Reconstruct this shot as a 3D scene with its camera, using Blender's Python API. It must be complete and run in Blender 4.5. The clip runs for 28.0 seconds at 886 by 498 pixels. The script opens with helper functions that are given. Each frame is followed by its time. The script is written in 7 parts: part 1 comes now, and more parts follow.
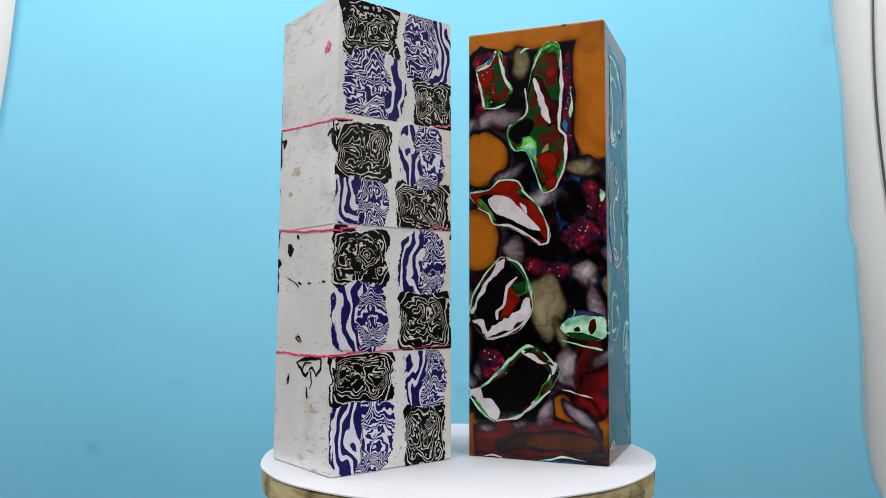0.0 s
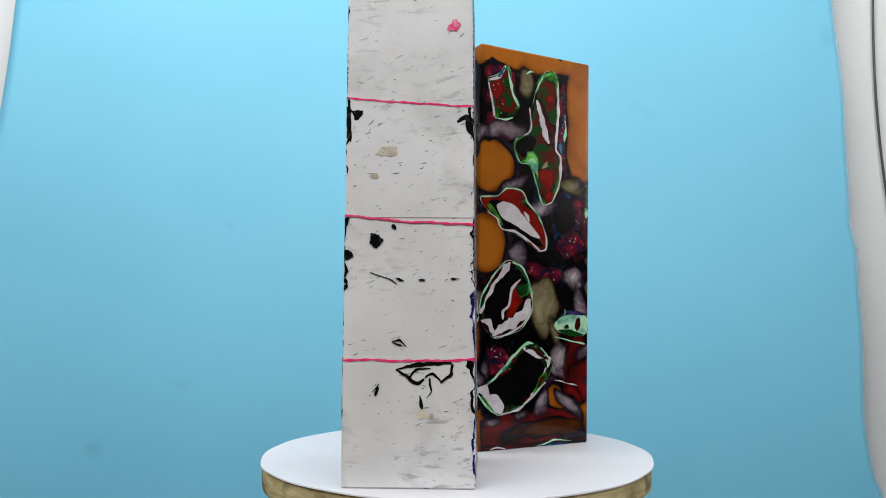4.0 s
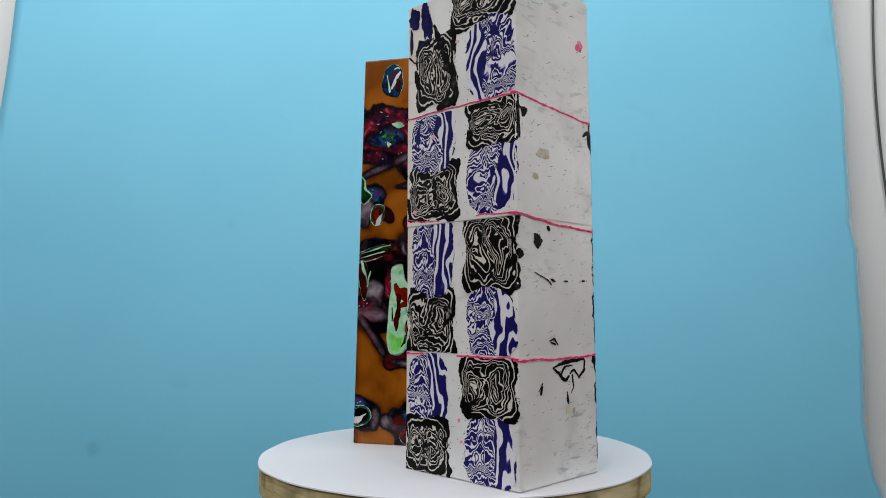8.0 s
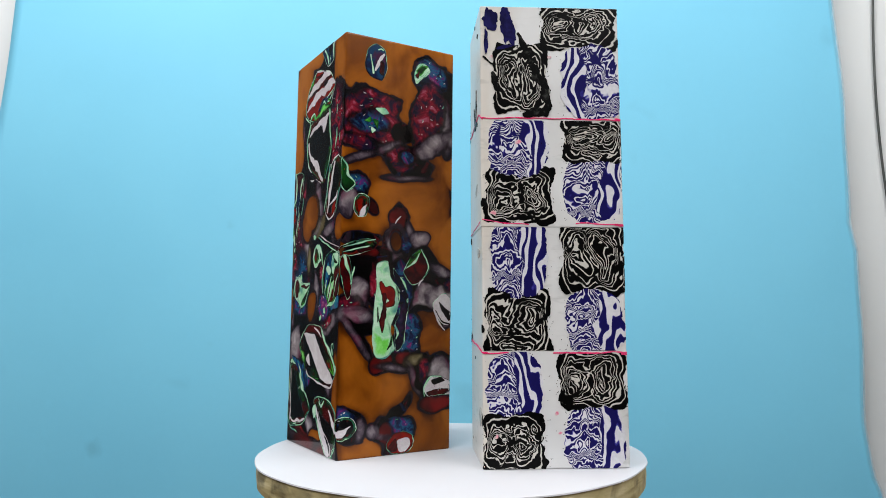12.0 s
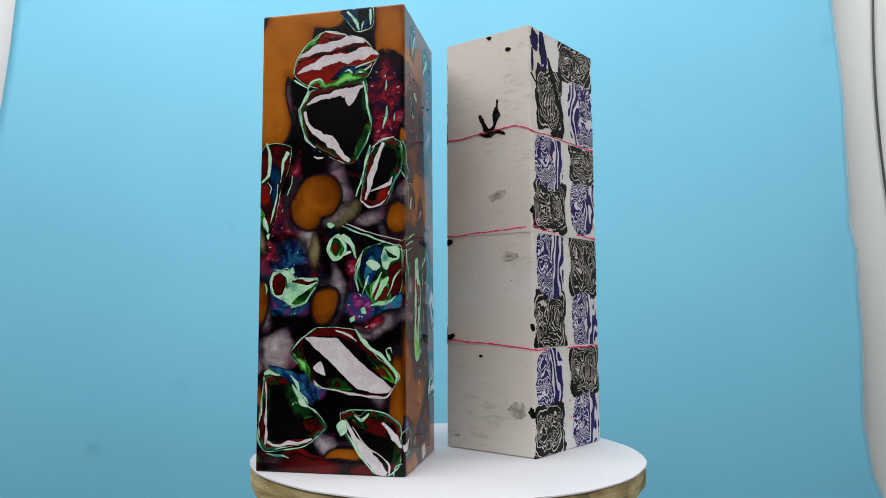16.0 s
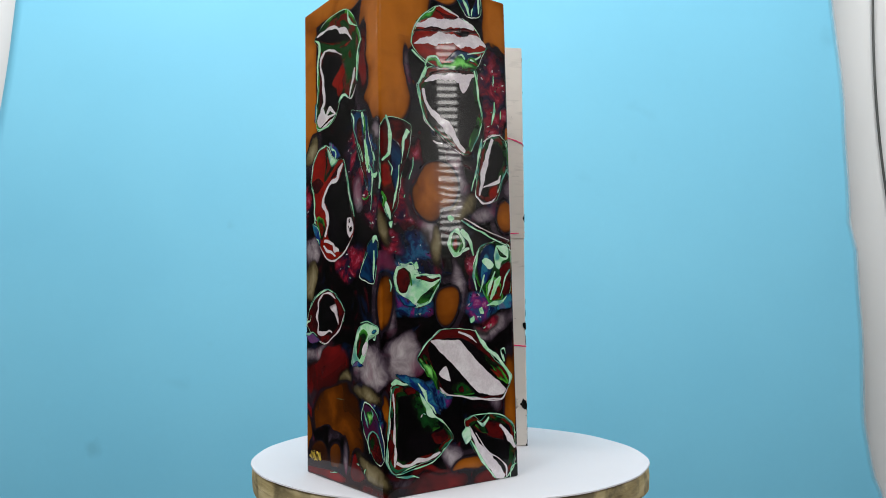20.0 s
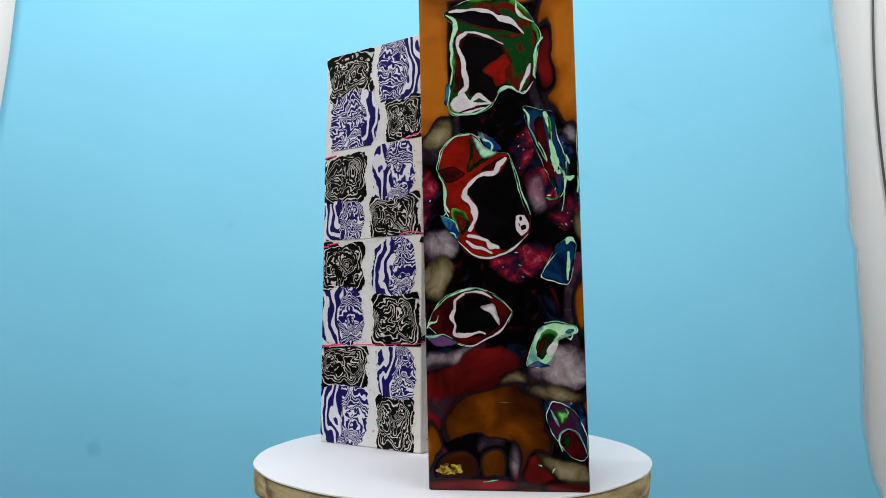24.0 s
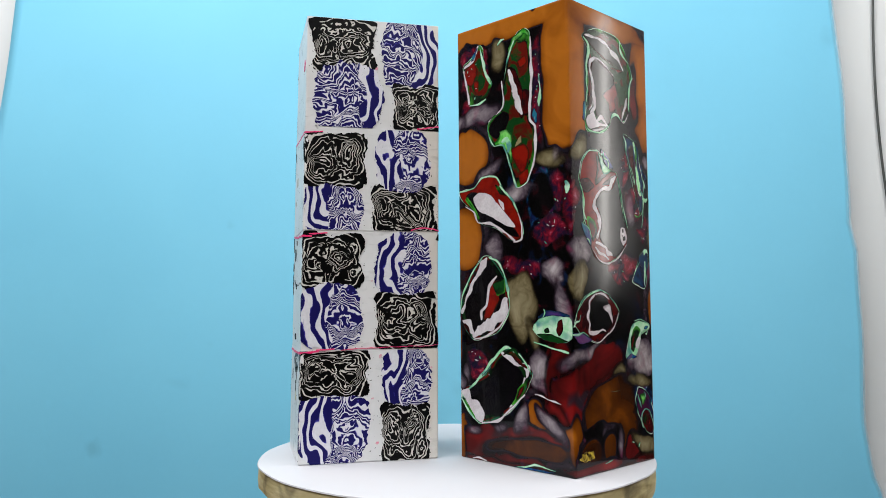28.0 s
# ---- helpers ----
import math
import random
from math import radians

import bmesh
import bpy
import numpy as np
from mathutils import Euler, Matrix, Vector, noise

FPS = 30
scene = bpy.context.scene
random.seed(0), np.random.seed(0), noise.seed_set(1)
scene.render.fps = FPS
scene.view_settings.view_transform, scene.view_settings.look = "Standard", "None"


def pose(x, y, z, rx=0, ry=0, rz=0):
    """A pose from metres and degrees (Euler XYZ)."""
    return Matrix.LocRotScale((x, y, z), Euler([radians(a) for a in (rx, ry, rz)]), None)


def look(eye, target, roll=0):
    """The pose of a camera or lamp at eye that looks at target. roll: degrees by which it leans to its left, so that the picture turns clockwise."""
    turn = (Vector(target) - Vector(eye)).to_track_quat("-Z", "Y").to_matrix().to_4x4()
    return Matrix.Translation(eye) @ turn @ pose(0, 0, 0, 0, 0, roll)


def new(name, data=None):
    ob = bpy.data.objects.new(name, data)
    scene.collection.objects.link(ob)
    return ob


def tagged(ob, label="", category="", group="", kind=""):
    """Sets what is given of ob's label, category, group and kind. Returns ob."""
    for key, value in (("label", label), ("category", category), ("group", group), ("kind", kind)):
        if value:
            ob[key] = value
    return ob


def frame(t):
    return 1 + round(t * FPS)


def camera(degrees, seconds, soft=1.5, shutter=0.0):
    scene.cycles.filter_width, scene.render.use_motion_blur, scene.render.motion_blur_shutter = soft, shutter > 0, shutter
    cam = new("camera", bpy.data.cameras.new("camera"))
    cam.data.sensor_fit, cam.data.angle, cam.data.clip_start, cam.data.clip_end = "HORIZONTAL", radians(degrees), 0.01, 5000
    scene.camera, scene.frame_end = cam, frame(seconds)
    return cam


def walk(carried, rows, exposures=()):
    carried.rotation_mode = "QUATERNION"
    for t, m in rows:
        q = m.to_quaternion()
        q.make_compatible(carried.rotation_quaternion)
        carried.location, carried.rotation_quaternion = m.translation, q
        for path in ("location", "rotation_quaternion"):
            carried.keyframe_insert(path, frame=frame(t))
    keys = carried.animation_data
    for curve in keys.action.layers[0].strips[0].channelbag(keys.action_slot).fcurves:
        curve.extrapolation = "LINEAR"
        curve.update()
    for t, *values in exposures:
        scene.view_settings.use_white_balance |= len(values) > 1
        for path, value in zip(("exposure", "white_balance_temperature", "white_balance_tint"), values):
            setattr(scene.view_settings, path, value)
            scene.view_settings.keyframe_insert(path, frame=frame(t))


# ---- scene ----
# ---- camera ----
cam = camera(61.53, 28.0, soft=0.95)
EYE = pose(0.0, -0.5258, 0.0985, 90 + 4.684, 0.037, 0.735)
walk(cam, [(0.0, EYE), (28.0, EYE)], exposures=[
    (0.0, -0.08), (3.0, -0.13), (6.2, -0.15), (6.9, -0.5), (9.0, -0.4), (10.0, -0.35), (11.0, -0.22), (12.0, -0.05),
    (15.0, -0.2), (17.0, -0.23), (19.0, -0.2), (20.0, -0.11), (23.0, -0.1), (25.0, -0.08), (28.0, -0.02)])

RATE = 12.0255          # the turntable's speed, degrees a second
TIMES = [i * 0.5 for i in range(57)]


def turned(x, y, heading):
    """Rows for a thing that stands on the turntable at x, y, turned by heading degrees."""
    rows = []
    for t in TIMES:
        a = radians(RATE * t)
        rows.append((t, pose(x * math.cos(a) - y * math.sin(a), x * math.sin(a) + y * math.cos(a), 0, 0, 0, heading + RATE * t)))
    return rows


# ---- world and large lights ----
world = bpy.data.worlds.new("room_air")
scene.world = world
world.use_nodes = True
world.node_tree.nodes["Background"].inputs[0].default_value = (0.55, 0.62, 0.7, 1)
world.node_tree.nodes["Background"].inputs[1].default_value = 0.02


def soft_lamp(name, eye, target, wide, high, watts, colour):
    data = bpy.data.lights.new(name, "AREA")
    data.shape, data.size, data.size_y, data.energy, data.color = "RECTANGLE", wide, high, watts, colour
    ob = new(name, data)
    ob.matrix_world = look(eye, target)
    return ob


soft_lamp("key_softbox", (-0.80, -0.86, 1.28), (0.0, 0.05, 0.18), 1.4, 0.8, 24.0, (0.985, 0.99, 1.0))
# unseen fill light, added to brighten the faces turned to the right
soft_lamp("fill_softbox", (0.76, -0.90, 1.18), (0.0, 0.05, 0.18), 1.0, 0.7, 12.5, (0.985, 0.99, 1.0))
soft_lamp("backdrop_light", (-0.12, 0.05, 1.55), (-0.10, 0.6, 0.20), 1.5, 0.3, 17.5, (0.98, 0.99, 1.0))
LED_POWER = 34.0

# ---- materials ----


class Nodes:
    """A material's node tree with short ways to add nodes."""

    def __init__(self, name, rough=0.5, coat=0.0):
        self.mat = bpy.data.materials.new(name)
        self.mat.use_nodes = True
        self.tree = self.mat.node_tree
        self.bsdf = self.tree.nodes["Principled BSDF"]
        self.bsdf.inputs["Roughness"].default_value = rough
        if rough < 0.1:
            # polished resin under a finely scratched skin
            self.bsdf.inputs["Specular IOR Level"].default_value = 0.11
            self.bsdf.inputs["Coat Roughness"].default_value = 0.23
            coat = 0.26
        self.bsdf.inputs["Coat Weight"].default_value = coat

    def add(self, kind, **values):
        node = self.tree.nodes.new(kind)
        for key, value in values.items():
            node.inputs[key.replace("_", " ")].default_value = value
        return node

    def link(self, a, b):
        self.tree.links.new(a, b)

    def coords(self, which="Object"):
        return self.add("ShaderNodeTexCoord").outputs[which]

    def noise(self, vector, scale, detail=3.0, distort=0.0, rough=0.5):
        n = self.add("ShaderNodeTexNoise", Scale=scale, Detail=detail, Distortion=distort, Roughness=rough)
        self.link(vector, n.inputs["Vector"])
        return n.outputs["Fac"]

    def ramp(self, value, *stops, constant=False):
        r = self.add("ShaderNodeValToRGB")
        e = r.color_ramp.elements
        while len(e) < len(stops):
            e.new(0.5)
        for el, (p, c) in zip(e, stops):
            el.position = p
            el.color = (c, c, c, 1) if isinstance(c, (int, float)) else (*c, 1)
        if constant:
            r.color_ramp.interpolation = "CONSTANT"
        self.link(value, r.inputs["Fac"])
        return r.outputs["Color"]

    def mix(self, fac, a, b, how="MIX"):
        m = self.tree.nodes.new("ShaderNodeMix")
        m.data_type, m.blend_type = "RGBA", how
        for value, slot in ((fac, 0), (a, 6), (b, 7)):
            if isinstance(value, (int, float)):
                m.inputs[slot].default_value = value
            elif isinstance(value, tuple):
                m.inputs[slot].default_value = (*value, 1)
            else:
                self.link(value, m.inputs[slot])
        return m.outputs[2]

    def math(self, how, a, b=0.0):
        m = self.tree.nodes.new("ShaderNodeMath")
        m.operation = how
        for i, value in enumerate((a, b)):
            if isinstance(value, (int, float)):
                m.inputs[i].default_value = value
            else:
                self.link(value, m.inputs[i])
        return m.outputs[0]

    def bump(self, height, strength, distance):
        b = self.add("ShaderNodeBump", Strength=strength, Distance=distance)
        self.link(height, b.inputs["Height"])
        self.link(b.outputs["Normal"], self.bsdf.inputs["Normal"])

    def colour(self, socket):
        if isinstance(socket, tuple):
            self.bsdf.inputs["Base Color"].default_value = (*socket, 1)
        else:
            self.link(socket, self.bsdf.inputs["Base Color"])
        return self.mat


def mottled(name, a, b, scale=60.0, rough=0.5, low=0.4, high=0.62, coat=0.0, relief=0.0):
    """Two colours in cloudy patches, with a finer grain over them."""
    n = Nodes(name, rough, coat)
    v = n.coords()
    if rough == 0.35:
        n.bsdf.inputs["Specular IOR Level"].default_value = 0.06
    c = n.ramp(n.noise(v, scale, 4, 0.6), (low, a), (high, b))
    fine = n.ramp(n.noise(v, scale * 9, 2), (0.3, 0.86), (0.7, 1.0))
    if relief:
        n.bump(n.noise(v, scale * 7, 3), relief, 0.001)
    return n.colour(n.mix(1.0, c, fine, "MULTIPLY"))


RESIN_ROUGH = 0.03


def resin_layer(name, a, b, edge, reach, scale=90.0, low=0.42, high=0.60, rough=RESIN_ROUGH, other=None, bright=None, skins=()):
    """A layer of coloured plastic, clouded from a to b, that turns into the edge colour within reach mm of its outline."""
    n = Nodes(name, rough)
    v = n.coords()
    c = n.ramp(n.noise(v, scale, 4, 0.8), (low, a), (high, b))
    if other:
        c = n.mix(n.ramp(n.noise(v, 70, 2, 0.5), (0.54, 0.0), (0.66, 0.85)), c, other)
    inset = n.tree.nodes.new("ShaderNodeAttribute")
    inset.attribute_name = "inset"
    depth = n.math("ADD", n.math("MULTIPLY", inset.outputs["Fac"], 1.0 / reach), n.math("MULTIPLY", n.math("SUBTRACT", n.noise(v, 190, 3, 0.5), 0.5), 1.3))
    for i, (level, width, tint) in enumerate(skins):
        # thin broken skins of other colours that follow the outline
        off = n.math("ABSOLUTE", n.math("SUBTRACT", n.math("ADD", inset.outputs["Fac"], n.math("MULTIPLY", n.math("SUBTRACT", n.noise(v, 150 + 40 * i, 3, 0.6), 0.5), 1.4)), level))
        torn = n.ramp(n.noise(v, 58 + 17 * i, 3, 0.3), (0.47, 0.0), (0.53, 1.0))
        c = n.mix(n.math("MULTIPLY", n.ramp(n.math("DIVIDE", off, width), (0.42, 1.0), (0.60, 0.0)), torn), c, tint)
    if bright:
        # here and there the outline glows in a paler tint
        edge = n.mix(n.ramp(n.noise(v, 42, 2, 0.4), (0.50, 0.0), (0.58, 1.0)), edge, bright)
    c = n.mix(n.ramp(depth, (0.12, 0.0), (0.75, 1.0)), edge, c)
    grain = n.ramp(n.noise(v, scale * 9, 2), (0.3, 0.84), (0.7, 1.0))
    return n.colour(n.mix(1.0, c, grain, "MULTIPLY"))


INLAY = {
    "white": resin_layer("white_resin", (0.63, 0.57, 0.60), (0.72, 0.68, 0.70), (0.30, 0.24, 0.26), 0.22),
    "black": resin_layer("black_resin", (0.0012, 0.0012, 0.0012), (0.003, 0.002, 0.003), (0.030, 0.003, 0.003), 0.5, 70),
    "red": resin_layer("red_resin", (0.24, 0.008, 0.003), (0.15, 0.005, 0.003), (0.035, 0.008, 0.003), 1.6, 110),
    "darkred": resin_layer("dark_red_resin", (0.075, 0.003, 0.003), (0.022, 0.002, 0.003), (0.006, 0.002, 0.002), 1.2, 110),
    "green": resin_layer("green_resin", (0.004, 0.044, 0.007), (0.085, 0.006, 0.003), (0.004, 0.010, 0.003), 2.2, 75, 0.52, 0.60, bright=(0.06, 0.36, 0.03), skins=((3.0, 2.6, (0.11, 0.006, 0.003)), (1.3, 1.2, (0.004, 0.004, 0.003)))),
    "deepgreen": resin_layer("deep_green_resin", (0.005, 0.050, 0.009), (0.003, 0.014, 0.004), (0.002, 0.004, 0.002), 1.4, bright=(0.05, 0.30, 0.03)),
    "lime": resin_layer("lime_green_resin", (0.24, 0.72, 0.16), (0.05, 0.42, 0.03), (0.006, 0.070, 0.010), 2.6),
    "limelight": resin_layer("lime_on_mint_resin", (0.16, 0.66, 0.08), (0.26, 0.76, 0.18), (0.42, 0.74, 0.48), 3.2, 140),
    "mint": resin_layer("mint_green_resin", (0.56, 0.80, 0.60), (0.34, 0.72, 0.40), (0.03, 0.20, 0.13), 0.34, 160, other=(0.02, 0.22, 0.22)),
    "blue": resin_layer("blue_resin", (0.003, 0.036, 0.100), (0.002, 0.006, 0.036), (0.003, 0.002, 0.010), 1.6, 80, other=(0.06, 0.006, 0.03)),
    "teal": resin_layer("teal_resin", (0.02, 0.17, 0.26), (0.006, 0.03, 0.17), (0.006, 0.02, 0.05), 0.8, 120, 0.44, 0.56, other=(0.15, 0.03, 0.14)),
    "olive": resin_layer("olive_resin", (0.30, 0.25, 0.12), (0.20, 0.17, 0.08), (0.05, 0.04, 0.02), 0.6),
    "gold": mottled("gold_glitter", (0.62, 0.44, 0.05), (0.08, 0.05, 0.01), 330, 0.2),
}


def rim_material():
    n = Nodes("pale_mint_outline", RESIN_ROUGH)
    v = n.coords()
    return n.colour(n.ramp(n.noise(v, 60, 3), (0.36, (0.72, 0.78, 0.72)), (0.46, (0.36, 0.72, 0.44)), (0.53, (0.03, 0.20, 0.14)), (0.60, (0.03, 0.004, 0.010))))


RIM = rim_material()


def resin_body_material():
    """Cast resin: the zones laid out on the block's faces, each clouded and speckled."""
    n = Nodes("cast_resin", RESIN_ROUGH)
    v = n.coords()
    zones = n.tree.nodes.new("ShaderNodeAttribute")
    zones.attribute_name = "zones"
    tints = n.tree.nodes.new("ShaderNodeAttribute")
    tints.attribute_name = "tints"
    split = n.tree.nodes.new("ShaderNodeSeparateColor")
    n.link(zones.outputs["Color"], split.inputs[0])
    split2 = n.tree.nodes.new("ShaderNodeSeparateColor")
    n.link(tints.outputs["Color"], split2.inputs[0])
    cloud = n.noise(v, 62, 6, 1.8)
    fine = n.noise(v, 80, 4, 0.5)
    dark = n.ramp(cloud, (0.44, (0.0006, 0.0006, 0.0006)), (0.60, (0.002, 0.001, 0.0015)), (0.70, (0.026, 0.002, 0.004)), (0.80, (0.070, 0.004, 0.006)))
    dark = n.mix(n.ramp(n.noise(v, 75, 4, 1.0), (0.60, 0.0), (0.70, 0.8)), dark, (0.003, 0.010, 0.034))
    glitter = n.noise(v, 105, 5, 0.5, 0.60)
    red = n.ramp(glitter, (0.36, (0.004, 0.004, 0.016)), (0.44, (0.020, 0.005, 0.022)), (0.51, (0.085, 0.004, 0.014)), (0.59, (0.230, 0.009, 0.024)), (0.70, (0.40, 0.10, 0.17)))
    specks = n.add("ShaderNodeTexVoronoi", Scale=260.0)
    n.link(v, specks.inputs["Vector"])
    glint = n.ramp(specks.outputs["Distance"], (0.10, 1.0), (0.16, 0.0))
    sparse = n.ramp(n.noise(v, 90, 2), (0.55, 0.0), (0.62, 1.0))
    red = n.mix(n.math("MULTIPLY", glint, sparse), red, (0.60, 0.42, 0.45))
    milk = n.math("ADD", tints.outputs["Alpha"], n.math("MULTIPLY", n.math("SUBTRACT", n.noise(v, 85, 6, 0.9, 0.62), 0.5), 1.25))
    grey = n.ramp(milk, (0.05, (0.022, 0.014, 0.022)), (0.30, (0.090, 0.066, 0.085)), (0.60, (0.260, 0.220, 0.235)), (0.95, (0.50, 0.45, 0.46)))
    grey = n.mix(n.ramp(n.noise(v, 50, 4, 0.8), (0.56, 0.0), (0.70, 0.50)), grey, (0.20, 0.020, 0.070))
    olive = n.ramp(milk, (0.05, (0.030, 0.022, 0.010)), (0.35, (0.120, 0.095, 0.045)), (0.75, (0.26, 0.22, 0.125)), (1.0, (0.36, 0.32, 0.20)))
    blue = n.ramp(glitter, (0.36, (0.002, 0.003, 0.012)), (0.45, (0.004, 0.012, 0.060)), (0.52, (0.010, 0.085, 0.180)), (0.58, (0.045, 0.018, 0.120)), (0.65, (0.200, 0.020, 0.120)), (0.76, (0.42, 0.18, 0.34)))
    blue = n.mix(n.math("MULTIPLY", glint, sparse), blue, (0.55, 0.62, 0.66))
    body = n.math("ADD", zones.outputs["Alpha"], n.math("MULTIPLY", n.math("SUBTRACT", n.noise(v, 26, 5, 0.9), 0.5), 1.35))
    amber = n.ramp(body, (0.05, (0.026, 0.006, 0.001)), (0.32, (0.090, 0.022, 0.001)), (0.58, (0.215, 0.056, 0.003)), (1.0, (0.420, 0.128, 0.010)))
    amber = n.mix(1.0, amber, n.ramp(fine, (0.3, 0.88), (0.7, 1.0)), "MULTIPLY")
    c = n.mix(split.outputs[1], dark, red)
    wine = n.ramp(n.noise(v, 30, 3, 0.6), (0.34, (0.022, 0.002, 0.002)), (0.50, (0.085, 0.004, 0.004)), (0.68, (0.200, 0.007, 0.007)))
    c = n.mix(split2.outputs[2], c, wine)
    c = n.mix(split2.outputs[0], c, blue)
    c = n.mix(split.outputs[2], c, grey)
    c = n.mix(split2.outputs[1], c, olive)
    ring = n.ramp(split.outputs[0], (0.10, 0.0), (0.30, 0.92), (0.48, 0.92), (0.62, 0.0))
    c = n.mix(ring, c, (0.010, 0.007, 0.012))
    c = n.mix(n.ramp(split.outputs[0], (0.48, 0.0), (0.80, 1.0)), c, amber)
    n.bump(n.noise(v, 22, 2), 0.05, 0.004)
    return n.colour(c)


RESIN = resin_body_material()


def clay_material():
    n = Nodes("white_clay", 0.30)
    v = n.coords()
    cloud = n.ramp(n.noise(v, 18, 4), (0.35, (0.645, 0.638, 0.63)), (0.55, (0.73, 0.725, 0.72)), (0.72, (0.775, 0.77, 0.765)))
    m = n.add("ShaderNodeMapping")
    m.inputs["Scale"].default_value = (75, 75, 260)
    m.inputs["Rotation"].default_value = (0.30, 0.30, 0)
    n.link(v, m.inputs["Vector"])
    streak = n.ramp(n.noise(m.outputs[0], 1.0, 4, 0.6), (0.56, 0.0), (0.74, 0.75))
    patchy = n.ramp(n.noise(v, 16, 3), (0.44, 0.0), (0.60, 1.0))
    smudge = n.ramp(n.noise(v, 38, 4, 0.6), (0.46, 0.0), (0.75, 0.42))
    sides = n.tree.nodes.new("ShaderNodeSeparateXYZ")
    n.link(v, sides.inputs[0])
    worn = n.ramp(n.math("ADD", n.math("MULTIPLY", sides.outputs[1], 10.0), 0.5), (0.10, 1.0), (0.30, 0.35))
    patchy = n.math("MULTIPLY", patchy, worn)
    # the side towards +y is tinted beige
    beige_side = n.ramp(n.math("ADD", n.math("MULTIPLY", sides.outputs[1], 10.0), n.math("ADD", n.noise(v, 12, 3), 0.0)), (0.72, 0.0), (0.92, 0.85))
    cloud = n.mix(beige_side, cloud, (0.69, 0.635, 0.565))
    c = n.mix(n.math("MULTIPLY", smudge, patchy), cloud, (0.22, 0.22, 0.21))
    c = n.mix(n.math("MULTIPLY", streak, patchy), c, (0.14, 0.14, 0.13))
    m2 = n.add("ShaderNodeMapping")
    m2.inputs["Scale"].default_value = (90, 90, 210)
    n.link(v, m2.inputs["Vector"])
    fleck = n.ramp(n.noise(m2.outputs[0], 1.0, 2, 0.4), (0.70, 0.0), (0.76, 0.8))
    c = n.mix(n.math("MULTIPLY", fleck, patchy), c, (0.06, 0.06, 0.06))
    n.bump(n.noise(v, 70, 3), 0.12, 0.0015)
    return n.colour(c)


CLAY = clay_material()


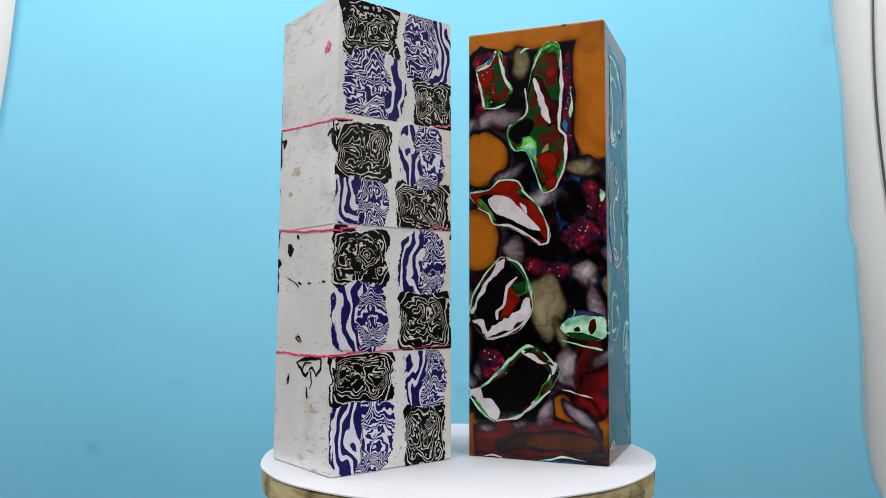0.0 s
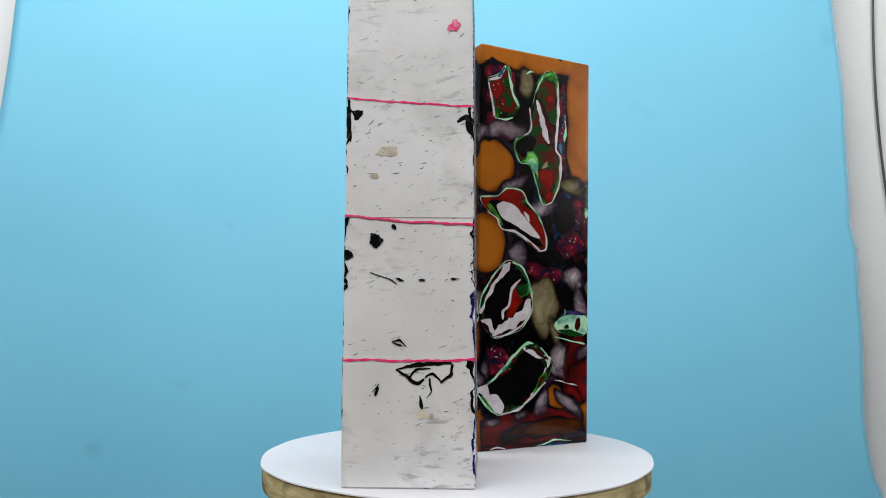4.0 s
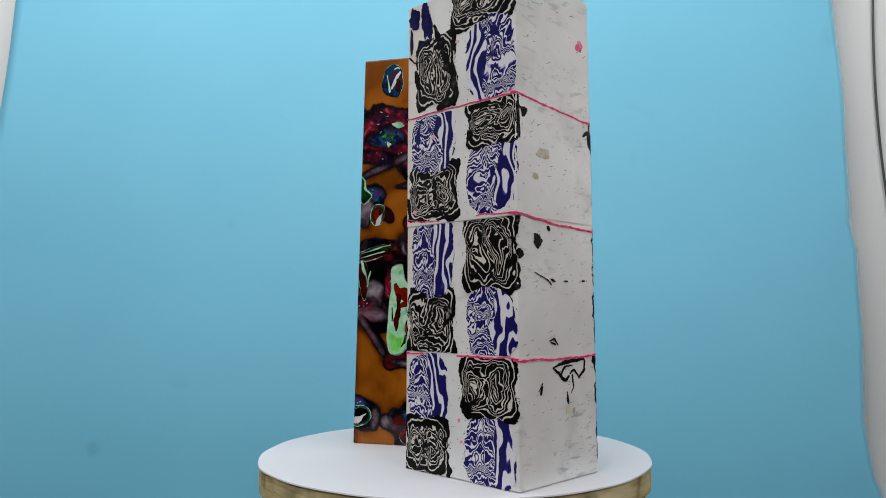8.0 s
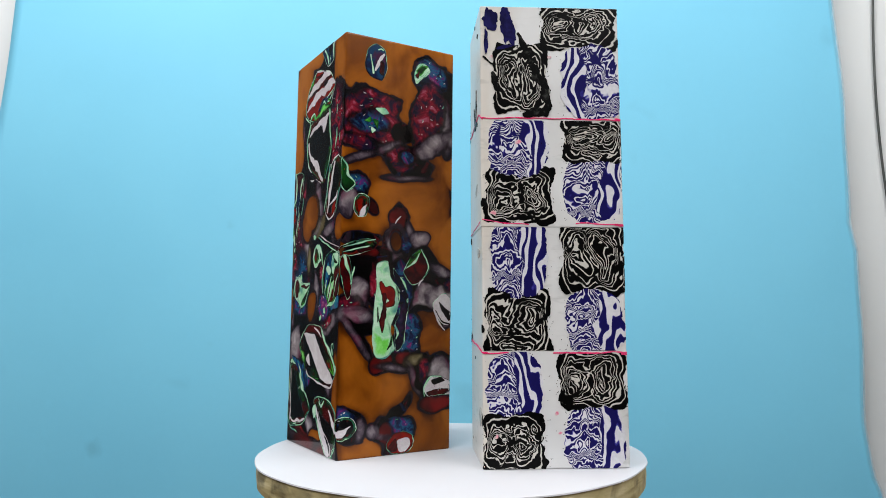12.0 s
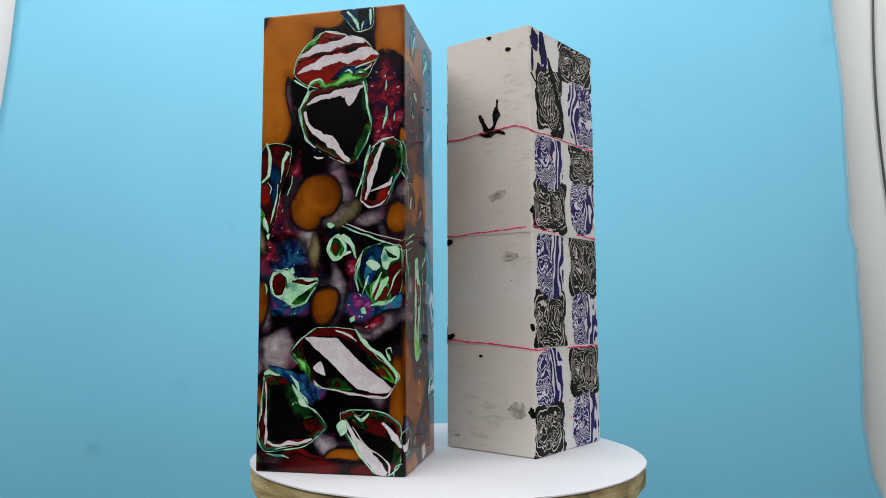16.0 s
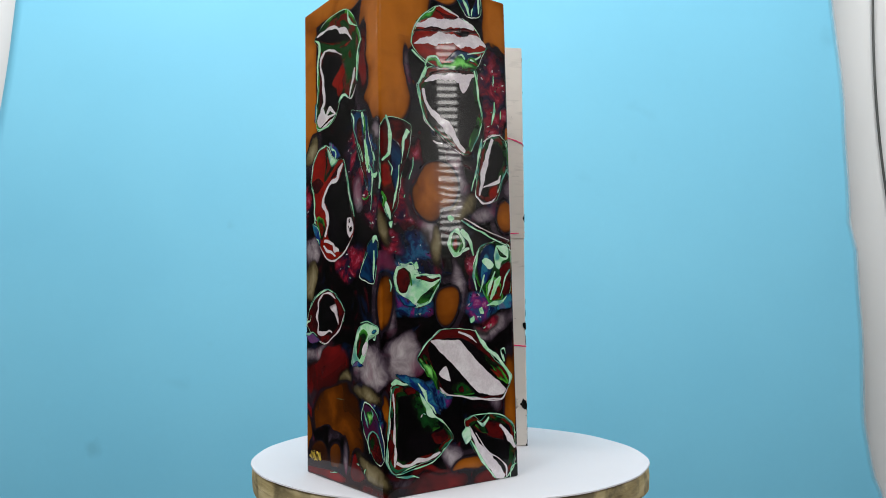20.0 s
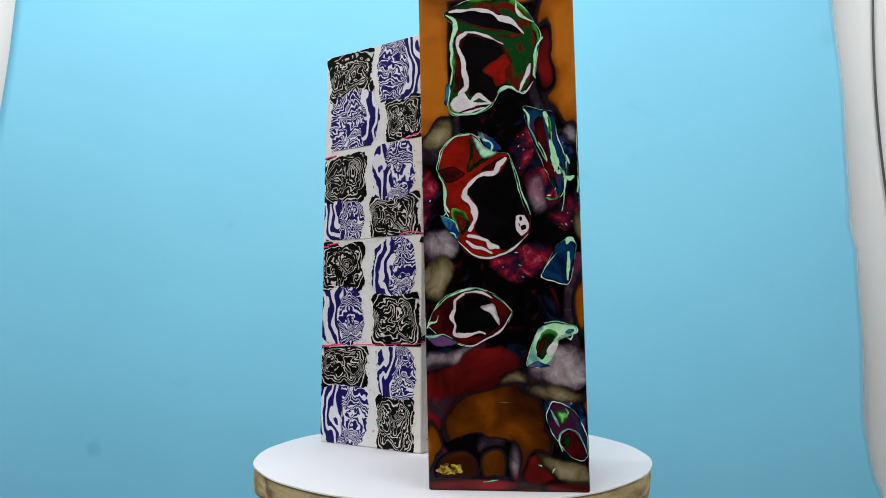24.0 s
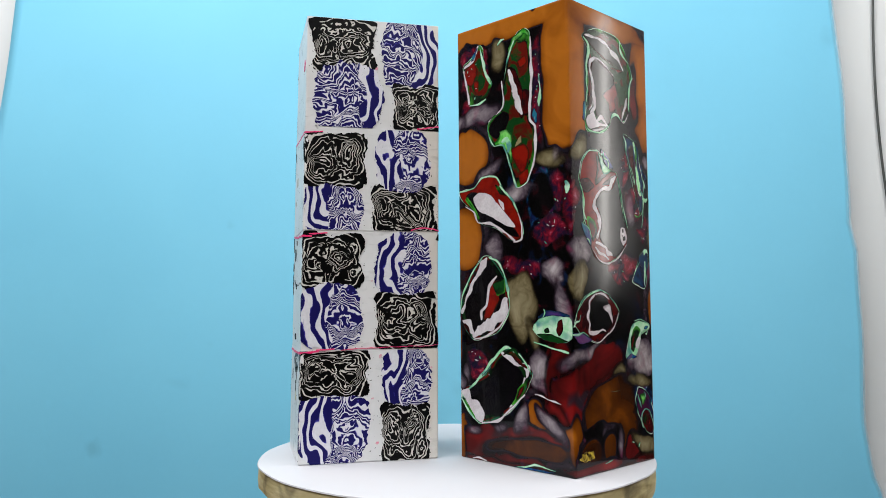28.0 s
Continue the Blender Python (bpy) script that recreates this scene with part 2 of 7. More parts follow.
def marbled(name, dark, mid, pale, kind):
    """Marbled clay on a square 36 mm wide about its middle: nested whorls, or fine ripples beside broad streaks."""
    n = Nodes(name, 0.30)
    n.bsdf.inputs["Specular IOR Level"].default_value = 0.10
    uv = n.coords("UV")
    rnd = n.tree.nodes.new("ShaderNodeObjectInfo").outputs["Random"]

    def joined(x, y, z):
        c = n.tree.nodes.new("ShaderNodeCombineXYZ")
        for i, value in enumerate((x, y, z)):
            if isinstance(value, (int, float)):
                c.inputs[i].default_value = value
            else:
                n.link(value, c.inputs[i])
        return c.outputs[0]

    def parted(vector):
        sp = n.tree.nodes.new("ShaderNodeSeparateXYZ")
        n.link(vector, sp.inputs[0])
        return sp.outputs[0], sp.outputs[1]

    def warped(x, y, scale, amount, seed, detail=1.0):
        a = n.noise(joined(x, y, n.math("MULTIPLY", rnd, seed)), scale, detail)
        b = n.noise(joined(y, x, n.math("MULTIPLY", rnd, seed + 1.7)), scale, detail)
        return (n.math("ADD", x, n.math("MULTIPLY", n.math("SUBTRACT", a, 0.5), amount)),
                n.math("ADD", y, n.math("MULTIPLY", n.math("SUBTRACT", b, 0.5), amount)))

    def bands(value, pitch, low, high, *colours):
        w = n.math("ADD", n.math("MULTIPLY", n.math("SINE", n.math("MULTIPLY", value, 6.2832 / pitch)), 0.5), 0.5)
        swell = n.noise(joined(x, y, n.math("MULTIPLY", rnd, 11.0)), 130, 3.0, 0.6)
        w = n.math("ADD", w, n.math("MULTIPLY", n.math("SUBTRACT", swell, 0.5), 0.8))
        if len(colours) == 2:
            return n.ramp(w, (low, colours[0]), (high, colours[1]))
        return n.ramp(w, (low - 0.16, colours[0]), (low, colours[1]), (high, colours[2]))

    def length(u, v, power=2.0):
        total = n.math("ADD", n.math("POWER", n.math("ABSOLUTE", u), power), n.math("POWER", n.math("ABSOLUTE", v), power))
        return n.math("POWER", total, 1.0 / power)

    def blended(share, a, b):
        m = n.tree.nodes.new("ShaderNodeMix")
        for i, value in ((0, share), (2, a), (3, b)):
            n.link(value, m.inputs[i])
        return m.outputs[0]

    x, y = parted(uv)
    if kind == "whorls":
        # a folded slice: two mirrored whorls inside dark borders
        x1, y1 = warped(x, y, 38, 0.022, 3.1, 1.5)
        fold = n.math("ABSOLUTE", n.math("ADD", x1, n.math("MULTIPLY", n.math("SUBTRACT", rnd, 0.5), 0.007)))
        fold, y2 = warped(fold, y1, 95, 0.017, 5.3, 2.0)
        fold, y2 = warped(n.math("ADD", fold, n.math("MULTIPLY", x1, 0.30)), y2, 240, 0.0050, 2.2)
        whorl = length(n.math("MULTIPLY", n.math("SUBTRACT", fold, 0.0085), 1.25), n.math("SUBTRACT", y2, 0.001))
        xr, yr = warped(x, y, 70, 0.013, 4.4, 2.5)
        rim = length(xr, yr, 5.0)
        inner = blended(n.ramp(n.math("MULTIPLY", rim, 50), (0.58, 0.0), (0.80, 1.0)), whorl, rim)
        c = bands(inner, 0.0027, 0.77, 0.90, dark, pale)
        crumbled = n.noise(joined(x, y, n.math("MULTIPLY", rnd, 6.0)), 85, 2.0, 1.0)
        c = n.mix(n.ramp(crumbled, (0.60, 0.0), (0.63, 1.0)), c, dark)
        c = n.mix(n.ramp(n.math("MULTIPLY", rim, 50), (0.86, 0.0), (0.88, 1.0)), c, dark)
    else:
        # mirrored ripples on one side, broad upright streaks on the other
        x1, y1 = warped(x, y, 34, 0.012, 3.1)
        fold = n.math("ABSOLUTE", n.math("ADD", x1, 0.0075))
        fold, y2 = warped(fold, y1, 100, 0.015, 6.1, 2.0)
        fold, y2 = warped(n.math("ADD", fold, n.math("MULTIPLY", x1, 0.30)), y2, 250, 0.0048, 2.9)
        ripple = n.math("ADD", y2, n.math("MULTIPLY", fold, 0.55))
        eye = length(n.math("MULTIPLY", fold, 0.9), n.math("SUBTRACT", y2, n.math("MULTIPLY", n.math("SUBTRACT", rnd, 0.5), 0.016)))
        ripple = blended(n.ramp(n.math("MULTIPLY", eye, 50), (0.16, 1.0), (0.42, 0.0)), ripple, eye)
        fine = bands(ripple, 0.0020, 0.63, 0.79, dark, mid, pale)
        blot = n.noise(joined(x, y, n.math("MULTIPLY", rnd, 6.0)), 80, 2.0, 1.0)
        fine = n.mix(n.ramp(blot, (0.66, 0.0), (0.69, 1.0)), fine, dark)
        xb, _ = warped(x1, n.math("MULTIPLY", y1, 0.62), 74, 0.031, 7.7, 1.6)
        bow = n.math("ADD", xb, n.math("MULTIPLY", n.math("MULTIPLY", y1, y1), 13.0))
        broad = bands(bow, 0.0074, 0.60, 0.67, dark, mid, pale)
        edge = n.noise(joined(n.math("MULTIPLY", x, 0.6), y, n.math("MULTIPLY", rnd, 9.0)), 60, 2.0)
        where = n.math("ADD", n.math("ADD", n.math("MULTIPLY", x1, 34), 0.5), n.math("MULTIPLY", n.math("SUBTRACT", edge, 0.5), 0.7))
        c = n.mix(n.ramp(where, (0.53, 0.0), (0.55, 1.0)), fine, broad)
    grain = n.ramp(n.noise(n.coords(), 500, 2), (0.3, 0.9), (0.7, 1.0))
    n.bump(n.noise(n.coords(), 70, 3), 0.10, 0.0015)
    return n.colour(n.mix(1.0, c, grain, "MULTIPLY"))


PATCH = {
    "black": marbled("black_marbled_clay", (0.0018, 0.0018, 0.0018), (0.01, 0.01, 0.01), (0.61, 0.585, 0.54), "whorls"),
    "blue": marbled("blue_marbled_clay", (0.010, 0.008, 0.090), (0.045, 0.038, 0.300), (0.70, 0.69, 0.73), "ripples"),
}
MARK = {
    "navy": mottled("navy_clay", (0.007, 0.006, 0.045), (0.014, 0.012, 0.09), 200, 0.35),
    "soot": mottled("black_clay_fleck", (0.004, 0.004, 0.004), (0.06, 0.06, 0.055), 260, 0.35, 0.55, 0.80),
    "smoke": mottled("grey_clay_smudge", (0.30, 0.28, 0.25), (0.58, 0.55, 0.50), 160, 0.35),
    "pink": mottled("pink_clay", (0.85, 0.08, 0.24), (0.80, 0.36, 0.44), 200, 0.35),
    "blush": mottled("pale_pink_clay", (0.80, 0.26, 0.36), (0.74, 0.58, 0.58), 240, 0.35),
    "beige": mottled("beige_clay", (0.46, 0.40, 0.30), (0.60, 0.55, 0.46), 160, 0.35),
    "yellow": mottled("yellow_clay", (0.72, 0.66, 0.36), (0.66, 0.62, 0.50), 160, 0.35),
}
PINK = mottled("pink_seam_clay", (0.86, 0.030, 0.16), (0.80, 0.10, 0.24), 130, 0.35)



def paper_material():
    n = Nodes("white_paper", 0.7)
    v = n.coords()
    n.bump(n.noise(v, 420, 2), 0.04, 0.0006)
    return n.colour(n.ramp(n.noise(v, 9, 3), (0.3, (0.56, 0.555, 0.58)), (0.7, (0.585, 0.58, 0.605))))


PAPER = paper_material()



def wood_material():
    n = Nodes("raw_board_edge", 0.75)
    v = n.coords()
    m = n.add("ShaderNodeMapping")
    m.inputs["Scale"].default_value = (24, 24, 130)
    n.link(v, m.inputs["Vector"])
    c = n.ramp(n.noise(m.outputs[0], 1.0, 5, 0.6), (0.30, (0.26, 0.20, 0.08)), (0.50, (0.46, 0.39, 0.20)), (0.72, (0.58, 0.51, 0.31)))
    stain = n.ramp(n.noise(v, 30, 4, 1.0), (0.36, 0.35), (0.5, 1.0))
    n.bump(n.noise(m.outputs[0], 2.0, 4), 0.5, 0.002)
    return n.colour(n.mix(1.0, c, stain, "MULTIPLY"))


WOOD = wood_material()


def backdrop_material():
    n = Nodes("blue_backdrop_cloth", 0.65)
    v = n.coords()
    c = n.ramp(n.noise(v, 3.0, 3), (0.35, (0.185, 0.560, 0.760)), (0.65, (0.200, 0.585, 0.780)))
    smudge = n.ramp(n.noise(v, 9, 2, 0.4), (0.22, 0.92), (0.31, 1.0))
    c = n.mix(1.0, c, smudge, "MULTIPLY")
    weave = n.ramp(n.noise(v, 900, 1), (0.3, 0.97), (0.7, 1.0))
    n.bump(n.noise(v, 6, 3), 0.06, 0.02)
    for place, size, depth in (((-0.537, 0.6, -0.108), 0.017, 0.87), ((-0.337, 0.6, 0.227), 0.009, 0.93), ((-0.363, 0.6, 0.047), 0.008, 0.95), ((0.20, 0.6, 0.30), 0.012, 0.97)):
        # faint worn stains
        off = n.tree.nodes.new("ShaderNodeVectorMath")
        off.operation = "DISTANCE"
        n.link(v, off.inputs[0])
        off.inputs[1].default_value = place
        reach = n.math("ADD", n.math("DIVIDE", off.outputs["Value"], size), n.math("MULTIPLY", n.math("SUBTRACT", n.noise(v, 70, 3), 0.5), 1.1))
        c = n.mix(1.0, c, n.ramp(reach, (0.25, depth), (1.0, 1.0)), "MULTIPLY")
    # alpha fades over the right edge's last 10 mm to imitate a blurred edge
    edge_fade = n.tree.nodes.new("ShaderNodeAttribute")
    edge_fade.attribute_name = "edge_fade"
    uneven_fade = n.math("ADD", edge_fade.outputs["Fac"], n.math("MULTIPLY", n.math("SUBTRACT", n.noise(v, 700, 2), 0.5), 0.25))
    n.link(n.ramp(uneven_fade, (0.0, 0.0), (0.95, 1.0)), n.bsdf.inputs["Alpha"])
    return n.colour(n.mix(1.0, c, weave, "MULTIPLY"))


BACKDROP = backdrop_material()


def wall_material():
    n = Nodes("white_wall_paint", 0.7)
    v = n.coords()
    n.bump(n.noise(v, 160, 3), 0.05, 0.001)
    return n.colour(n.ramp(n.noise(v, 4, 2), (0.3, (0.74, 0.75, 0.74)), (0.7, (0.77, 0.78, 0.775))))


WALL = wall_material()
# near-black paint that stands in for walls without light
DARK_WALL = mottled("near_black_wall_paint", (0.035, 0.035, 0.035), (0.05, 0.05, 0.05), 4, 0.8)
FLOOR = mottled("grey_floor", (0.16, 0.15, 0.14), (0.22, 0.21, 0.20), 8, 0.6)
TABLE = mottled("brown_table_wood", (0.16, 0.10, 0.05), (0.24, 0.15, 0.08), 20, 0.5)
CABLE = mottled("black_rubber", (0.05, 0.055, 0.05), (0.07, 0.075, 0.07), 40, 0.5)
METAL = mottled("grey_lamp_plastic", (0.05, 0.05, 0.05), (0.08, 0.08, 0.08), 60, 0.4)


def glow_material(name, colour, strength):
    n = Nodes(name, 0.4)
    n.bsdf.inputs["Emission Color"].default_value = (*colour, 1)
    n.bsdf.inputs["Emission Strength"].default_value = strength
    return n.colour((0.8, 0.8, 0.8))


LED = glow_material("led_glow", (1.0, 0.97, 0.93), LED_POWER)



def soft_glow_material():
    """A diffuser brightest along its middle."""
    n = Nodes("diffuser_glow", 0.4)
    sep = n.tree.nodes.new("ShaderNodeSeparateXYZ")
    n.link(n.coords("Generated"), sep.inputs[0])
    across = n.math("ABSOLUTE", n.math("SUBTRACT", sep.outputs[0], 0.5))
    along = n.math("ABSOLUTE", n.math("SUBTRACT", sep.outputs[2], 0.5))
    fade = n.math("MULTIPLY", n.ramp(across, (0.02, 1.0), (0.10, 0.42), (0.28, 0.08), (0.5, 0.0)), n.ramp(along, (0.30, 1.0), (0.5, 0.0)))
    n.bsdf.inputs["Emission Color"].default_value = (1.0, 0.97, 0.93, 1)
    n.link(n.math("MULTIPLY", fade, 17.0), n.bsdf.inputs["Emission Strength"])
    return n.colour((0.10, 0.10, 0.10))


SOFT_GLOW = soft_glow_material()

# ---- building helpers ----


def link_mesh(name, bm, material):
    mesh = bpy.data.meshes.new(name)
    bm.normal_update()
    bm.to_mesh(mesh)
    bm.free()
    mesh.materials.append(material)
    return new(name, mesh)


def part(name, bm, material, parent, label=""):
    ob = link_mesh(name, bm, material)
    ob.parent = parent
    return tagged(ob, label)


def raw_part(name, verts, faces, material, parent=None, label="", smooth=False):
    mesh = bpy.data.meshes.new(name)
    mesh.from_pydata(verts, [], faces)
    mesh.materials.append(material)
    if smooth:
        mesh.polygons.foreach_set("use_smooth", [True] * len(mesh.polygons))
    ob = new(name, mesh)
    ob.parent = parent
    return tagged(ob, label)


def box(bm, size, centre, bevel=0.0):
    made = bmesh.ops.create_cube(bm, size=1.0, matrix=Matrix.Translation(centre) @ Matrix.Diagonal((*size, 1)))
    if bevel:
        edges = list({e for v in made["verts"] for e in v.link_edges})
        bmesh.ops.bevel(bm, geom=edges, offset=bevel, segments=2, affect="EDGES")


def cylinder(bm, radius, low, high, centre=(0, 0), segments=48, top=None):
    bmesh.ops.create_cone(bm, cap_ends=True, segments=segments, radius1=radius, radius2=radius if top is None else top, depth=high - low,
                          matrix=Matrix.Translation((centre[0], centre[1], (low + high) / 2)))


# ---- structure: the room ----


def slab(name, size, centre, material, label):
    bm = bmesh.new()
    box(bm, size, centre)
    return tagged(link_mesh(name, bm, material), label, kind="structure")


slab("floor", (4.2, 4.0, 0.1), (0, -1.0, -0.95), FLOOR, "plain grey floor of the room")
slab("ceiling", (4.2, 4.0, 0.1), (0, -1.0, 1.75), WALL, "plain white ceiling above the table")
slab("wall_back", (2.8, 0.1, 2.6), (0.6, 0.69, 0.4), WALL, "white painted wall behind the blue backdrop")
# unseen part of the back wall, painted dark so polished sides reflect it darkly
slab("wall_back_unlit", (1.2, 0.1, 2.6), (-1.4, 0.69, 0.4), DARK_WALL, "unseen wall beside the backdrop, painted near-black to look unlit")
# unseen outer walls; their lack of light is put into the paint
slab("wall_front", (4.2, 0.1, 2.6), (0, -2.95, 0.4), DARK_WALL, "unseen wall facing the backdrop, painted near-black to look unlit")
slab("wall_left", (0.1, 3.65, 2.6), (-2.05, -1.075, 0.4), DARK_WALL, "unseen side wall, painted near-black to look unlit")
slab("wall_right", (0.1, 3.65, 2.6), (2.05, -1.075, 0.4), DARK_WALL, "unseen side wall, painted near-black to look unlit")


def backdrop():
    """A hung sheet with a slightly wavy surface, uneven side edges and a right edge that fades to clear in place of
    blur.
    """
    cols, rows_ = 90, 110
    hem = (-0.010, -0.0075, -0.005, -0.0025, 0.0)
    verts, edge_fade = [], []
    for j in range(rows_ + 1):
        z = -0.9 + 2.3 * j / rows_
        left = -0.738 + 0.105 * (z - 0.08) + 0.002 * math.sin(17 * z)
        right = np.interp(z, (-0.9, -0.177, -0.143, -0.07, 0.055, 0.186, 0.229, 0.311, 0.408, 0.577, 1.4),
                          (0.66, 0.634, 0.620, 0.612, 0.613, 0.612, 0.602, 0.603, 0.602, 0.591, 0.57)) + 0.001 * math.sin(31 * z)
        across = [left + (right - 0.014 - left) * i / cols for i in range(cols + 1)] + [right + h for h in hem]
        for x in across:
            verts.append((x, 0.60 + 0.004 * math.sin(5 * x + 0.6 * z) + 0.0015 * math.sin(19 * x + 1.3 * z), z))
            edge_fade.append(min(1.0, (right - x) / 0.010))
    n = cols + 1 + len(hem)
    faces = [(j * n + i, j * n + i + 1, (j + 1) * n + i + 1, (j + 1) * n + i) for j in range(rows_) for i in range(n - 1)]
    ob = raw_part("backdrop", verts, faces, BACKDROP, smooth=True)
    ob.data.attributes.new("edge_fade", "FLOAT", "POINT").data.foreach_set("value", np.array(edge_fade, np.float32))
    thick = ob.modifiers.new("thickness", "SOLIDIFY")
    thick.thickness, thick.offset = 0.0012, 0.0
    return tagged(ob, "light blue cloth backdrop hung behind the turntable", "backdrop", kind="structure")


backdrop()


def tube(name, points, radius, material, parent=None, label=""):
    curve = bpy.data.curves.new(name, "CURVE")
    curve.dimensions, curve.bevel_depth, curve.bevel_resolution = "3D", radius, 3
    line = curve.splines.new("POLY")
    line.points.add(len(points) - 1)
    for p, q in zip(line.points, points):
        p.co = (*q, 1)
    ob = new(name, curve)
    curve.materials.append(material)
    deps = bpy.context.evaluated_depsgraph_get()
    mesh = bpy.data.meshes.new_from_object(ob.evaluated_get(deps))
    bpy.data.objects.remove(ob)
    ob = new(name, mesh)
    ob.parent = parent
    return tagged(ob, label)


tagged(tube("hanging_cable", [(0.675 - 0.011 * math.sin(3.1 * k) + 0.031 * k * k, 0.635, 0.647 - 0.565 * k) for k in [i / 24 for i in range(25)]], 0.0019, CABLE),
       "thin black cable hanging against the white wall", "cable")

# ---- table, lamps ----


def table():
    base = tagged(new("table"), "brown wooden table under the turntable", "table")
    base.location = (0, -0.12, -0.9)
    bm = bmesh.new()
    box(bm, (0.9, 0.7, 0.03), (0, 0, 0.755), 0.004)
    part("tabletop", bm, TABLE, base)
    for x in (-0.4, 0.4):
        for y in (-0.3, 0.3):
            bm = bmesh.new()
            box(bm, (0.045, 0.045, 0.74), (x, y, 0.37), 0.003)
            part("leg", bm, TABLE, base)


table()


def led_lamp(x, y, low, high, wide, pitch, facing):
    """An upright light bar on a stand: a housing and rows of glowing diodes."""
    base = tagged(new("light_bar"), "upright light bar with rows of white diodes on a black stand", "lamp", "studio lamps")
    base.matrix_world = pose(x, y, -0.9, 0, 0, facing)
    bm = bmesh.new()
    cylinder(bm, 0.011, 0.02, low + 0.9 - 0.02)
    part("pole", bm, METAL, base)
    bm = bmesh.new()
    cylinder(bm, 0.13, 0.0, 0.02, top=0.12)
    part("foot", bm, METAL, base)
    bm = bmesh.new()
    box(bm, (wide + 0.02, 0.02, high - low + 0.03), (0, 0.0, (low + high) / 2 + 0.9), 0.003)
    part("housing", bm, METAL, base)
    bm = bmesh.new()
    box(bm, (wide, 0.004, pitch * 0.36), (0, 0, 0))
    first = part("diode_row", bm, LED, base, "glowing white row of diodes")
    count = int((high - low) / pitch)
    for i in range(count):
        ob = first if i == 0 else new("diode_row", first.data)
        ob.parent = base
        ob.location = (0, -0.0125, low + 0.9 + pitch * (i + 0.5))
        tagged(ob, "glowing white row of diodes")


led_lamp(-0.70, 0.04, 0.22, 0.58, 0.017, 0.0095, 86.6)
led_lamp(0.73, -0.28, 0.22, 0.56, 0.031, 0.0115, -111)

def glow_panel(x, y, low, high, wide, facing):
    """A dim flat diffuser panel on a stand."""
    base = tagged(new("diffuser_panel"), "narrow dim white diffuser panel on a black stand", "lamp")
    base.matrix_world = pose(x, y, -0.9, 0, 0, facing)
    bm = bmesh.new()
    cylinder(bm, 0.011, 0.02, low + 0.9 - 0.02)
    part("pole", bm, METAL, base)
    bm = bmesh.new()
    cylinder(bm, 0.13, 0.0, 0.02, top=0.12)
    part("foot", bm, METAL, base)
    bm = bmesh.new()
    box(bm, (wide + 0.02, 0.02, high - low + 0.03), (0, 0.0, (low + high) / 2 + 0.9), 0.003)
    part("housing", bm, METAL, base)
    bm = bmesh.new()
    box(bm, (wide, 0.004, high - low), (0, -0.0125, (low + high) / 2 + 0.9), 0.001)
    part("diffuser", bm, SOFT_GLOW, base, "softly glowing white diffuser")


glow_panel(0.75, 0.055, 0.10, 0.58, 0.09, -86)

# ---- turntable ----


def turntable():
    base = tagged(new("turntable"), "round raw wooden turntable disc covered with white paper", "turntable")
    ox, oy = 0.0032 * math.cos(radians(-20)), 0.0032 * math.sin(radians(-20))
    seg = 160
    rng = random.Random(4)
    phases = [rng.uniform(0, 6.28) for _ in range(6)]

    def rim_radius(a, r, rough):
        return r + rough * (math.sin(3 * a + phases[0]) + 0.6 * math.sin(7 * a + phases[1]) + 0.5 * math.sin(16 * a + phases[2]))

    def disc(name, levels, material, label):
        verts, faces = [], []
        for z, r, rough in levels:
            for i in range(seg):
                a = 2 * math.pi * i / seg
                q = rim_radius(a, r, rough)
                dz = 0.0012 * math.sin(5 * a + phases[3]) + 0.0008 * math.sin(13 * a + phases[4]) if z < -0.012 else 0.0
                verts.append((ox + q * math.cos(a), oy + q * math.sin(a), z + dz))
        for j in range(len(levels) - 1):
            for i in range(seg):
                k = (i + 1) % seg
                faces.append((j * seg + i, (j + 1) * seg + i, (j + 1) * seg + k, j * seg + k))
        top = list(range(seg))
        faces.append(tuple(top))
        faces.append(tuple(reversed([(len(levels) - 1) * seg + i for i in range(seg)])))
        return raw_part(name, verts, faces, material, base, label)

    disc("paper_cover", [(0.0, 0.1325, 0.0005), (-0.0008, 0.1327, 0.0005)], PAPER, "white paper disc cut by hand")
    disc("board", [(-0.0009, 0.1310, 0.0006), (-0.002, 0.1316, 0.0006), (-0.009, 0.1318, 0.0008), (-0.0155, 0.1312, 0.0009), (-0.0175, 0.1294, 0.0010)], WOOD,
         "rough-sawn pale wooden edge")
    return base


TURNTABLE = turntable()


def motor_pedestal():
    base = tagged(new("motor_pedestal"), "dark round motor pedestal that carries the turntable", "pedestal")
    base.location = (0, 0, -0.13)
    bm = bmesh.new()
    cylinder(bm, 0.075, 0.0, 0.085, top=0.07)
    part("housing", bm, METAL, base)
    bm = bmesh.new()
    cylinder(bm, 0.02, 0.085, 0.1118)
    part("spindle", bm, METAL, base)


motor_pedestal()

# ---- the two blocks ----


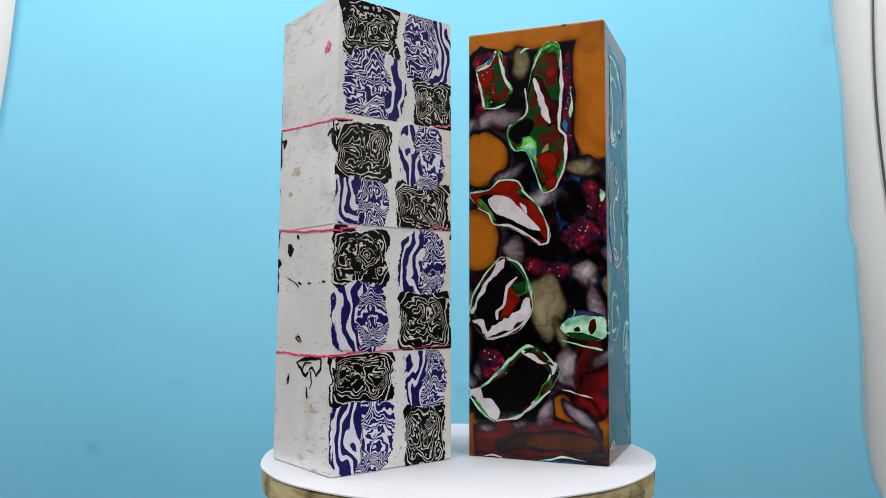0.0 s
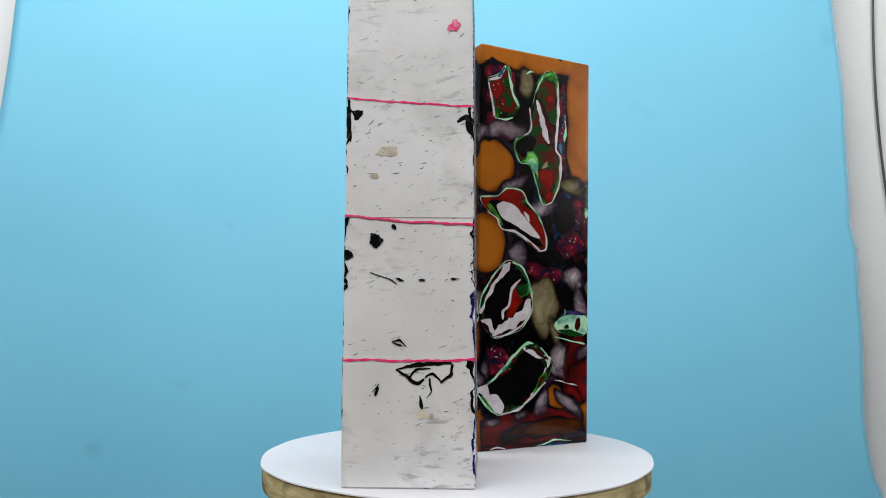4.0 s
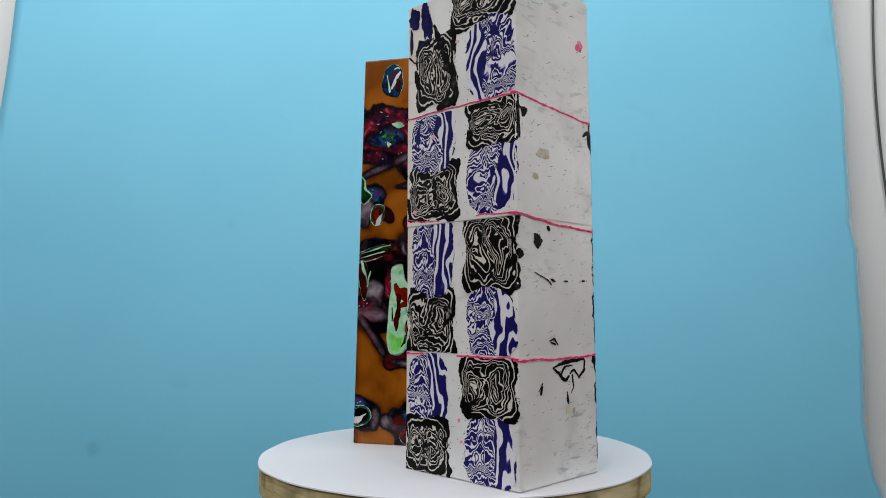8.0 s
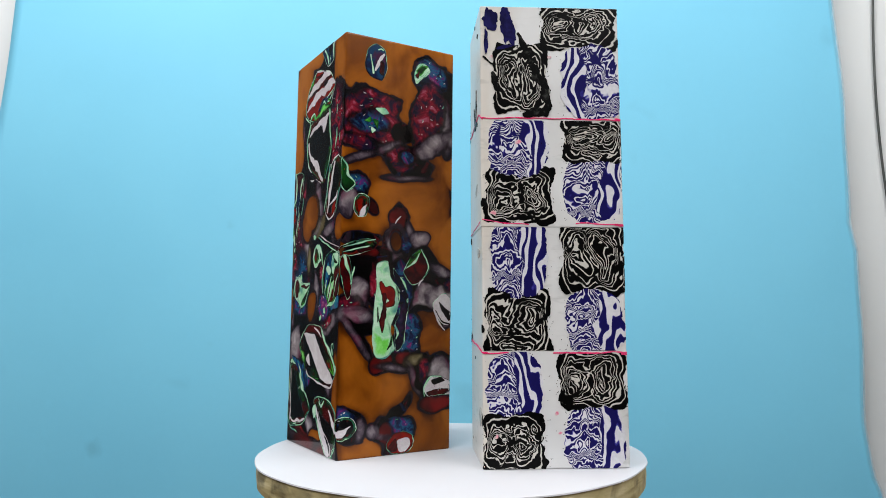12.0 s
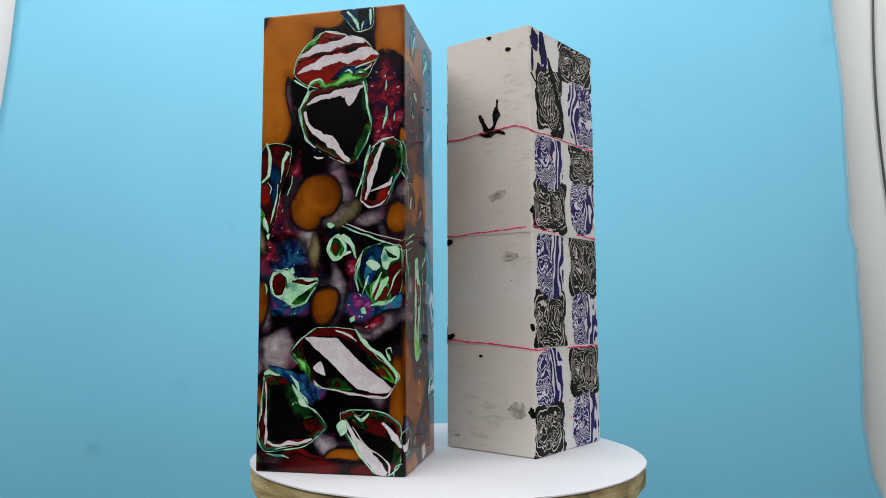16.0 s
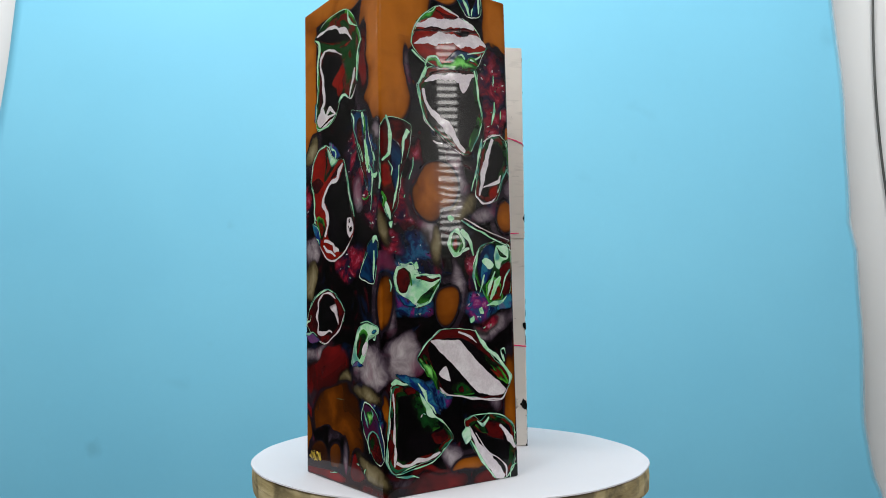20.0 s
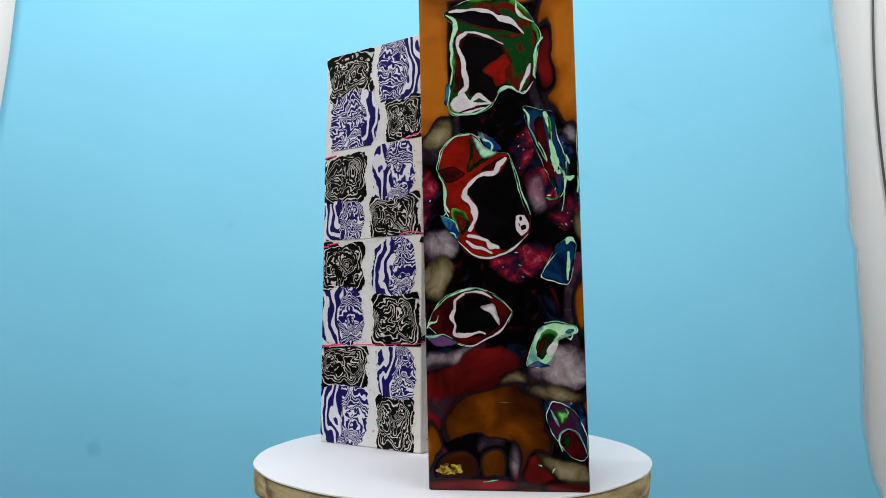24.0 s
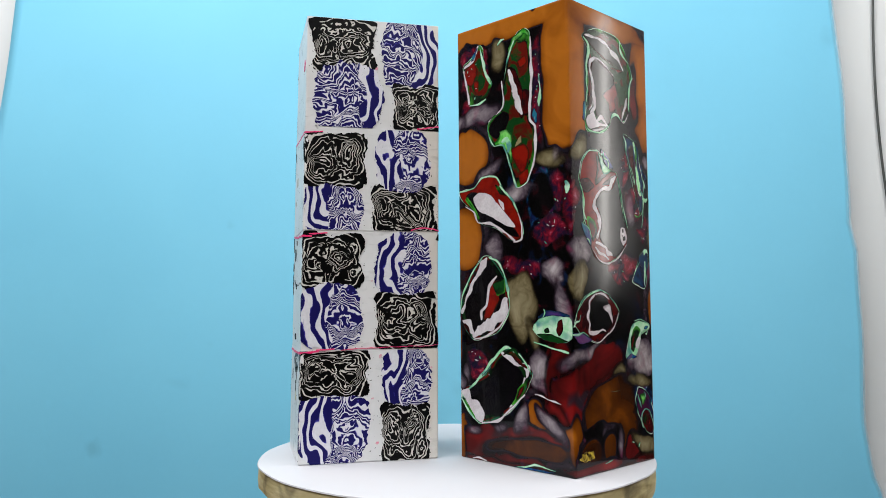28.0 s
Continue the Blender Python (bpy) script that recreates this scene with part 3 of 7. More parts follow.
class Block:
    """A squared block; s runs round its four faces in mm (a, d, c, b), z up from its foot in mm."""

    def __init__(self, wide, deep, top_wide, top_deep, high, lean, lifts, corner):
        self.foot, self.top, self.high, self.lean, self.lifts, self.corner = (wide, deep), (top_wide, top_deep), high, lean, lifts, corner
        self.wide, self.deep = (wide + top_wide) / 2, (deep + top_deep) / 2
        self.around = 2 * (self.wide + self.deep)

    def wrap(self, s, z, out=0.0):
        """Places in metres for arrays of s and z, lifted off the surface by out mm."""
        s, z = np.mod(np.asarray(s, float), self.around), np.asarray(z, float)
        w, d = self.wide, self.deep
        u = np.select([s < w, s < w + d, s < 2 * w + d], [s / w, np.ones_like(s), 1 - (s - w - d) / w], 0.0) * 2 - 1
        v = np.select([s < w, s < w + d, s < 2 * w + d], [np.zeros_like(s), (s - w) / d, np.ones_like(s)], 1 - (s - 2 * w - d) / d) * 2 - 1
        q = z / self.high
        a = (self.foot[0] + (self.top[0] - self.foot[0]) * q) / 2
        b = (self.foot[1] + (self.top[1] - self.foot[1]) * q) / 2
        x, y, r = u * a, v * b, self.corner
        cx, cy = np.clip(x, -(a - r), a - r), np.clip(y, -(b - r), b - r)
        nx, ny = x - cx, y - cy
        n = np.hypot(nx, ny)
        x, y = cx + nx / n * (r + out), cy + ny / n * (r + out)
        ad, ab, bc, cd = self.lifts
        lift = (ad * (1 + u) * (1 - v) + ab * (1 - u) * (1 - v) + bc * (1 - u) * (1 + v) + cd * (1 + u) * (1 + v)) / 4
        return np.stack([x + self.lean[0] * z, y + self.lean[1] * z, z + lift * q], -1) / 1000

    def shell(self, s_steps, levels):
        """Vertices and faces of a closed body: levels are (z, out) pairs from the foot to the top."""
        s = (np.arange(s_steps) + 0.5) / s_steps * self.around
        pts = np.concatenate([self.wrap(s, np.full(s_steps, z), o) for z, o in levels])
        faces = []
        for j in range(len(levels) - 1):
            k = np.arange(s_steps)
            m = (k + 1) % s_steps
            faces += np.stack([j * s_steps + k, j * s_steps + m, (j + 1) * s_steps + m, (j + 1) * s_steps + k], -1).tolist()
        faces.append(list(range(s_steps))[::-1])
        faces.append([(len(levels) - 1) * s_steps + i for i in range(s_steps)])
        return pts, faces


CLAY_BLOCK = Block(75.0, 92.2, 72.9, 90.9, 295.5, (0.0020, 0.0046), (-1.3, 0.3, 0.3, 0.7), 1.2)
RESIN_BLOCK = Block(94.8, 87.7, 94.5, 88.0, 289.5, (0.0113, -0.0210), (-2.2, 0.7, 1.6, -0.3), 1.6)

SEEDS = random.Random(11)


def blob(wide, high, power, rough, count, taper=0.0, flare=0.0):
    """A closed uneven outline about the origin: a superellipse, broken into facets where it is rough, whose radius wanders."""
    off = SEEDS.uniform(0, 100)
    a = np.linspace(0, 2 * np.pi, count, endpoint=False)
    r = (np.abs(np.cos(a)) ** power + np.abs(np.sin(a)) ** power) ** (-1 / power)
    if 0.08 <= rough < 0.6 and power < 3 and flare == 0:
        sides = SEEDS.randint(6, 8)
        r = r * 1.10
        for i in range(sides):
            c = np.cos(a - 2 * math.pi * (i + SEEDS.uniform(-0.3, 0.3)) / sides - off)
            r = np.where(c > 0.05, np.minimum(r, SEEDS.uniform(0.86, 1.04) / np.maximum(c, 0.05)), r)
    wander = np.array([0.75 * noise.noise((1.3 * math.cos(t) + off, 1.3 * math.sin(t), 0.0)) + 0.45 * noise.noise((4 * math.cos(t) + off, 4 * math.sin(t), 5.0))
                       + 0.30 * noise.noise((11 * math.cos(t) + off, 11 * math.sin(t), 9.0)) for t in a])
    r = r * (1 + rough * wander) * (1 - flare * np.cos(4 * a))
    x, y = r * np.cos(a), r * np.sin(a)
    return np.stack([wide / 2 * x, high / 2 * y * (1 + taper * x)], -1)


def spin(xy, tilt):
    c, s = math.cos(radians(tilt)), math.sin(radians(tilt))
    return np.stack([xy[..., 0] * c - xy[..., 1] * s, xy[..., 0] * s + xy[..., 1] * c], -1)


def smooth_path(points, count, closed):
    """A Catmull-Rom curve through a few knots, evenly stepped."""
    p = np.array(points, float)
    n = len(p)
    spans = n if closed else n - 1
    u = np.linspace(0, spans, count, endpoint=not closed)
    i = np.minimum(u.astype(int), spans - 1)
    f = (u - i)[:, None]

    def knot(k):
        return p[k % n] if closed else np.where((k < 0)[:, None], 2 * p[0] - p[1], np.where((k >= n)[:, None], 2 * p[-1] - p[-2], p[np.clip(k, 0, n - 1)]))

    a, b, c, d = knot(i - 1), knot(i), knot(i + 1), knot(i + 2)
    m, q = 0.38 * (c - a), 0.38 * (d - b)
    return (2 * f ** 3 - 3 * f ** 2 + 1) * b + (f ** 3 - 2 * f ** 2 + f) * m + (3 * f ** 2 - 2 * f ** 3) * c + (f ** 3 - f ** 2) * q


def ragged(path, amount):
    """Moves a path's points a little off it, coarsely and finely, like a broken edge."""
    off = SEEDS.uniform(0, 100)
    shift = np.array([[noise.noise((x * 0.22 + off, y * 0.22, k)) + 0.45 * noise.noise((x * 0.6 + off, y * 0.6, k)) + 0.15 * noise.noise((x * 1.5 + off, y * 1.5, k))
                       for k in (0.0, 40.0)] for x, y in path])
    return path + amount * shift


def plate(block, name, s, z, edge, tilt, proud, material, parent, label="", floor=0.4, ceil=None, unit=None, within=None, shift=0.0):
    """A thin plate let into the block's face, a hair proud of it, that bends round the corners with it."""
    ceil = block.high - 0.5 if ceil is None else ceil
    count = len(edge)
    shares = [0.2, 0.45, 0.7, 0.85, 0.95, 1.0, 1.0]
    lifts = [proud] * 5 + [proud - 0.03, -0.5]
    local = np.concatenate([[[0.0, 0.0]]] + [edge * k for k in shares])
    outs = np.concatenate([[proud]] + [np.full(count, o) for o in lifts])
    flat = spin(local, tilt)
    if within:
        # keep the plate inside the chip that holds it
        cs, cz, chip_edge = within
        held = flat + np.array([s - cs, z - cz])
        turn = np.arctan2(chip_edge[:, 1], chip_edge[:, 0])
        order = np.argsort(turn)
        limit = np.interp(np.arctan2(held[:, 1], held[:, 0]), turn[order], np.hypot(chip_edge[order, 0], chip_edge[order, 1]), period=2 * np.pi)
        held = held * np.minimum(1, 0.985 * limit / (np.hypot(held[:, 0], held[:, 1]) + 1e-6))[:, None]
        flat = held - np.array([s - cs, z - cz])
    pts = block.wrap(s + flat[:, 0], np.clip(z + flat[:, 1], floor, ceil), outs)
    faces = []
    for i in range(count):
        m = (i + 1) % count
        faces.append((0, 1 + i, 1 + m))
        for j in range(len(shares) - 1):
            a, b = 1 + j * count, 1 + (j + 1) * count
            faces.append((a + i, b + i, b + m, a + m))
    ob = raw_part(name, pts.tolist(), faces, material, parent, label, smooth=False)
    far = np.hypot(edge[:, 0], edge[:, 1])
    inset = np.concatenate([[far.min()]] + [np.minimum(far * 0.8, far.min() * 1.3) * (1 - k) for k in shares])
    ob.data.attributes.new("inset", "FLOAT", "POINT").data.foreach_set("value", inset.astype(np.float32))
    if unit:
        uv = ob.data.uv_layers.new(name="UVMap")
        index = np.empty(len(ob.data.loops), np.int32)
        ob.data.loops.foreach_get("vertex_index", index)
        uv.data.foreach_set("uv", ((local[index] * np.array(unit) + np.array([shift, 0.0])) / 1000).astype(np.float32).ravel())
    return ob


def inlay(block, name, s, z, wide, high, tilt, power, rough, proud, material, parent, label="", count=56, floor=0.4, ceil=None, flare=0.0, unit=None):
    """A plate whose outline is an uneven superellipse."""
    return plate(block, name, s, z, blob(wide, high, power, rough, count, 0.0, flare), tilt, proud, material, parent, label, floor, ceil,
                 (unit * 36.0 / wide, 36.0 / high) if unit else None)


def ribbon(block, name, path, widths, proud, material, parent, label=""):
    """A narrow uneven band along a path."""
    count = len(path)
    off = SEEDS.uniform(0, 100)
    along = np.gradient(path, axis=0)
    across = np.stack([-along[:, 1], along[:, 0]], -1) / (np.hypot(along[:, 0], along[:, 1]) + 1e-9)[:, None]
    half = np.array([[w / 2 * max(0.06, 0.92 + 1.0 * noise.noise((x * 0.13 + off, y * 0.13, k)) + 0.22 * noise.noise((x * 0.45 + off, y * 0.45, k))) for k in (0.0, 30.0)]
                     for w, (x, y) in zip(widths, path)])
    half[[0, -1]] *= 0.25
    rails = [(-1.0, -0.4), (-1.0, proud - 0.02), (-0.6, proud), (0.0, proud), (0.6, proud), (1.0, proud - 0.02), (1.0, -0.4)]
    pts, inset = [], []
    for k, o in rails:
        line_ = path + across * (k * half[:, 0 if k < 0 else 1])[:, None]
        pts.append(block.wrap(line_[:, 0], np.clip(line_[:, 1], 0.4, block.high - 0.5), np.full(count, o)))
        inset.append((1 - abs(k)) * half.mean(1))
    faces = [(j * count + i, j * count + i + 1, (j + 1) * count + i + 1, (j + 1) * count + i) for j in range(len(rails) - 1) for i in range(count - 1)]
    ob = raw_part(name, np.concatenate(pts).tolist(), faces, material, parent, label, smooth=False)
    ob.data.attributes.new("inset", "FLOAT", "POINT").data.foreach_set("value", np.concatenate(inset).astype(np.float32))
    return ob


def outline_ring(block, edge, s, z, tilt, proud, width, material, parent, name="rim"):
    """A thin broken line along the edge of a plate."""
    count = len(edge)
    off = SEEDS.uniform(0, 100)
    a = np.linspace(0, 2 * np.pi, count, endpoint=False)
    w = np.array([max(0.03, 0.62 + 1.7 * noise.noise((2.2 * math.cos(t) + off, 2.2 * math.sin(t), 2.0)) + 0.9 * noise.noise((7 * math.cos(t) + off, 7 * math.sin(t), 6.0)))
                  for t in a]) * width
    size = np.hypot(edge[:, 0], edge[:, 1]) + 1e-6
    inner, outer = edge * (1 - w / size)[:, None], edge * (1 + 0.15 / size)[:, None]
    rings = [(outer, -0.4), (outer, proud), (inner, proud), (inner, -0.4)]
    pts = []
    for ring, o in rings:
        flat = spin(ring, tilt)
        pts.append(block.wrap(s + flat[:, 0], np.clip(z + flat[:, 1], 0.4, block.high - 0.5), np.full(count, o)))
    pts = np.concatenate(pts)
    faces = []
    for i in range(count):
        m = (i + 1) % count
        for j in range(3):
            faces.append((j * count + i, j * count + m, (j + 1) * count + m, (j + 1) * count + i))
    return raw_part(name, pts.tolist(), faces, material, parent)


# ---- the resin block ----
RESIN_THING = tagged(new("resin_block"), "tall polished amber and black resin block with coloured chips", "resin block")
LAYERS = ("amber", "red", "grey", "olive", "blue", "wine", "dark")
S_STEPS, Z_STEPS = 600, 460
GRID_S = (np.arange(S_STEPS) + 0.5) / S_STEPS * RESIN_BLOCK.around
RISE = [(0.0, -0.6), (0.6, 0.0)] + [(0.6 + 288.2 * i / Z_STEPS, 0.0) for i in range(1, Z_STEPS)] + [(288.8, 0.0), (289.3, -0.3), (289.5, -0.9)]
GRID_Z = np.array([z for z, _ in RISE])
FIELD = {k: np.zeros((len(GRID_Z), S_STEPS)) for k in LAYERS}
FIELD["dark"] += 1.0
RICH = np.zeros((len(GRID_Z), S_STEPS))
MILK = np.zeros((len(GRID_Z), S_STEPS))


def wander_field(scale, seed, waves=22):
    """A smooth random field over the block's faces, about -1 to 1."""
    rng = np.random.RandomState(seed)
    places = RESIN_BLOCK.wrap(np.tile(GRID_S, len(GRID_Z)), np.repeat(GRID_Z, S_STEPS)) * 1000
    total = np.zeros(len(places))
    for _ in range(waves):
        k = rng.normal(size=3) / scale
        total += np.sin(places @ k + rng.uniform(0, 6.28))
    return (total / math.sqrt(waves)).reshape(len(GRID_Z), S_STEPS)


SMOOTH = 1.3 * wander_field(8.0, 1)
WANDER = 1.4 * wander_field(7.0, 1) + 0.35 * wander_field(2.6, 2) + 0.12 * wander_field(1.2, 3)
FILM = wander_field(9.0, 5)
DRIFT = [2.0 * wander_field(6.5, k) + 0.45 * wander_field(2.8, k + 1) for k in (31, 41)]


def zone(kind, s, z, wide, high, tilt, power, rich=1.0):
    """Pour one tint of resin into an oval or squarish pool on the block's skin."""
    ds = np.mod(GRID_S - s + RESIN_BLOCK.around / 2, RESIN_BLOCK.around) - RESIN_BLOCK.around / 2
    dz = GRID_Z - z
    reach = max(wide, high)
    cols, lines = np.where(np.abs(ds) < reach)[0], np.where(np.abs(dz) < reach)[0]
    x, y = np.meshgrid(ds[cols], dz[lines])
    pick = np.ix_(lines, cols)
    loose = (0.28 if kind == "amber" else 1.0) * min(1.0, min(wide, high) / 15)
    flat = spin(np.stack([x + loose * DRIFT[0][pick], y + loose * DRIFT[1][pick]], -1), -tilt)
    f = (np.abs(flat[..., 0] / (wide / 2)) ** power + np.abs(flat[..., 1] / (high / 2)) ** power) ** (1 / power)
    depth = (1 - f) * min(wide, high) / 2 + (SMOOTH if kind in ("amber", "olive", "dark", "wine", "grey") else WANDER)[pick] * min(1.0, min(wide, high) / 16)
    half = 1.2 if kind == "amber" else 1.1 if kind in ("grey", "olive") else 0.8
    held = FIELD["amber"][pick].copy()

    def pour(share, tint):
        for k in LAYERS:
            FIELD[k][pick] = FIELD[k][pick] * (1 - share) + (share if k == tint else 0.0)

    if kind == "amber":
        # the smoky film that lies round each amber pool
        pour(np.clip((depth + 6.0) / 2.0, 0, 1) * np.clip((-1.2 - depth) / 1.0, 0, 1) * np.clip(0.12 + 1.5 * FILM[pick], 0, 0.75) * (1 - held), "grey")
    if kind != "dark":
        # a dark smoky seam where the pool meets its neighbours
        seam_wide = {"grey": 1.8, "amber": 1.8, "olive": 1.8}.get(kind, 2.6)
        pour(np.clip((depth + seam_wide + 0.5 * WANDER[pick]) / 1.6, 0, 1) * (0.6 if kind == "grey" else 0.85) * (1 - held if kind == "amber" else 1.0), "dark")
    # glitter pools fade out of the dark seam, the others end sharply
    share = np.clip((depth + 0.3) / 3.2, 0, 1) if kind in ("blue", "red") and min(wide, high) > 9 else np.clip((depth + half) / (2 * half), 0, 1)
    pour(share, kind)
    if kind == "amber":
        # the resin is deeper in colour towards a pool's edge
        deep = share * rich * (0.62 + 0.38 * np.clip(depth / 5, 0, 1))
        RICH[pick] = np.where((held > 0.5) & (rich > 0.3), np.maximum(RICH[pick], deep), RICH[pick] * (1 - share) + deep)
    else:
        RICH[pick] *= 1 - 0.35 * np.clip((depth + 4.0) / 4.0, 0, 1)
        if kind in ("grey", "olive"):
            MILK[pick] = MILK[pick] * (1 - share) + share * np.clip(0.22 + depth / 15, 0, 0.62)


# resin face a
zone("amber", 46.5, 286.5, 103.4, 23.1, 1.6, 6)
zone("red", 71.0, 238.8, 11.0, 69.8, 1.2, 2)
zone("amber", 88.5, 245.2, 28.2, 99, 1.2, 5)
zone("amber", 8.9, 201.1, 40.3, 37, 0.9, 2)
zone("amber", 5, 146.1, 36.7, 44.5, 0.4, 2)
zone("amber", 65.1, 32.1, 17.6, 22.6, -0.6, 2, 0.7)
zone("amber", 85.9, 19.4, 24.9, 27.3, -0.7, 2.5, 0.7)
zone("amber", 3.5, 14.7, 11.8, 26.9, -0.8, 2, 0.7)
zone("red", 18.1, 257.9, 26.8, 40.8, 1.4, 2)
zone("red", 9.4, 231.4, 12.1, 18.6, 1.1, 2)
zone("blue", 78.0, 163.0, 30.0, 50.0, 0.5, 2.5)
zone("dark", 73.0, 168.0, 17.0, 32.0, 8, 2)
zone("red", 87.0, 170.0, 16.0, 30.0, 0.5, 2)
zone("red", 79.0, 147.0, 30.0, 18.0, 8, 2)
zone("red", 59.2, 125.7, 38.8, 13.5, -9.6, 2)
zone("red", 15.6, 62.9, 19.5, 27.6, 39.5, 2)
zone("wine", 84.3, 58.5, 24.2, 43.3, -0.4, 2)
zone("wine", 45.6, 12.2, 89.8, 25.5, -0.8, 2.5)
zone("dark", 57.5, 12.1, 74, 13.9, 1.1, 2.5)
zone("amber", 57.5, 12.8, 63.9, 10.1, 1.2, 2.5, 0.08)
zone("wine", 31.9, 0.1, 63.4, 4.6, -0.9, 2)
zone("grey", 18.3, 227.1, 36.5, 11.3, 11.1, 2)
zone("olive", 37.6, 265.8, 9.8, 21.3, 1.4, 2)
zone("grey", 28.7, 190.2, 24.3, 7.2, 28.6, 2)
zone("olive", 80.3, 193.3, 25.4, 10.6, -11.1, 2)
zone("grey", 53.4, 172.8, 26.8, 16.1, 10.5, 2)
zone("grey", 33, 136.7, 12, 22.3, 20.1, 2)
zone("olive", 53.7, 102, 23.3, 41.2, -0, 2)
zone("olive", 64.6, 82.2, 7.2, 22.2, 24.4, 2)
zone("grey", 81.9, 121, 17.1, 16.7, 0.2, 2)
zone("grey", 86.8, 103.9, 9.7, 25.5, 14.7, 2)
zone("grey", 71.4, 62.6, 15.2, 28.4, 14.3, 2)
zone("wine", 86.7, 53.8, 21, 48.8, -0.4, 2)
zone("grey", 77.1, 30.5, 23.9, 7.8, -39.6, 2)
zone("grey", 53.5, 30.7, 8.8, 19.4, -20.1, 2)
zone("grey", 12.8, 19.6, 13.4, 6.2, -0.7, 2)
zone("grey", 35.7, 23.6, 13.4, 7, 19, 2)
zone("grey", 7, 55.2, 8.7, 17.9, -0.4, 2)
# resin face b
zone("amber", 318.9, 145.8, 91.6, 372.8, 2.3, 10, 0.70)
# lower part: deeper resin, with the light's falloff also put into its colour
zone("amber", 318.9, 40.0, 91.6, 116.0, 2.3, 4, 0.42)
zone("dark", 277.4, 242.7, 11.3, 13.2, 0, 2)
zone("red", 301.1, 232.3, 46.5, 37.3, -3, 4)
zone("red", 289.0, 213.0, 26.6, 14.6, 0, 2)
zone("blue", 298.3, 228.8, 26.7, 18.6, 0, 2)
zone("dark", 362.9, 248.3, 8.5, 30.2, 0, 2)
zone("grey", 355.9, 241.0, 12.7, 54.7, 8, 2)
zone("blue", 344.9, 266.8, 28.4, 23.1, 0, 2)
zone("red", 342.5, 238.8, 26.8, 44.8, -14, 2.4)
zone("grey", 361.7, 225.0, 18.3, 15.1, 0, 2)
zone("grey", 349.2, 218.8, 32.3, 15.0, 38, 2)
zone("dark", 321.0, 222.0, 14.0, 12.1, 0, 2)
zone("dark", 328.5, 200.2, 39.1, 14.8, 0, 2)
zone("grey", 309.4, 210.0, 21.0, 8.0, 20, 2)
zone("grey", 289.3, 203.1, 25.2, 5.3, 22, 2)
zone("red", 321.4, 205.9, 26.6, 13.4, 5, 2)
zone("grey", 325.9, 191.3, 29.3, 3.2, 5, 2)
zone("blue", 327.0, 206.8, 8.4, 5.4, 0, 2)
zone("blue", 288.5, 182.6, 20.9, 14.5, 0, 2)
zone("wine", 300.7, 168.4, 12.5, 13.3, 0, 2)
zone("grey", 281.9, 171.8, 15.3, 19.8, 0, 2)
zone("wine", 321.6, 162.0, 13.8, 20.2, -15, 2)
zone("dark", 321.4, 143.4, 33.1, 25.5, 0, 2)
zone("grey", 314.5, 140.6, 6.9, 20.1, 20, 2)
zone("grey", 322.9, 135.6, 26.1, 4.8, 4, 2)
zone("blue", 326.1, 146.2, 8.3, 14.8, 0, 2)
zone("grey", 330.1, 154.3, 6.2, 14.8, 15, 2)
zone("amber", 318.8, 145.4, 8.3, 13.4, 0, 2, 0.25)
zone("grey", 337.1, 149.1, 16.6, 12.2, 0, 2)
zone("dark", 289.6, 146.2, 35.8, 9.3, 10, 2)
zone("dark", 295.7, 125.8, 39.8, 37.2, 0, 3)
zone("wine", 295.3, 137.7, 16.5, 8.0, 0, 2)
zone("dark", 339.6, 124.7, 27.4, 35.3, 0, 2)
zone("blue", 324.9, 107.1, 16.4, 45.8, 0, 2)
zone("grey", 291.4, 108.5, 15.0, 22.5, 0, 2)
zone("red", 302.7, 117.8, 6.8, 22.6, 0, 2)
zone("red", 284.1, 100.6, 15.0, 10.6, 0, 2)
zone("grey", 287.7, 94.6, 25.9, 10.6, 0, 2)
zone("grey", 344.7, 105.7, 20.5, 23.1, 0, 2)
zone("dark", 353.4, 120.0, 24.7, 8.2, -10, 2)
zone("grey", 357.4, 126.2, 20.6, 5.5, -15, 2)
zone("grey", 359.1, 101.5, 24.5, 30.1, 0, 2)
zone("red", 363.0, 115.9, 6.8, 8.2, 0, 2)
zone("dark", 340.1, 94.9, 15.0, 14.9, 0, 2)
zone("amber", 340.8, 92.1, 12.2, 10.9, 0, 2, 0.3)
zone("dark", 294.1, 86.0, 20.4, 10.6, 0, 2)
zone("grey", 287.7, 93.3, 28.6, 7.9, 0, 2)
zone("dark", 290.9, 79.4, 8.1, 35.8, 38, 2)
zone("grey", 289.2, 79.4, 4.6, 33.1, 38, 2)
zone("amber", 347.1, 79.8, 17.6, 31.3, 0, 2.4, 0.5)
zone("blue", 325.4, 80.2, 23.1, 37.7, 0, 2)
zone("wine", 329.1, 64.6, 16.2, 8.1, 0, 2)
zone("wine", 307.6, 61.5, 14.9, 10.7, 0, 2)
zone("dark", 321.1, 58.1, 27.0, 6.7, -8, 2)
zone("grey", 319.8, 58.2, 24.3, 3.5, -8, 2)
zone("olive", 334.6, 62.4, 14.9, 10.8, 0, 2)
zone("dark", 338.9, 44.7, 10.8, 29.8, 25, 2)
zone("grey", 336.2, 46.8, 5.4, 27.1, 25, 2)
zone("dark", 355.0, 48.3, 41.8, 39.6, 0, 2)
zone("grey", 355.6, 51.0, 35.0, 28.7, 0, 2)
zone("red", 342.8, 55.4, 6.7, 14.9, 0, 2)
zone("blue", 355.8, 41.4, 28.2, 15.0, 0, 2)
zone("wine", 352.5, 32.6, 25.5, 9.6, 0, 2)
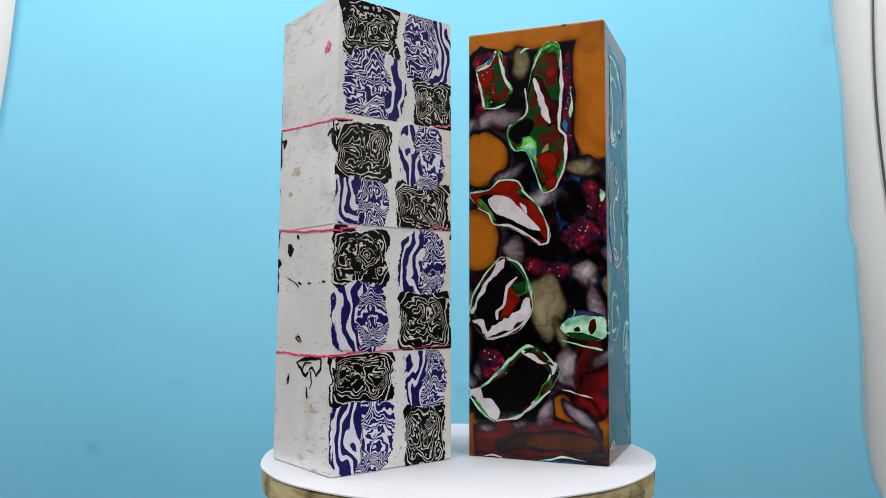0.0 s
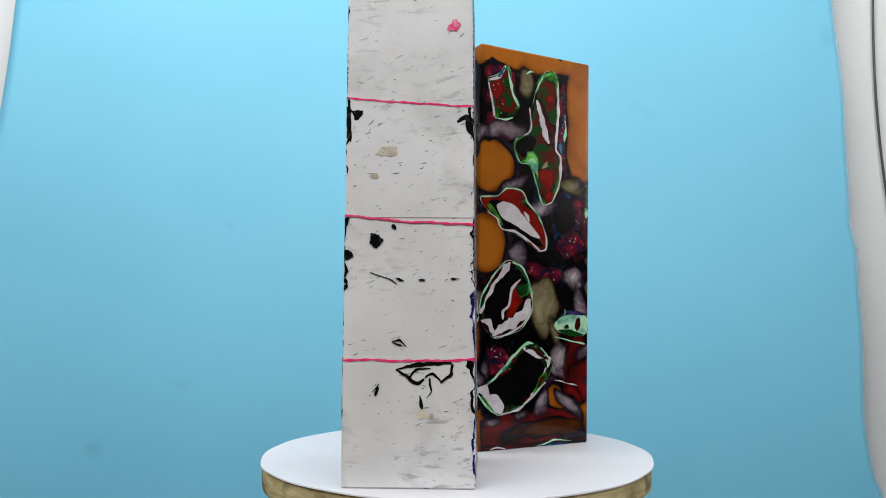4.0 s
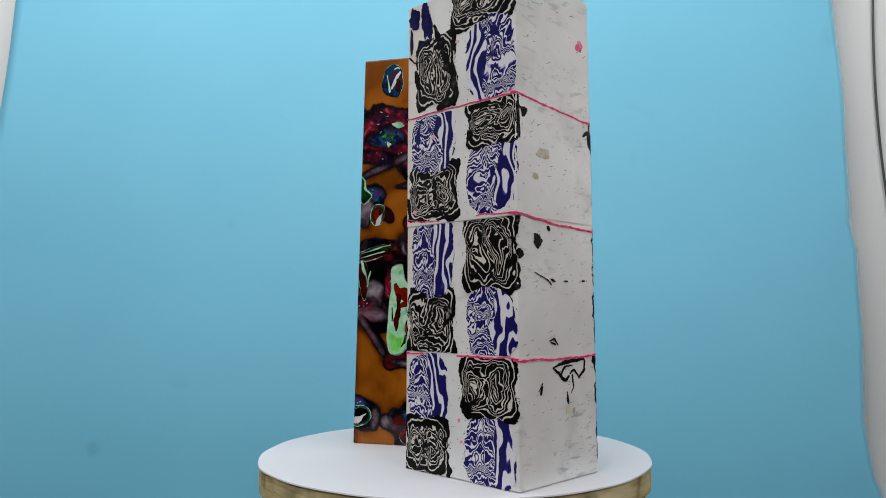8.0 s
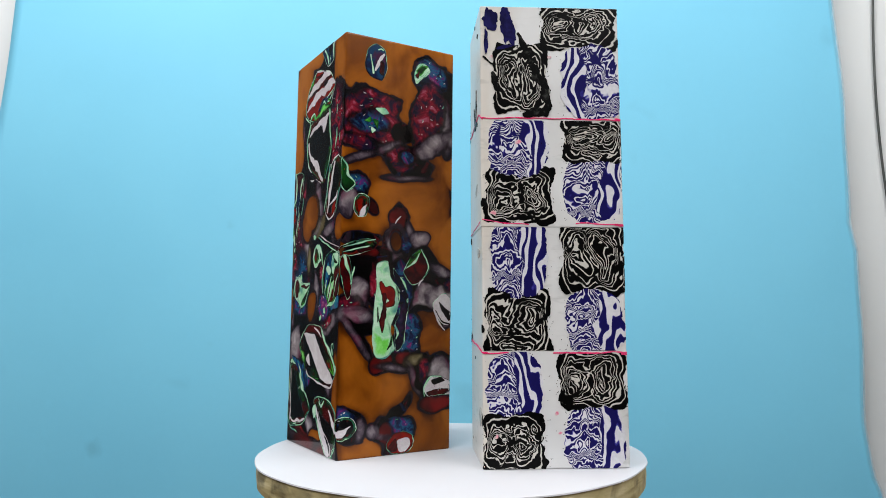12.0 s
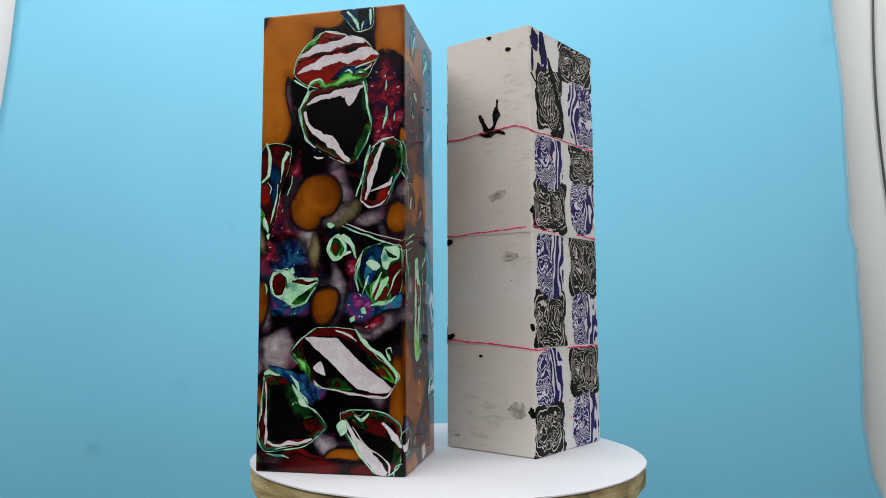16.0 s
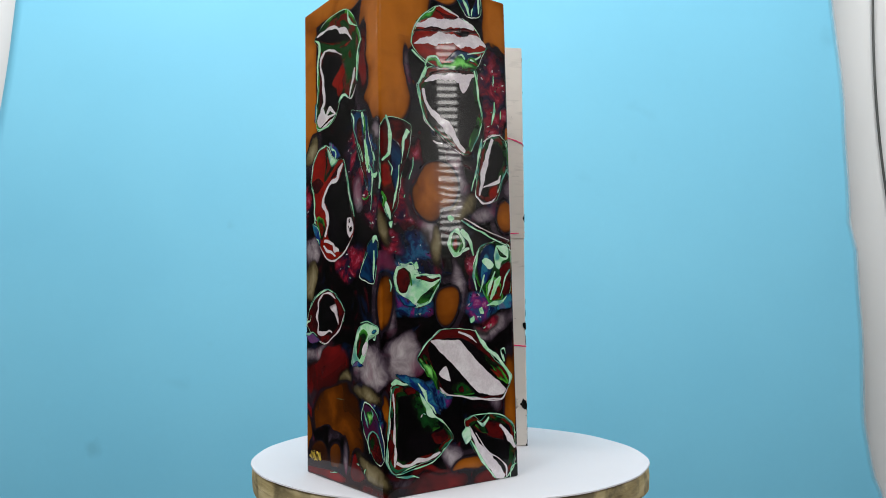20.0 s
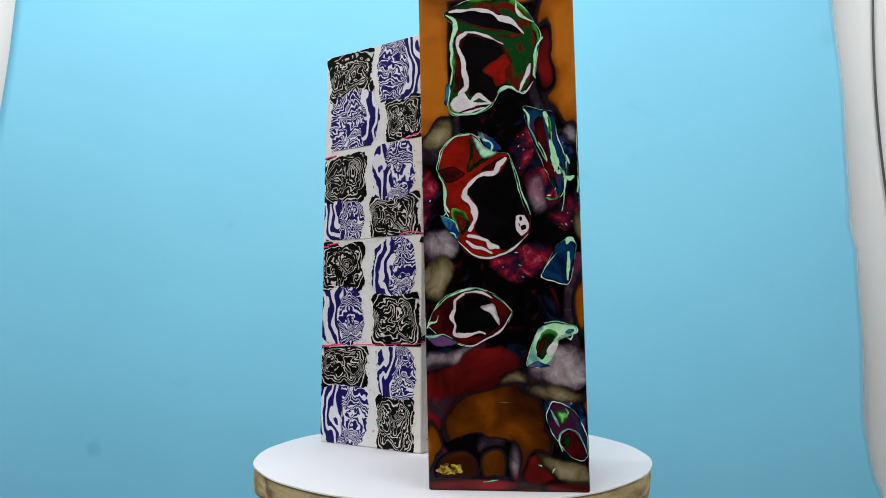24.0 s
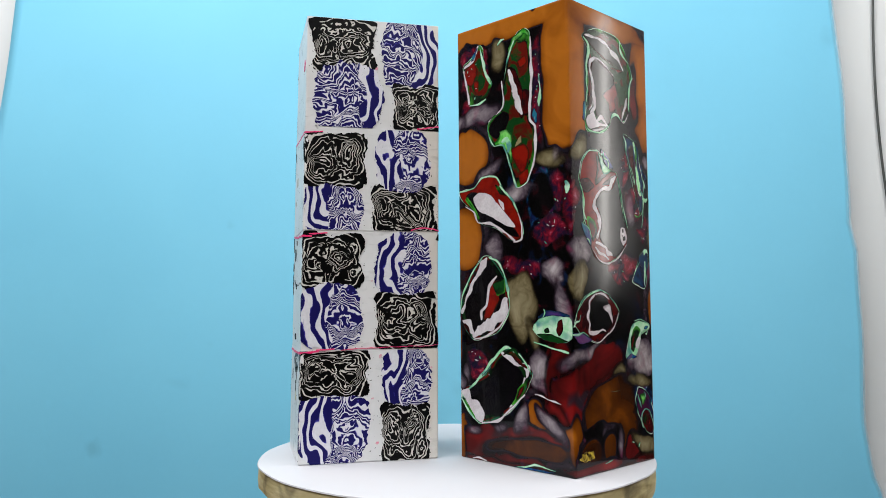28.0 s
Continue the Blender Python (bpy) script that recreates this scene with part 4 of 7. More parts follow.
zone("dark", 322.4, 29.1, 10.7, 32.3, -45, 2)
zone("grey", 308.6, 17.6, 8.0, 14.7, 0, 2)
zone("blue", 321.4, 14.4, 28.1, 21.5, 0, 2)
zone("wine", 313.4, 13.4, 10.7, 16.1, 0, 2)
zone("dark", 284.4, 22.7, 28.1, 25.1, 0, 2)
zone("blue", 283.0, 27.4, 20.1, 13.2, 0, 2)
zone("grey", 293.9, 18.3, 8.0, 14.6, 0, 2)
zone("grey", 303.3, 16.6, 10.7, 10.7, 0, 2)
zone("amber", 293.0, 5.1, 33.3, 9.3, 0, 3, 0.35)
# resin face c
zone("amber", 193, 248.9, 40.3, 102.8, -14, 3)
zone("amber", 207.3, 284.8, 59.5, 13.1, 0.5, 4)
zone("amber", 267.6, 272.2, 19.7, 38.7, 0.5, 4)
zone("dark", 213.8, 233, 19.5, 32, 20.9, 2)
zone("grey", 202.4, 231.1, 3.5, 21.4, 8.6, 2)
zone("wine", 203.8, 5.7, 49.2, 14.8, -0.3, 2.5)
zone("red", 265.8, 226.2, 22.2, 53.7, 0.4, 2.5)
zone("red", 206.0, 176.0, 12.0, 48.0, 0.2, 2)
zone("red", 199.5, 151.0, 17.0, 48.0, 5, 2.4)
zone("grey", 236.5, 176.0, 12.0, 30.0, 15, 2)
zone("grey", 255.0, 154.5, 19.0, 9.0, 12, 2)
zone("olive", 238.5, 158.5, 22.0, 11.5, 22, 2)
zone("grey", 213.5, 142.5, 17.0, 14.0, -10, 2)
zone("grey", 234.0, 112.0, 11.0, 34.0, 8, 2)
zone("red", 246.5, 113.0, 11.0, 36.0, 4, 2.6)
zone("blue", 200.0, 124.0, 42.0, 33.0, 0, 2.6)
zone("blue", 197.0, 103.0, 38.0, 18.0, 0, 2.4)
zone("red", 188.0, 133.0, 15.0, 17.0, 0, 2)
zone("red", 217.0, 121.0, 13.0, 10.0, -30, 2)
zone("olive", 220.0, 134.0, 6.5, 20.0, 3, 2)
zone("grey", 195.8, 72.2, 31.9, 25.3, 9.9, 2)
zone("blue", 216.8, 51.7, 17.1, 33.1, -59.7, 2)
zone("grey", 188.3, 94.9, 7.3, 23.5, -0, 2)
zone("grey", 260.3, 89.8, 31.7, 13.4, 21.8, 2)
zone("red", 259.3, 91.4, 16.9, 6.7, 21.8, 2)
zone("blue", 251.9, 101.5, 37.1, 16.9, -0, 2)
zone("grey", 225.8, 19.1, 13.2, 14.9, -0.3, 2)
zone("grey", 257.7, 51.6, 10, 19.8, 19.6, 2)
zone("amber", 223.5, 168.8, 29.5, 27.5, 0.2, 2, 0.6)
zone("amber", 215.0, 159.0, 20.0, 23.0, 12, 2.2, 0.5)
zone("amber", 272, 152.6, 14.3, 20, 0.1, 2, 0.7)
zone("amber", 226.8, 101.5, 18.5, 24.5, -16, 2.1, 0.55)
zone("amber", 184.2, 101.5, 11.4, 30.3, -0, 2, 0.7)
zone("amber", 272.3, 48.3, 10, 56.2, -0.2, 2.5, 0.7)
zone("amber", 238.3, 5.5, 26.3, 19.3, -0.3, 2.5, 0.7)
zone("wine", 204.8, 3.2, 51.1, 9.6, 1.6, 3)
zone("wine", 254.7, 2.2, 19.7, 7.7, -0.3, 2)
# resin face d
zone("amber", 138.5, 283.5, 100.0, 16.0, -1.0, 6)
zone("amber", 99.6, 243.1, 25.2, 86.5, -1.6, 4)
zone("amber", 172.3, 244.4, 20.8, 78.8, -1.6, 4)
zone("dark", 165.2, 239.6, 10.5, 42.5, -1.6, 2)
zone("wine", 165.6, 239.6, 7.2, 32.0, -1.6, 2)
zone("olive", 103.2, 197.8, 19.4, 9.7, 39.1, 2)
zone("red", 96, 161.7, 12.8, 38.7, -0.7, 2)
zone("grey", 103.1, 135.4, 22.2, 15.9, -0.4, 2)
zone("olive", 102.6, 116.4, 19, 26.6, -0.2, 2)
zone("red", 148.5, 125.5, 34.0, 21.0, 9.7, 2)
zone("red", 151.0, 187.0, 17.0, 30.0, -12, 2)
zone("red", 164.5, 168.8, 23.7, 28.7, -0.8, 2)
zone("grey", 158.1, 162.6, 10, 20.4, -0.7, 2)
zone("grey", 176.1, 196.4, 10.6, 14.1, -1.1, 2)
zone("blue", 170.2, 179.9, 18.7, 28.8, -0.9, 2)
zone("red", 173.9, 151.3, 18.6, 19, -0.6, 2)
zone("amber", 181.4, 99.7, 7.4, 31, -0.1, 2)
zone("grey", 109.2, 72.6, 47.3, 9.9, 15, 2)
zone("dark", 143.0, 68.0, 20.0, 16.0, 20, 2)
zone("wine", 112.0, 55.0, 62.0, 30.0, 27, 5)
zone("grey", 168, 67.3, 33.7, 25.8, 0.3, 2)
zone("olive", 142.4, 56.7, 15.5, 12.2, 10.3, 2)
zone("amber", 130.1, 37.9, 59.2, 33.5, 15.3, 2.6, 0.38)
zone("amber", 140.5, 21.2, 39.9, 33.5, 0.8, 2.6, 0.38)
zone("amber", 97.3, 20.6, 12.5, 33.7, 0.8, 2, 0.38)
zone("amber", 138.4, 0.7, 91.4, 4.8, 1, 4, 0.38)
zone("amber", 183.1, 44.5, 6.7, 21.3, 0.5, 2)
zone("blue", 170.2, 41.3, 26.8, 20.5, -56, 2)
zone("dark", 121.0, 14.5, 47.0, 31.0, 0.9, 2.6)
zone("amber", 111.0, 12.5, 22.0, 17.0, 6, 2.2, 0.02)
zone("amber", 130.5, 13.0, 15.0, 20.0, 0.9, 2.4, 0.14)
zone("grey", 142.5, 13.0, 5.0, 20.0, 4, 2)
zone("wine", 122.0, 3.2, 48.0, 4.6, 0.9, 2.4)
zone("dark", 158.5, 10, 27.4, 19.3, 0.9, 2)
zone("wine", 157.9, 9.4, 24.4, 16.9, 0.9, 2)
zone("olive", 170.7, 11.1, 32.6, 10.4, -25.4, 2)
zone("olive", 166.9, 52.6, 27.3, 7.4, -7.6, 2)
zone("wine", 171.9, 1.2, 24.2, 5.4, 1, 2)
zone("olive", 182.9, 141.7, 6.9, 18.7, 19.6, 2)


def resin_body():
    pts, faces = RESIN_BLOCK.shell(S_STEPS, RISE)
    ob = raw_part("cast_body", pts.tolist(), faces, RESIN, RESIN_THING, smooth=True)
    names = (("zones", ("amber", "red", "grey")), ("tints", ("blue", "olive", "wine")))
    for title, keys in names:
        layer = ob.data.attributes.new(title, "FLOAT_COLOR", "POINT")
        values = np.ones((len(pts), 4), np.float32)
        for i, k in enumerate(keys):
            values[:, i] = FIELD[k].ravel()
        values[:, 3] = (RICH if title == "zones" else MILK).ravel()
        layer.data.foreach_set("color", values.ravel())


resin_body()
SHELL = {"black": resin_layer("layered_black_resin", (0.0012, 0.0012, 0.0012), (0.003, 0.002, 0.003), (0.060, 0.004, 0.003), 0.8, 70,
                              skins=((2.4, 2.2, (0.004, 0.026, 0.005)), (1.5, 1.6, (0.095, 0.005, 0.003)), (0.9, 0.7, (0.01, 0.11, 0.05))))}
CHIP_NAMES = {"white": "white", "black": "black", "red": "red", "darkred": "dark red", "green": "green and red", "deepgreen": "deep green",
              "lime": "lime green", "limelight": "lime on mint", "mint": "mint green", "blue": "deep blue", "teal": "teal and purple", "olive": "olive", "gold": "gold glitter"}
DEPTH = [0.0]
HOLD = {}


def outline(knots, rough, step=0.6):
    """The middle of a closed ragged outline through a few knots, and its edge about that middle."""
    p = np.array(knots, float)
    size = np.hypot(*(np.roll(p, -1, 0) - p).T).sum()
    path = ragged(smooth_path(p, int(min(150, max(28, size / step))), True), rough)
    mid = (path.min(0) + path.max(0)) / 4 + path.mean(0) / 2
    return mid[0], mid[1], path - mid


def chip(tint, knots):
    """A chip of layered plastic in the resin, with its thin pale outline."""
    DEPTH[0] = 0.12
    s, z, edge = outline(knots, 0.45)
    ob = plate(RESIN_BLOCK, "chip", s, z, edge, 0, 0.10, SHELL.get(tint, INLAY[tint]), RESIN_THING, CHIP_NAMES[tint] + " chip with a pale outline")
    HOLD[ob.name] = (s, z, edge)
    outline_ring(RESIN_BLOCK, edge, s, z, 0, 0.13, 0.36, RIM, ob)
    return ob


def core(owner, tint, knots):
    """A layer inside a chip."""
    DEPTH[0] += 0.012
    s, z, edge = outline(knots, 0.5)
    return plate(RESIN_BLOCK, "layer", s, z, edge, 0, DEPTH[0], INLAY[tint], owner, CHIP_NAMES[tint] + " layer", within=HOLD[owner.name])


def line(owner, tint, widths, knots):
    """A band of one colour on a chip, or alone in the resin."""
    DEPTH[0] += 0.012
    count = int(max(12, 1.8 * sum(math.dist(a, b) for a, b in zip(knots, knots[1:]))))
    path = ragged(smooth_path(knots, count, False), 0.16)
    wide = np.interp(np.linspace(0, 1, count), np.linspace(0, 1, len(widths)), widths) * (0.78 if tint == "mint" else 1.0)
    return ribbon(RESIN_BLOCK, "band" if owner else "sliver", path, wide, DEPTH[0] if owner else 0.30, INLAY[tint], owner or RESIN_THING,
                  CHIP_NAMES[tint] + (" band" if owner else " sliver"))


def sliver(tint, knots):
    """A flat splinter that lies alone in the resin."""
    s, z, edge = outline(knots, 0.6)
    return plate(RESIN_BLOCK, "sliver", s, z, edge, 0, 0.26, INLAY[tint], RESIN_THING, CHIP_NAMES[tint] + " sliver")


def streak(tint, s, z, wide, high, tilt, power, rough):
    """A small speck that lies alone in the resin."""
    return inlay(RESIN_BLOCK, "sliver", s, z, wide, high, tilt, power, rough, 0.30, INLAY[tint], RESIN_THING, CHIP_NAMES[tint] + " sliver", 16)


# resin face a
c = chip("green", [(5.9, 263.7), (13.9, 269.2), (20.8, 276), (24.1, 273.6), (27, 258.1), (32.4, 248.1), (27.1, 239), (18.3, 236.8), (12.2, 237.5), (9.3, 249.6)])
core(c, "red", [(7.1, 260.9), (16, 266), (18.9, 257.9), (14.1, 249.7), (8.4, 252.8)])
core(c, "red", [(16.1, 253), (20.6, 251.9), (19.4, 243.3), (16.2, 245.7)])
core(c, "green", [(13.3, 245.6), (18.2, 242.5), (24.3, 241.8), (14.2, 238.3)])
line(c, "white", (1.6, 2.4, 1.2), [(6.7, 263.4), (16, 268.1), (20.4, 276.4)])
line(c, "white", (1.6, 2, 1.6), [(6.3, 261.7), (9.3, 249.6), (11.4, 237.5)])
line(c, "mint", (1.2, 2.9, 3.3, 1.2), [(22, 275.2), (25, 262.2), (27.4, 254.9), (31.6, 247.7)])
line(c, "mint", (1.2, 2.4, 1.2), [(11.4, 236.7), (20.3, 236.4), (27.1, 239)])
c = chip("green", [(45.4, 258.6), (48.6, 270.1), (56.8, 278.1), (65, 274.7), (66.3, 246.8), (64.3, 220.2), (68.8, 209.4), (68, 193.1), (62.3, 179.8), (53, 176.8), (47.7, 189.6), (46, 197.7), (40.7, 205.7), (32.6, 206.3), (28.5, 215.2), (29.3, 222.4), (40.6, 229.1), (41.8, 242.2)])
core(c, "red", [(54.8, 258), (60.9, 261), (62.2, 255.7), (56.8, 253.5)])
core(c, "darkred", [(45.8, 255.3), (52.7, 253.4), (58.9, 238.5), (60.2, 224.2), (56.9, 221.3), (49.9, 238.3)])
line(c, "white", (2, 4.5, 4.9, 4.5, 2), [(47, 254.5), (50.7, 244.4), (53.6, 236.3), (55.7, 229.4), (58.2, 223)])
core(c, "black", [(30.5, 220.8), (40.6, 227.9), (47.5, 224.4), (43.5, 214.6), (35.4, 210.4), (29.7, 215.2)])
core(c, "red", [(48.4, 201.7), (59, 203.9), (63.9, 197.9), (58.3, 184.9), (51.7, 192.1)])
core(c, "red", [(55, 184.9), (62.3, 187.8), (61.5, 179.7), (55.8, 178.1)])
core(c, "darkred", [(58.9, 238.5), (64.3, 236.5), (63.1, 222.3), (59, 223.8)])
line(c, "lime", (3.2, 8.9, 10.5, 5.7, 2), [(34.6, 207.2), (41.1, 208.5), (45.2, 209.8), (47.6, 202.5), (48.5, 192.9)])
line(c, "mint", (2.4, 5.7, 5.7, 2), [(40.3, 207.3), (45.2, 209), (46.4, 204.1), (46, 200.1)])
core(c, "olive", [(52.9, 205.9), (57, 210), (57.4, 205.1), (52.1, 203)])
line(c, "lime", (1.2, 4.1, 4.9, 2), [(47.4, 266), (52.7, 273.9), (59.6, 276.6), (64.2, 273)])
line(c, "white", (1.6, 2.1, 1.6, 2.5, 2.1, 1.6, 1.2), [(65.8, 272.2), (66.3, 246.8), (64.3, 220.2), (68.4, 213.4), (68.4, 198), (65.6, 187.9), (61.9, 179.4)])
line(c, "mint", (1.2, 2.5, 1.6), [(45.4, 258.6), (49.4, 268.1), (52.3, 272.7)])
line(c, "white", (1, 1.2, 1.2, 1.6), [(40.9, 248.3), (42.6, 236.1), (40.6, 229.1), (29.3, 222.4)])
line(c, "lime", (0.8, 2.4, 0.8), [(28.5, 220.8), (34.5, 225), (40.6, 227.5)])
line(c, "mint", (1.6, 1.2, 1.6, 2, 1.2), [(29.7, 212.8), (33.8, 206), (41.9, 205.3), (46.9, 192.9), (53, 176.4)])
c = chip("red", [(1.1, 178.6), (14.7, 180.4), (22.7, 186.9), (34.8, 186.3), (40.9, 177.5), (49, 167.6), (57.1, 153.6), (56.8, 144.8), (49.1, 142.4), (35, 151.5), (24.9, 154.2), (18.9, 157.3), (12.8, 165.2), (4.8, 171.1)])
core(c, "black", [(7.5, 174.7), (16.7, 177.2), (32.9, 165.4), (47, 154.3), (54.3, 144.8), (39, 148.7), (22.9, 155.4), (14.8, 161.3)])
core(c, "white", [(13.9, 173.2), (19.9, 176.5), (29.6, 174.2), (36.9, 167), (51.1, 152.4), (45, 151.9), (30.9, 159.4), (18.8, 164.5)])
core(c, "green", [(34, 180.6), (41.3, 176.7), (45.3, 171.9), (38.9, 173.5)])
line(c, "white", (0.8, 3.6, 1.2), [(37.3, 170.6), (40.5, 167.1), (41.7, 163.1)])
line(c, "mint", (1.2, 1.2, 2, 1.6, 1.2), [(1.1, 178.6), (14.7, 180), (22.7, 186.1), (34.8, 185.5), (39.6, 179.5)])
line(c, "mint", (1.6, 2.8, 2, 1.2), [(38, 179.5), (43.7, 173.5), (49, 168.8), (53.5, 160.8)])
line(c, "white", (0.8, 1.2, 1.2, 0.8), [(53.5, 160.8), (56.7, 151.6), (55.9, 143.6), (49.1, 142)])
line(c, "white", (0.8, 2, 1.6, 2, 1.6, 1.2), [(6.8, 168.3), (14.8, 163.6), (18.9, 156.5), (28.9, 155.4), (41, 149.5), (51.1, 142.4)])
line(c, "green", (2, 3.6, 1.6), [(7.5, 173.9), (14.8, 166), (19.7, 158.9)])
c = chip("black", [(1.5, 94.1), (2.6, 105.9), (11.2, 121.6), (21, 132.7), (29, 133.6), (37.1, 126.5), (43.2, 117.8), (45.6, 102), (43.3, 94.1), (35.3, 84.3), (23.4, 80.4), (13.5, 78.5), (5.5, 86.3)])
line(c, "white", (2, 3.1, 3.9, 5.1, 1.6), [(2.3, 95.7), (9.3, 109.8), (17.2, 120.9), (23.1, 128.8), (26.2, 132.7)])
core(c, "red", [(22.9, 91.8), (24.9, 102), (28, 113), (33.1, 117.7), (41.2, 115.8), (37.2, 105.9), (29.3, 94.1)])
core(c, "deepgreen", [(31.2, 115.4), (41.1, 118.5), (41.6, 110.6), (35.2, 107.5)])
line(c, "white", (1.2, 2.8, 1.6, 3.2, 1.6), [(35.1, 120.9), (27.6, 113.4), (25.3, 102), (21.3, 97.3), (20.6, 91.8)])
line(c, "white", (2.4, 7.9, 8.7, 7.1, 2.4), [(12.3, 80.8), (23.4, 87.1), (32.1, 91.7), (39.2, 98.8), (43.2, 106.7)])
core(c, "white", [(2.7, 91), (10.6, 92.2), (12.7, 86.3), (14.7, 81.6), (9.9, 83.2), (5.9, 87.9)])
core(c, "black", [(36, 107.5), (40.8, 109.1), (40, 105.9), (37.6, 104.3)])
line(c, "darkred", (1.2, 3.1, 1.2), [(5.1, 89.4), (8.3, 85.5), (10.7, 80.8)])
line(c, "white", (0.8, 1.6, 1.2, 0.8), [(13.5, 78.9), (25.4, 81.6), (37.3, 88.2), (45.6, 100)])
line(c, "mint", (1.2, 2, 1.2, 2.4, 0.8), [(27.8, 133.1), (35.9, 129.6), (41.1, 121.7), (44, 111.8), (45.6, 101.2)])
line(c, "mint", (0.8, 1.6, 1.6, 0.8), [(0.7, 93.4), (3.4, 107.9), (13.1, 123.6), (23, 133.5)])
c = chip("black", [(0.8, 43.6), (11.8, 49.3), (23.6, 57), (35.4, 70.6), (43.4, 75.2), (53.4, 71.3), (61.4, 62.6), (63.4, 58.7), (57.4, 47), (45.5, 34.7), (33.7, 27.8), (19.9, 24.1), (12, 28.9), (6, 37.8)])
line(c, "white", (1.6, 4.3, 4.7, 2.8), [(37, 72.1), (44.2, 68.2), (49, 65), (55.4, 65)])
line(c, "white", (1.2, 4.8, 1.6), [(55.4, 65.4), (59.4, 62.6), (58.6, 56.4)])
line(c, "white", (1.2, 1.2, 1.2), [(57.8, 56.8), (50.7, 43.2), (44.3, 37)])
line(c, "green", (1.2, 4.8, 3.6, 1.2), [(60.2, 56.8), (55.4, 50.2), (50.7, 43.2), (46.3, 38.6)])
line(c, "darkred", (1.2, 3.2, 2.4), [(46.6, 70.5), (53.4, 65.8), (59.4, 62.6)])
line(c, "mint", (1.2, 1.9, 3.9, 2.3, 3.1, 1.9, 1.2), [(4, 42.8), (15.7, 51.2), (24.8, 60.5), (35.4, 70.6), (42.6, 74.9), (53.4, 70.5), (61.8, 60.7)])
line(c, "deepgreen", (1.2, 3.2, 1.2), [(39.4, 69.8), (48.2, 72.9), (56.2, 65.8)])
core(c, "white", [(0.5, 43.6), (8.7, 45.9), (9.9, 39.7), (16.6, 38.8), (22.6, 31.1), (19.9, 24.9), (12.8, 28.1), (6, 37)])
line(c, "white", (0.8, 1.9, 1.2, 1.2), [(19.9, 24.5), (33.7, 27.4), (43.5, 34.7), (57.4, 46.2)])
line(c, "mint", (0.8, 2.3, 1.6, 0.8), [(1.3, 39.8), (7.2, 32.8), (12.8, 27.3), (18.3, 23.8)])
line(c, "deepgreen", (0.8, 2.7, 0.8), [(4, 38.2), (9.6, 32), (14.4, 27.3)])
c = chip("mint", [(64.2, 87), (69.4, 93.3), (81.5, 96), (92.5, 94), (93.7, 82.1), (83.5, 79), (71.4, 81.4)])
core(c, "deepgreen", [(64.6, 83), (77.5, 84.6), (92, 79.4), (79.5, 77.9), (69.4, 79.5)])
core(c, "darkred", [(83.5, 91.7), (86.8, 93.2), (87.2, 86.1), (84.3, 83), (82.3, 86.9)])
core(c, "deepgreen", [(73, 86.9), (76.2, 88.1), (77.1, 85.4), (73.8, 85)])
line(None, "mint", (0.8, 2, 1.2), [(64.6, 79.1), (79.5, 75.9), (91.6, 73.5)])
sliver("teal", [(68.2, 94.1), (75.4, 98.4), (87.6, 97.6), (92.5, 94.8), (79.5, 95.6)])
line(None, "mint", (1.2, 1.6, 0.8), [(72.2, 94.1), (73.8, 97.2), (73, 99.6)])
line(None, "white", (0.6, 1.2, 0.6, 1.4, 0.4), [(65, 46.9), (70.7, 46.5), (75.5, 44.5), (80.3, 43.7), (85.1, 42.5)])
line(None, "mint", (0.4, 1.6, 2.3, 1.2, 0.4), [(49.6, 0.6), (57.6, 2), (65.5, 4.2), (73.5, 2.9), (80.3, 2.4)])
sliver("teal", [(47.7, 0.2), (57.6, 1.6), (79.5, 1.3), (63.5, -0.8)])
line(None, "white", (0.8, 1.5, 0.8), [(11.4, 0.8), (17.7, 1.9), (24, 0.6)])
line(None, "mint", (1.6, 4.9, 2), [(90.9, 177.3), (92.6, 174.1), (91.7, 169.2)])
line(None, "mint", (0.8, 1.6, 3.3, 1.2), [(72, 246.9), (72.9, 236.7), (72.5, 230.6), (72.1, 225.7)])
line(None, "mint", (0.8, 2.5, 1.2), [(37.5, 272.3), (40.8, 274.8), (44.1, 275.3)])
line(None, "teal", (1.2, 4.1, 1.6), [(14, 266.8), (17.2, 271), (19.6, 275.1)])
line(None, "teal", (1.2, 5.7, 1.6), [(68, 225.6), (68.8, 221.5), (69.6, 215.9)])
# resin face b
c = chip("blue", [(292.2, 267.3), (294, 279.9), (300.3, 285.1), (307.8, 280.9), (308.9, 267.7), (305.2, 259.6), (296.6, 260.9)])
line(c, "mint", (1.7, 2.9, 1.7), [(296.2, 277), (297.2, 270.1), (298.7, 262.9)])
line(c, "white", (1.7, 3.8, 1.3), [(306.9, 279.1), (302.8, 271.7), (299.9, 265.5)])
line(c, "mint", (1.3, 1.7, 0.8), [(301.7, 280.7), (304.3, 282), (306.5, 281.1)])
core(c, "darkred", [(304, 273.6), (307.5, 271.6), (306.4, 263.1), (303.4, 264.8)])
c = chip("mint", [(331.5, 268.8), (334.6, 275.6), (340.5, 277.8), (344.7, 272.8), (339.3, 266.9), (333, 261.8)])
core(c, "deepgreen", [(332.9, 271.1), (337.3, 276), (342.4, 275.9), (336.5, 268.2)])
core(c, "darkred", [(332, 267.6), (336, 272), (334.8, 265.9)])
line(c, "mint", (0.9, 1.8, 0.9), [(333, 263.5), (339.3, 268.6), (343.8, 272.7)])
sliver("mint", [(301, 238.1), (307.8, 239.7), (311.4, 236.4), (306.2, 235)])
sliver("lime", [(292.3, 228.5), (297.3, 232.3), (297.4, 228.3)])
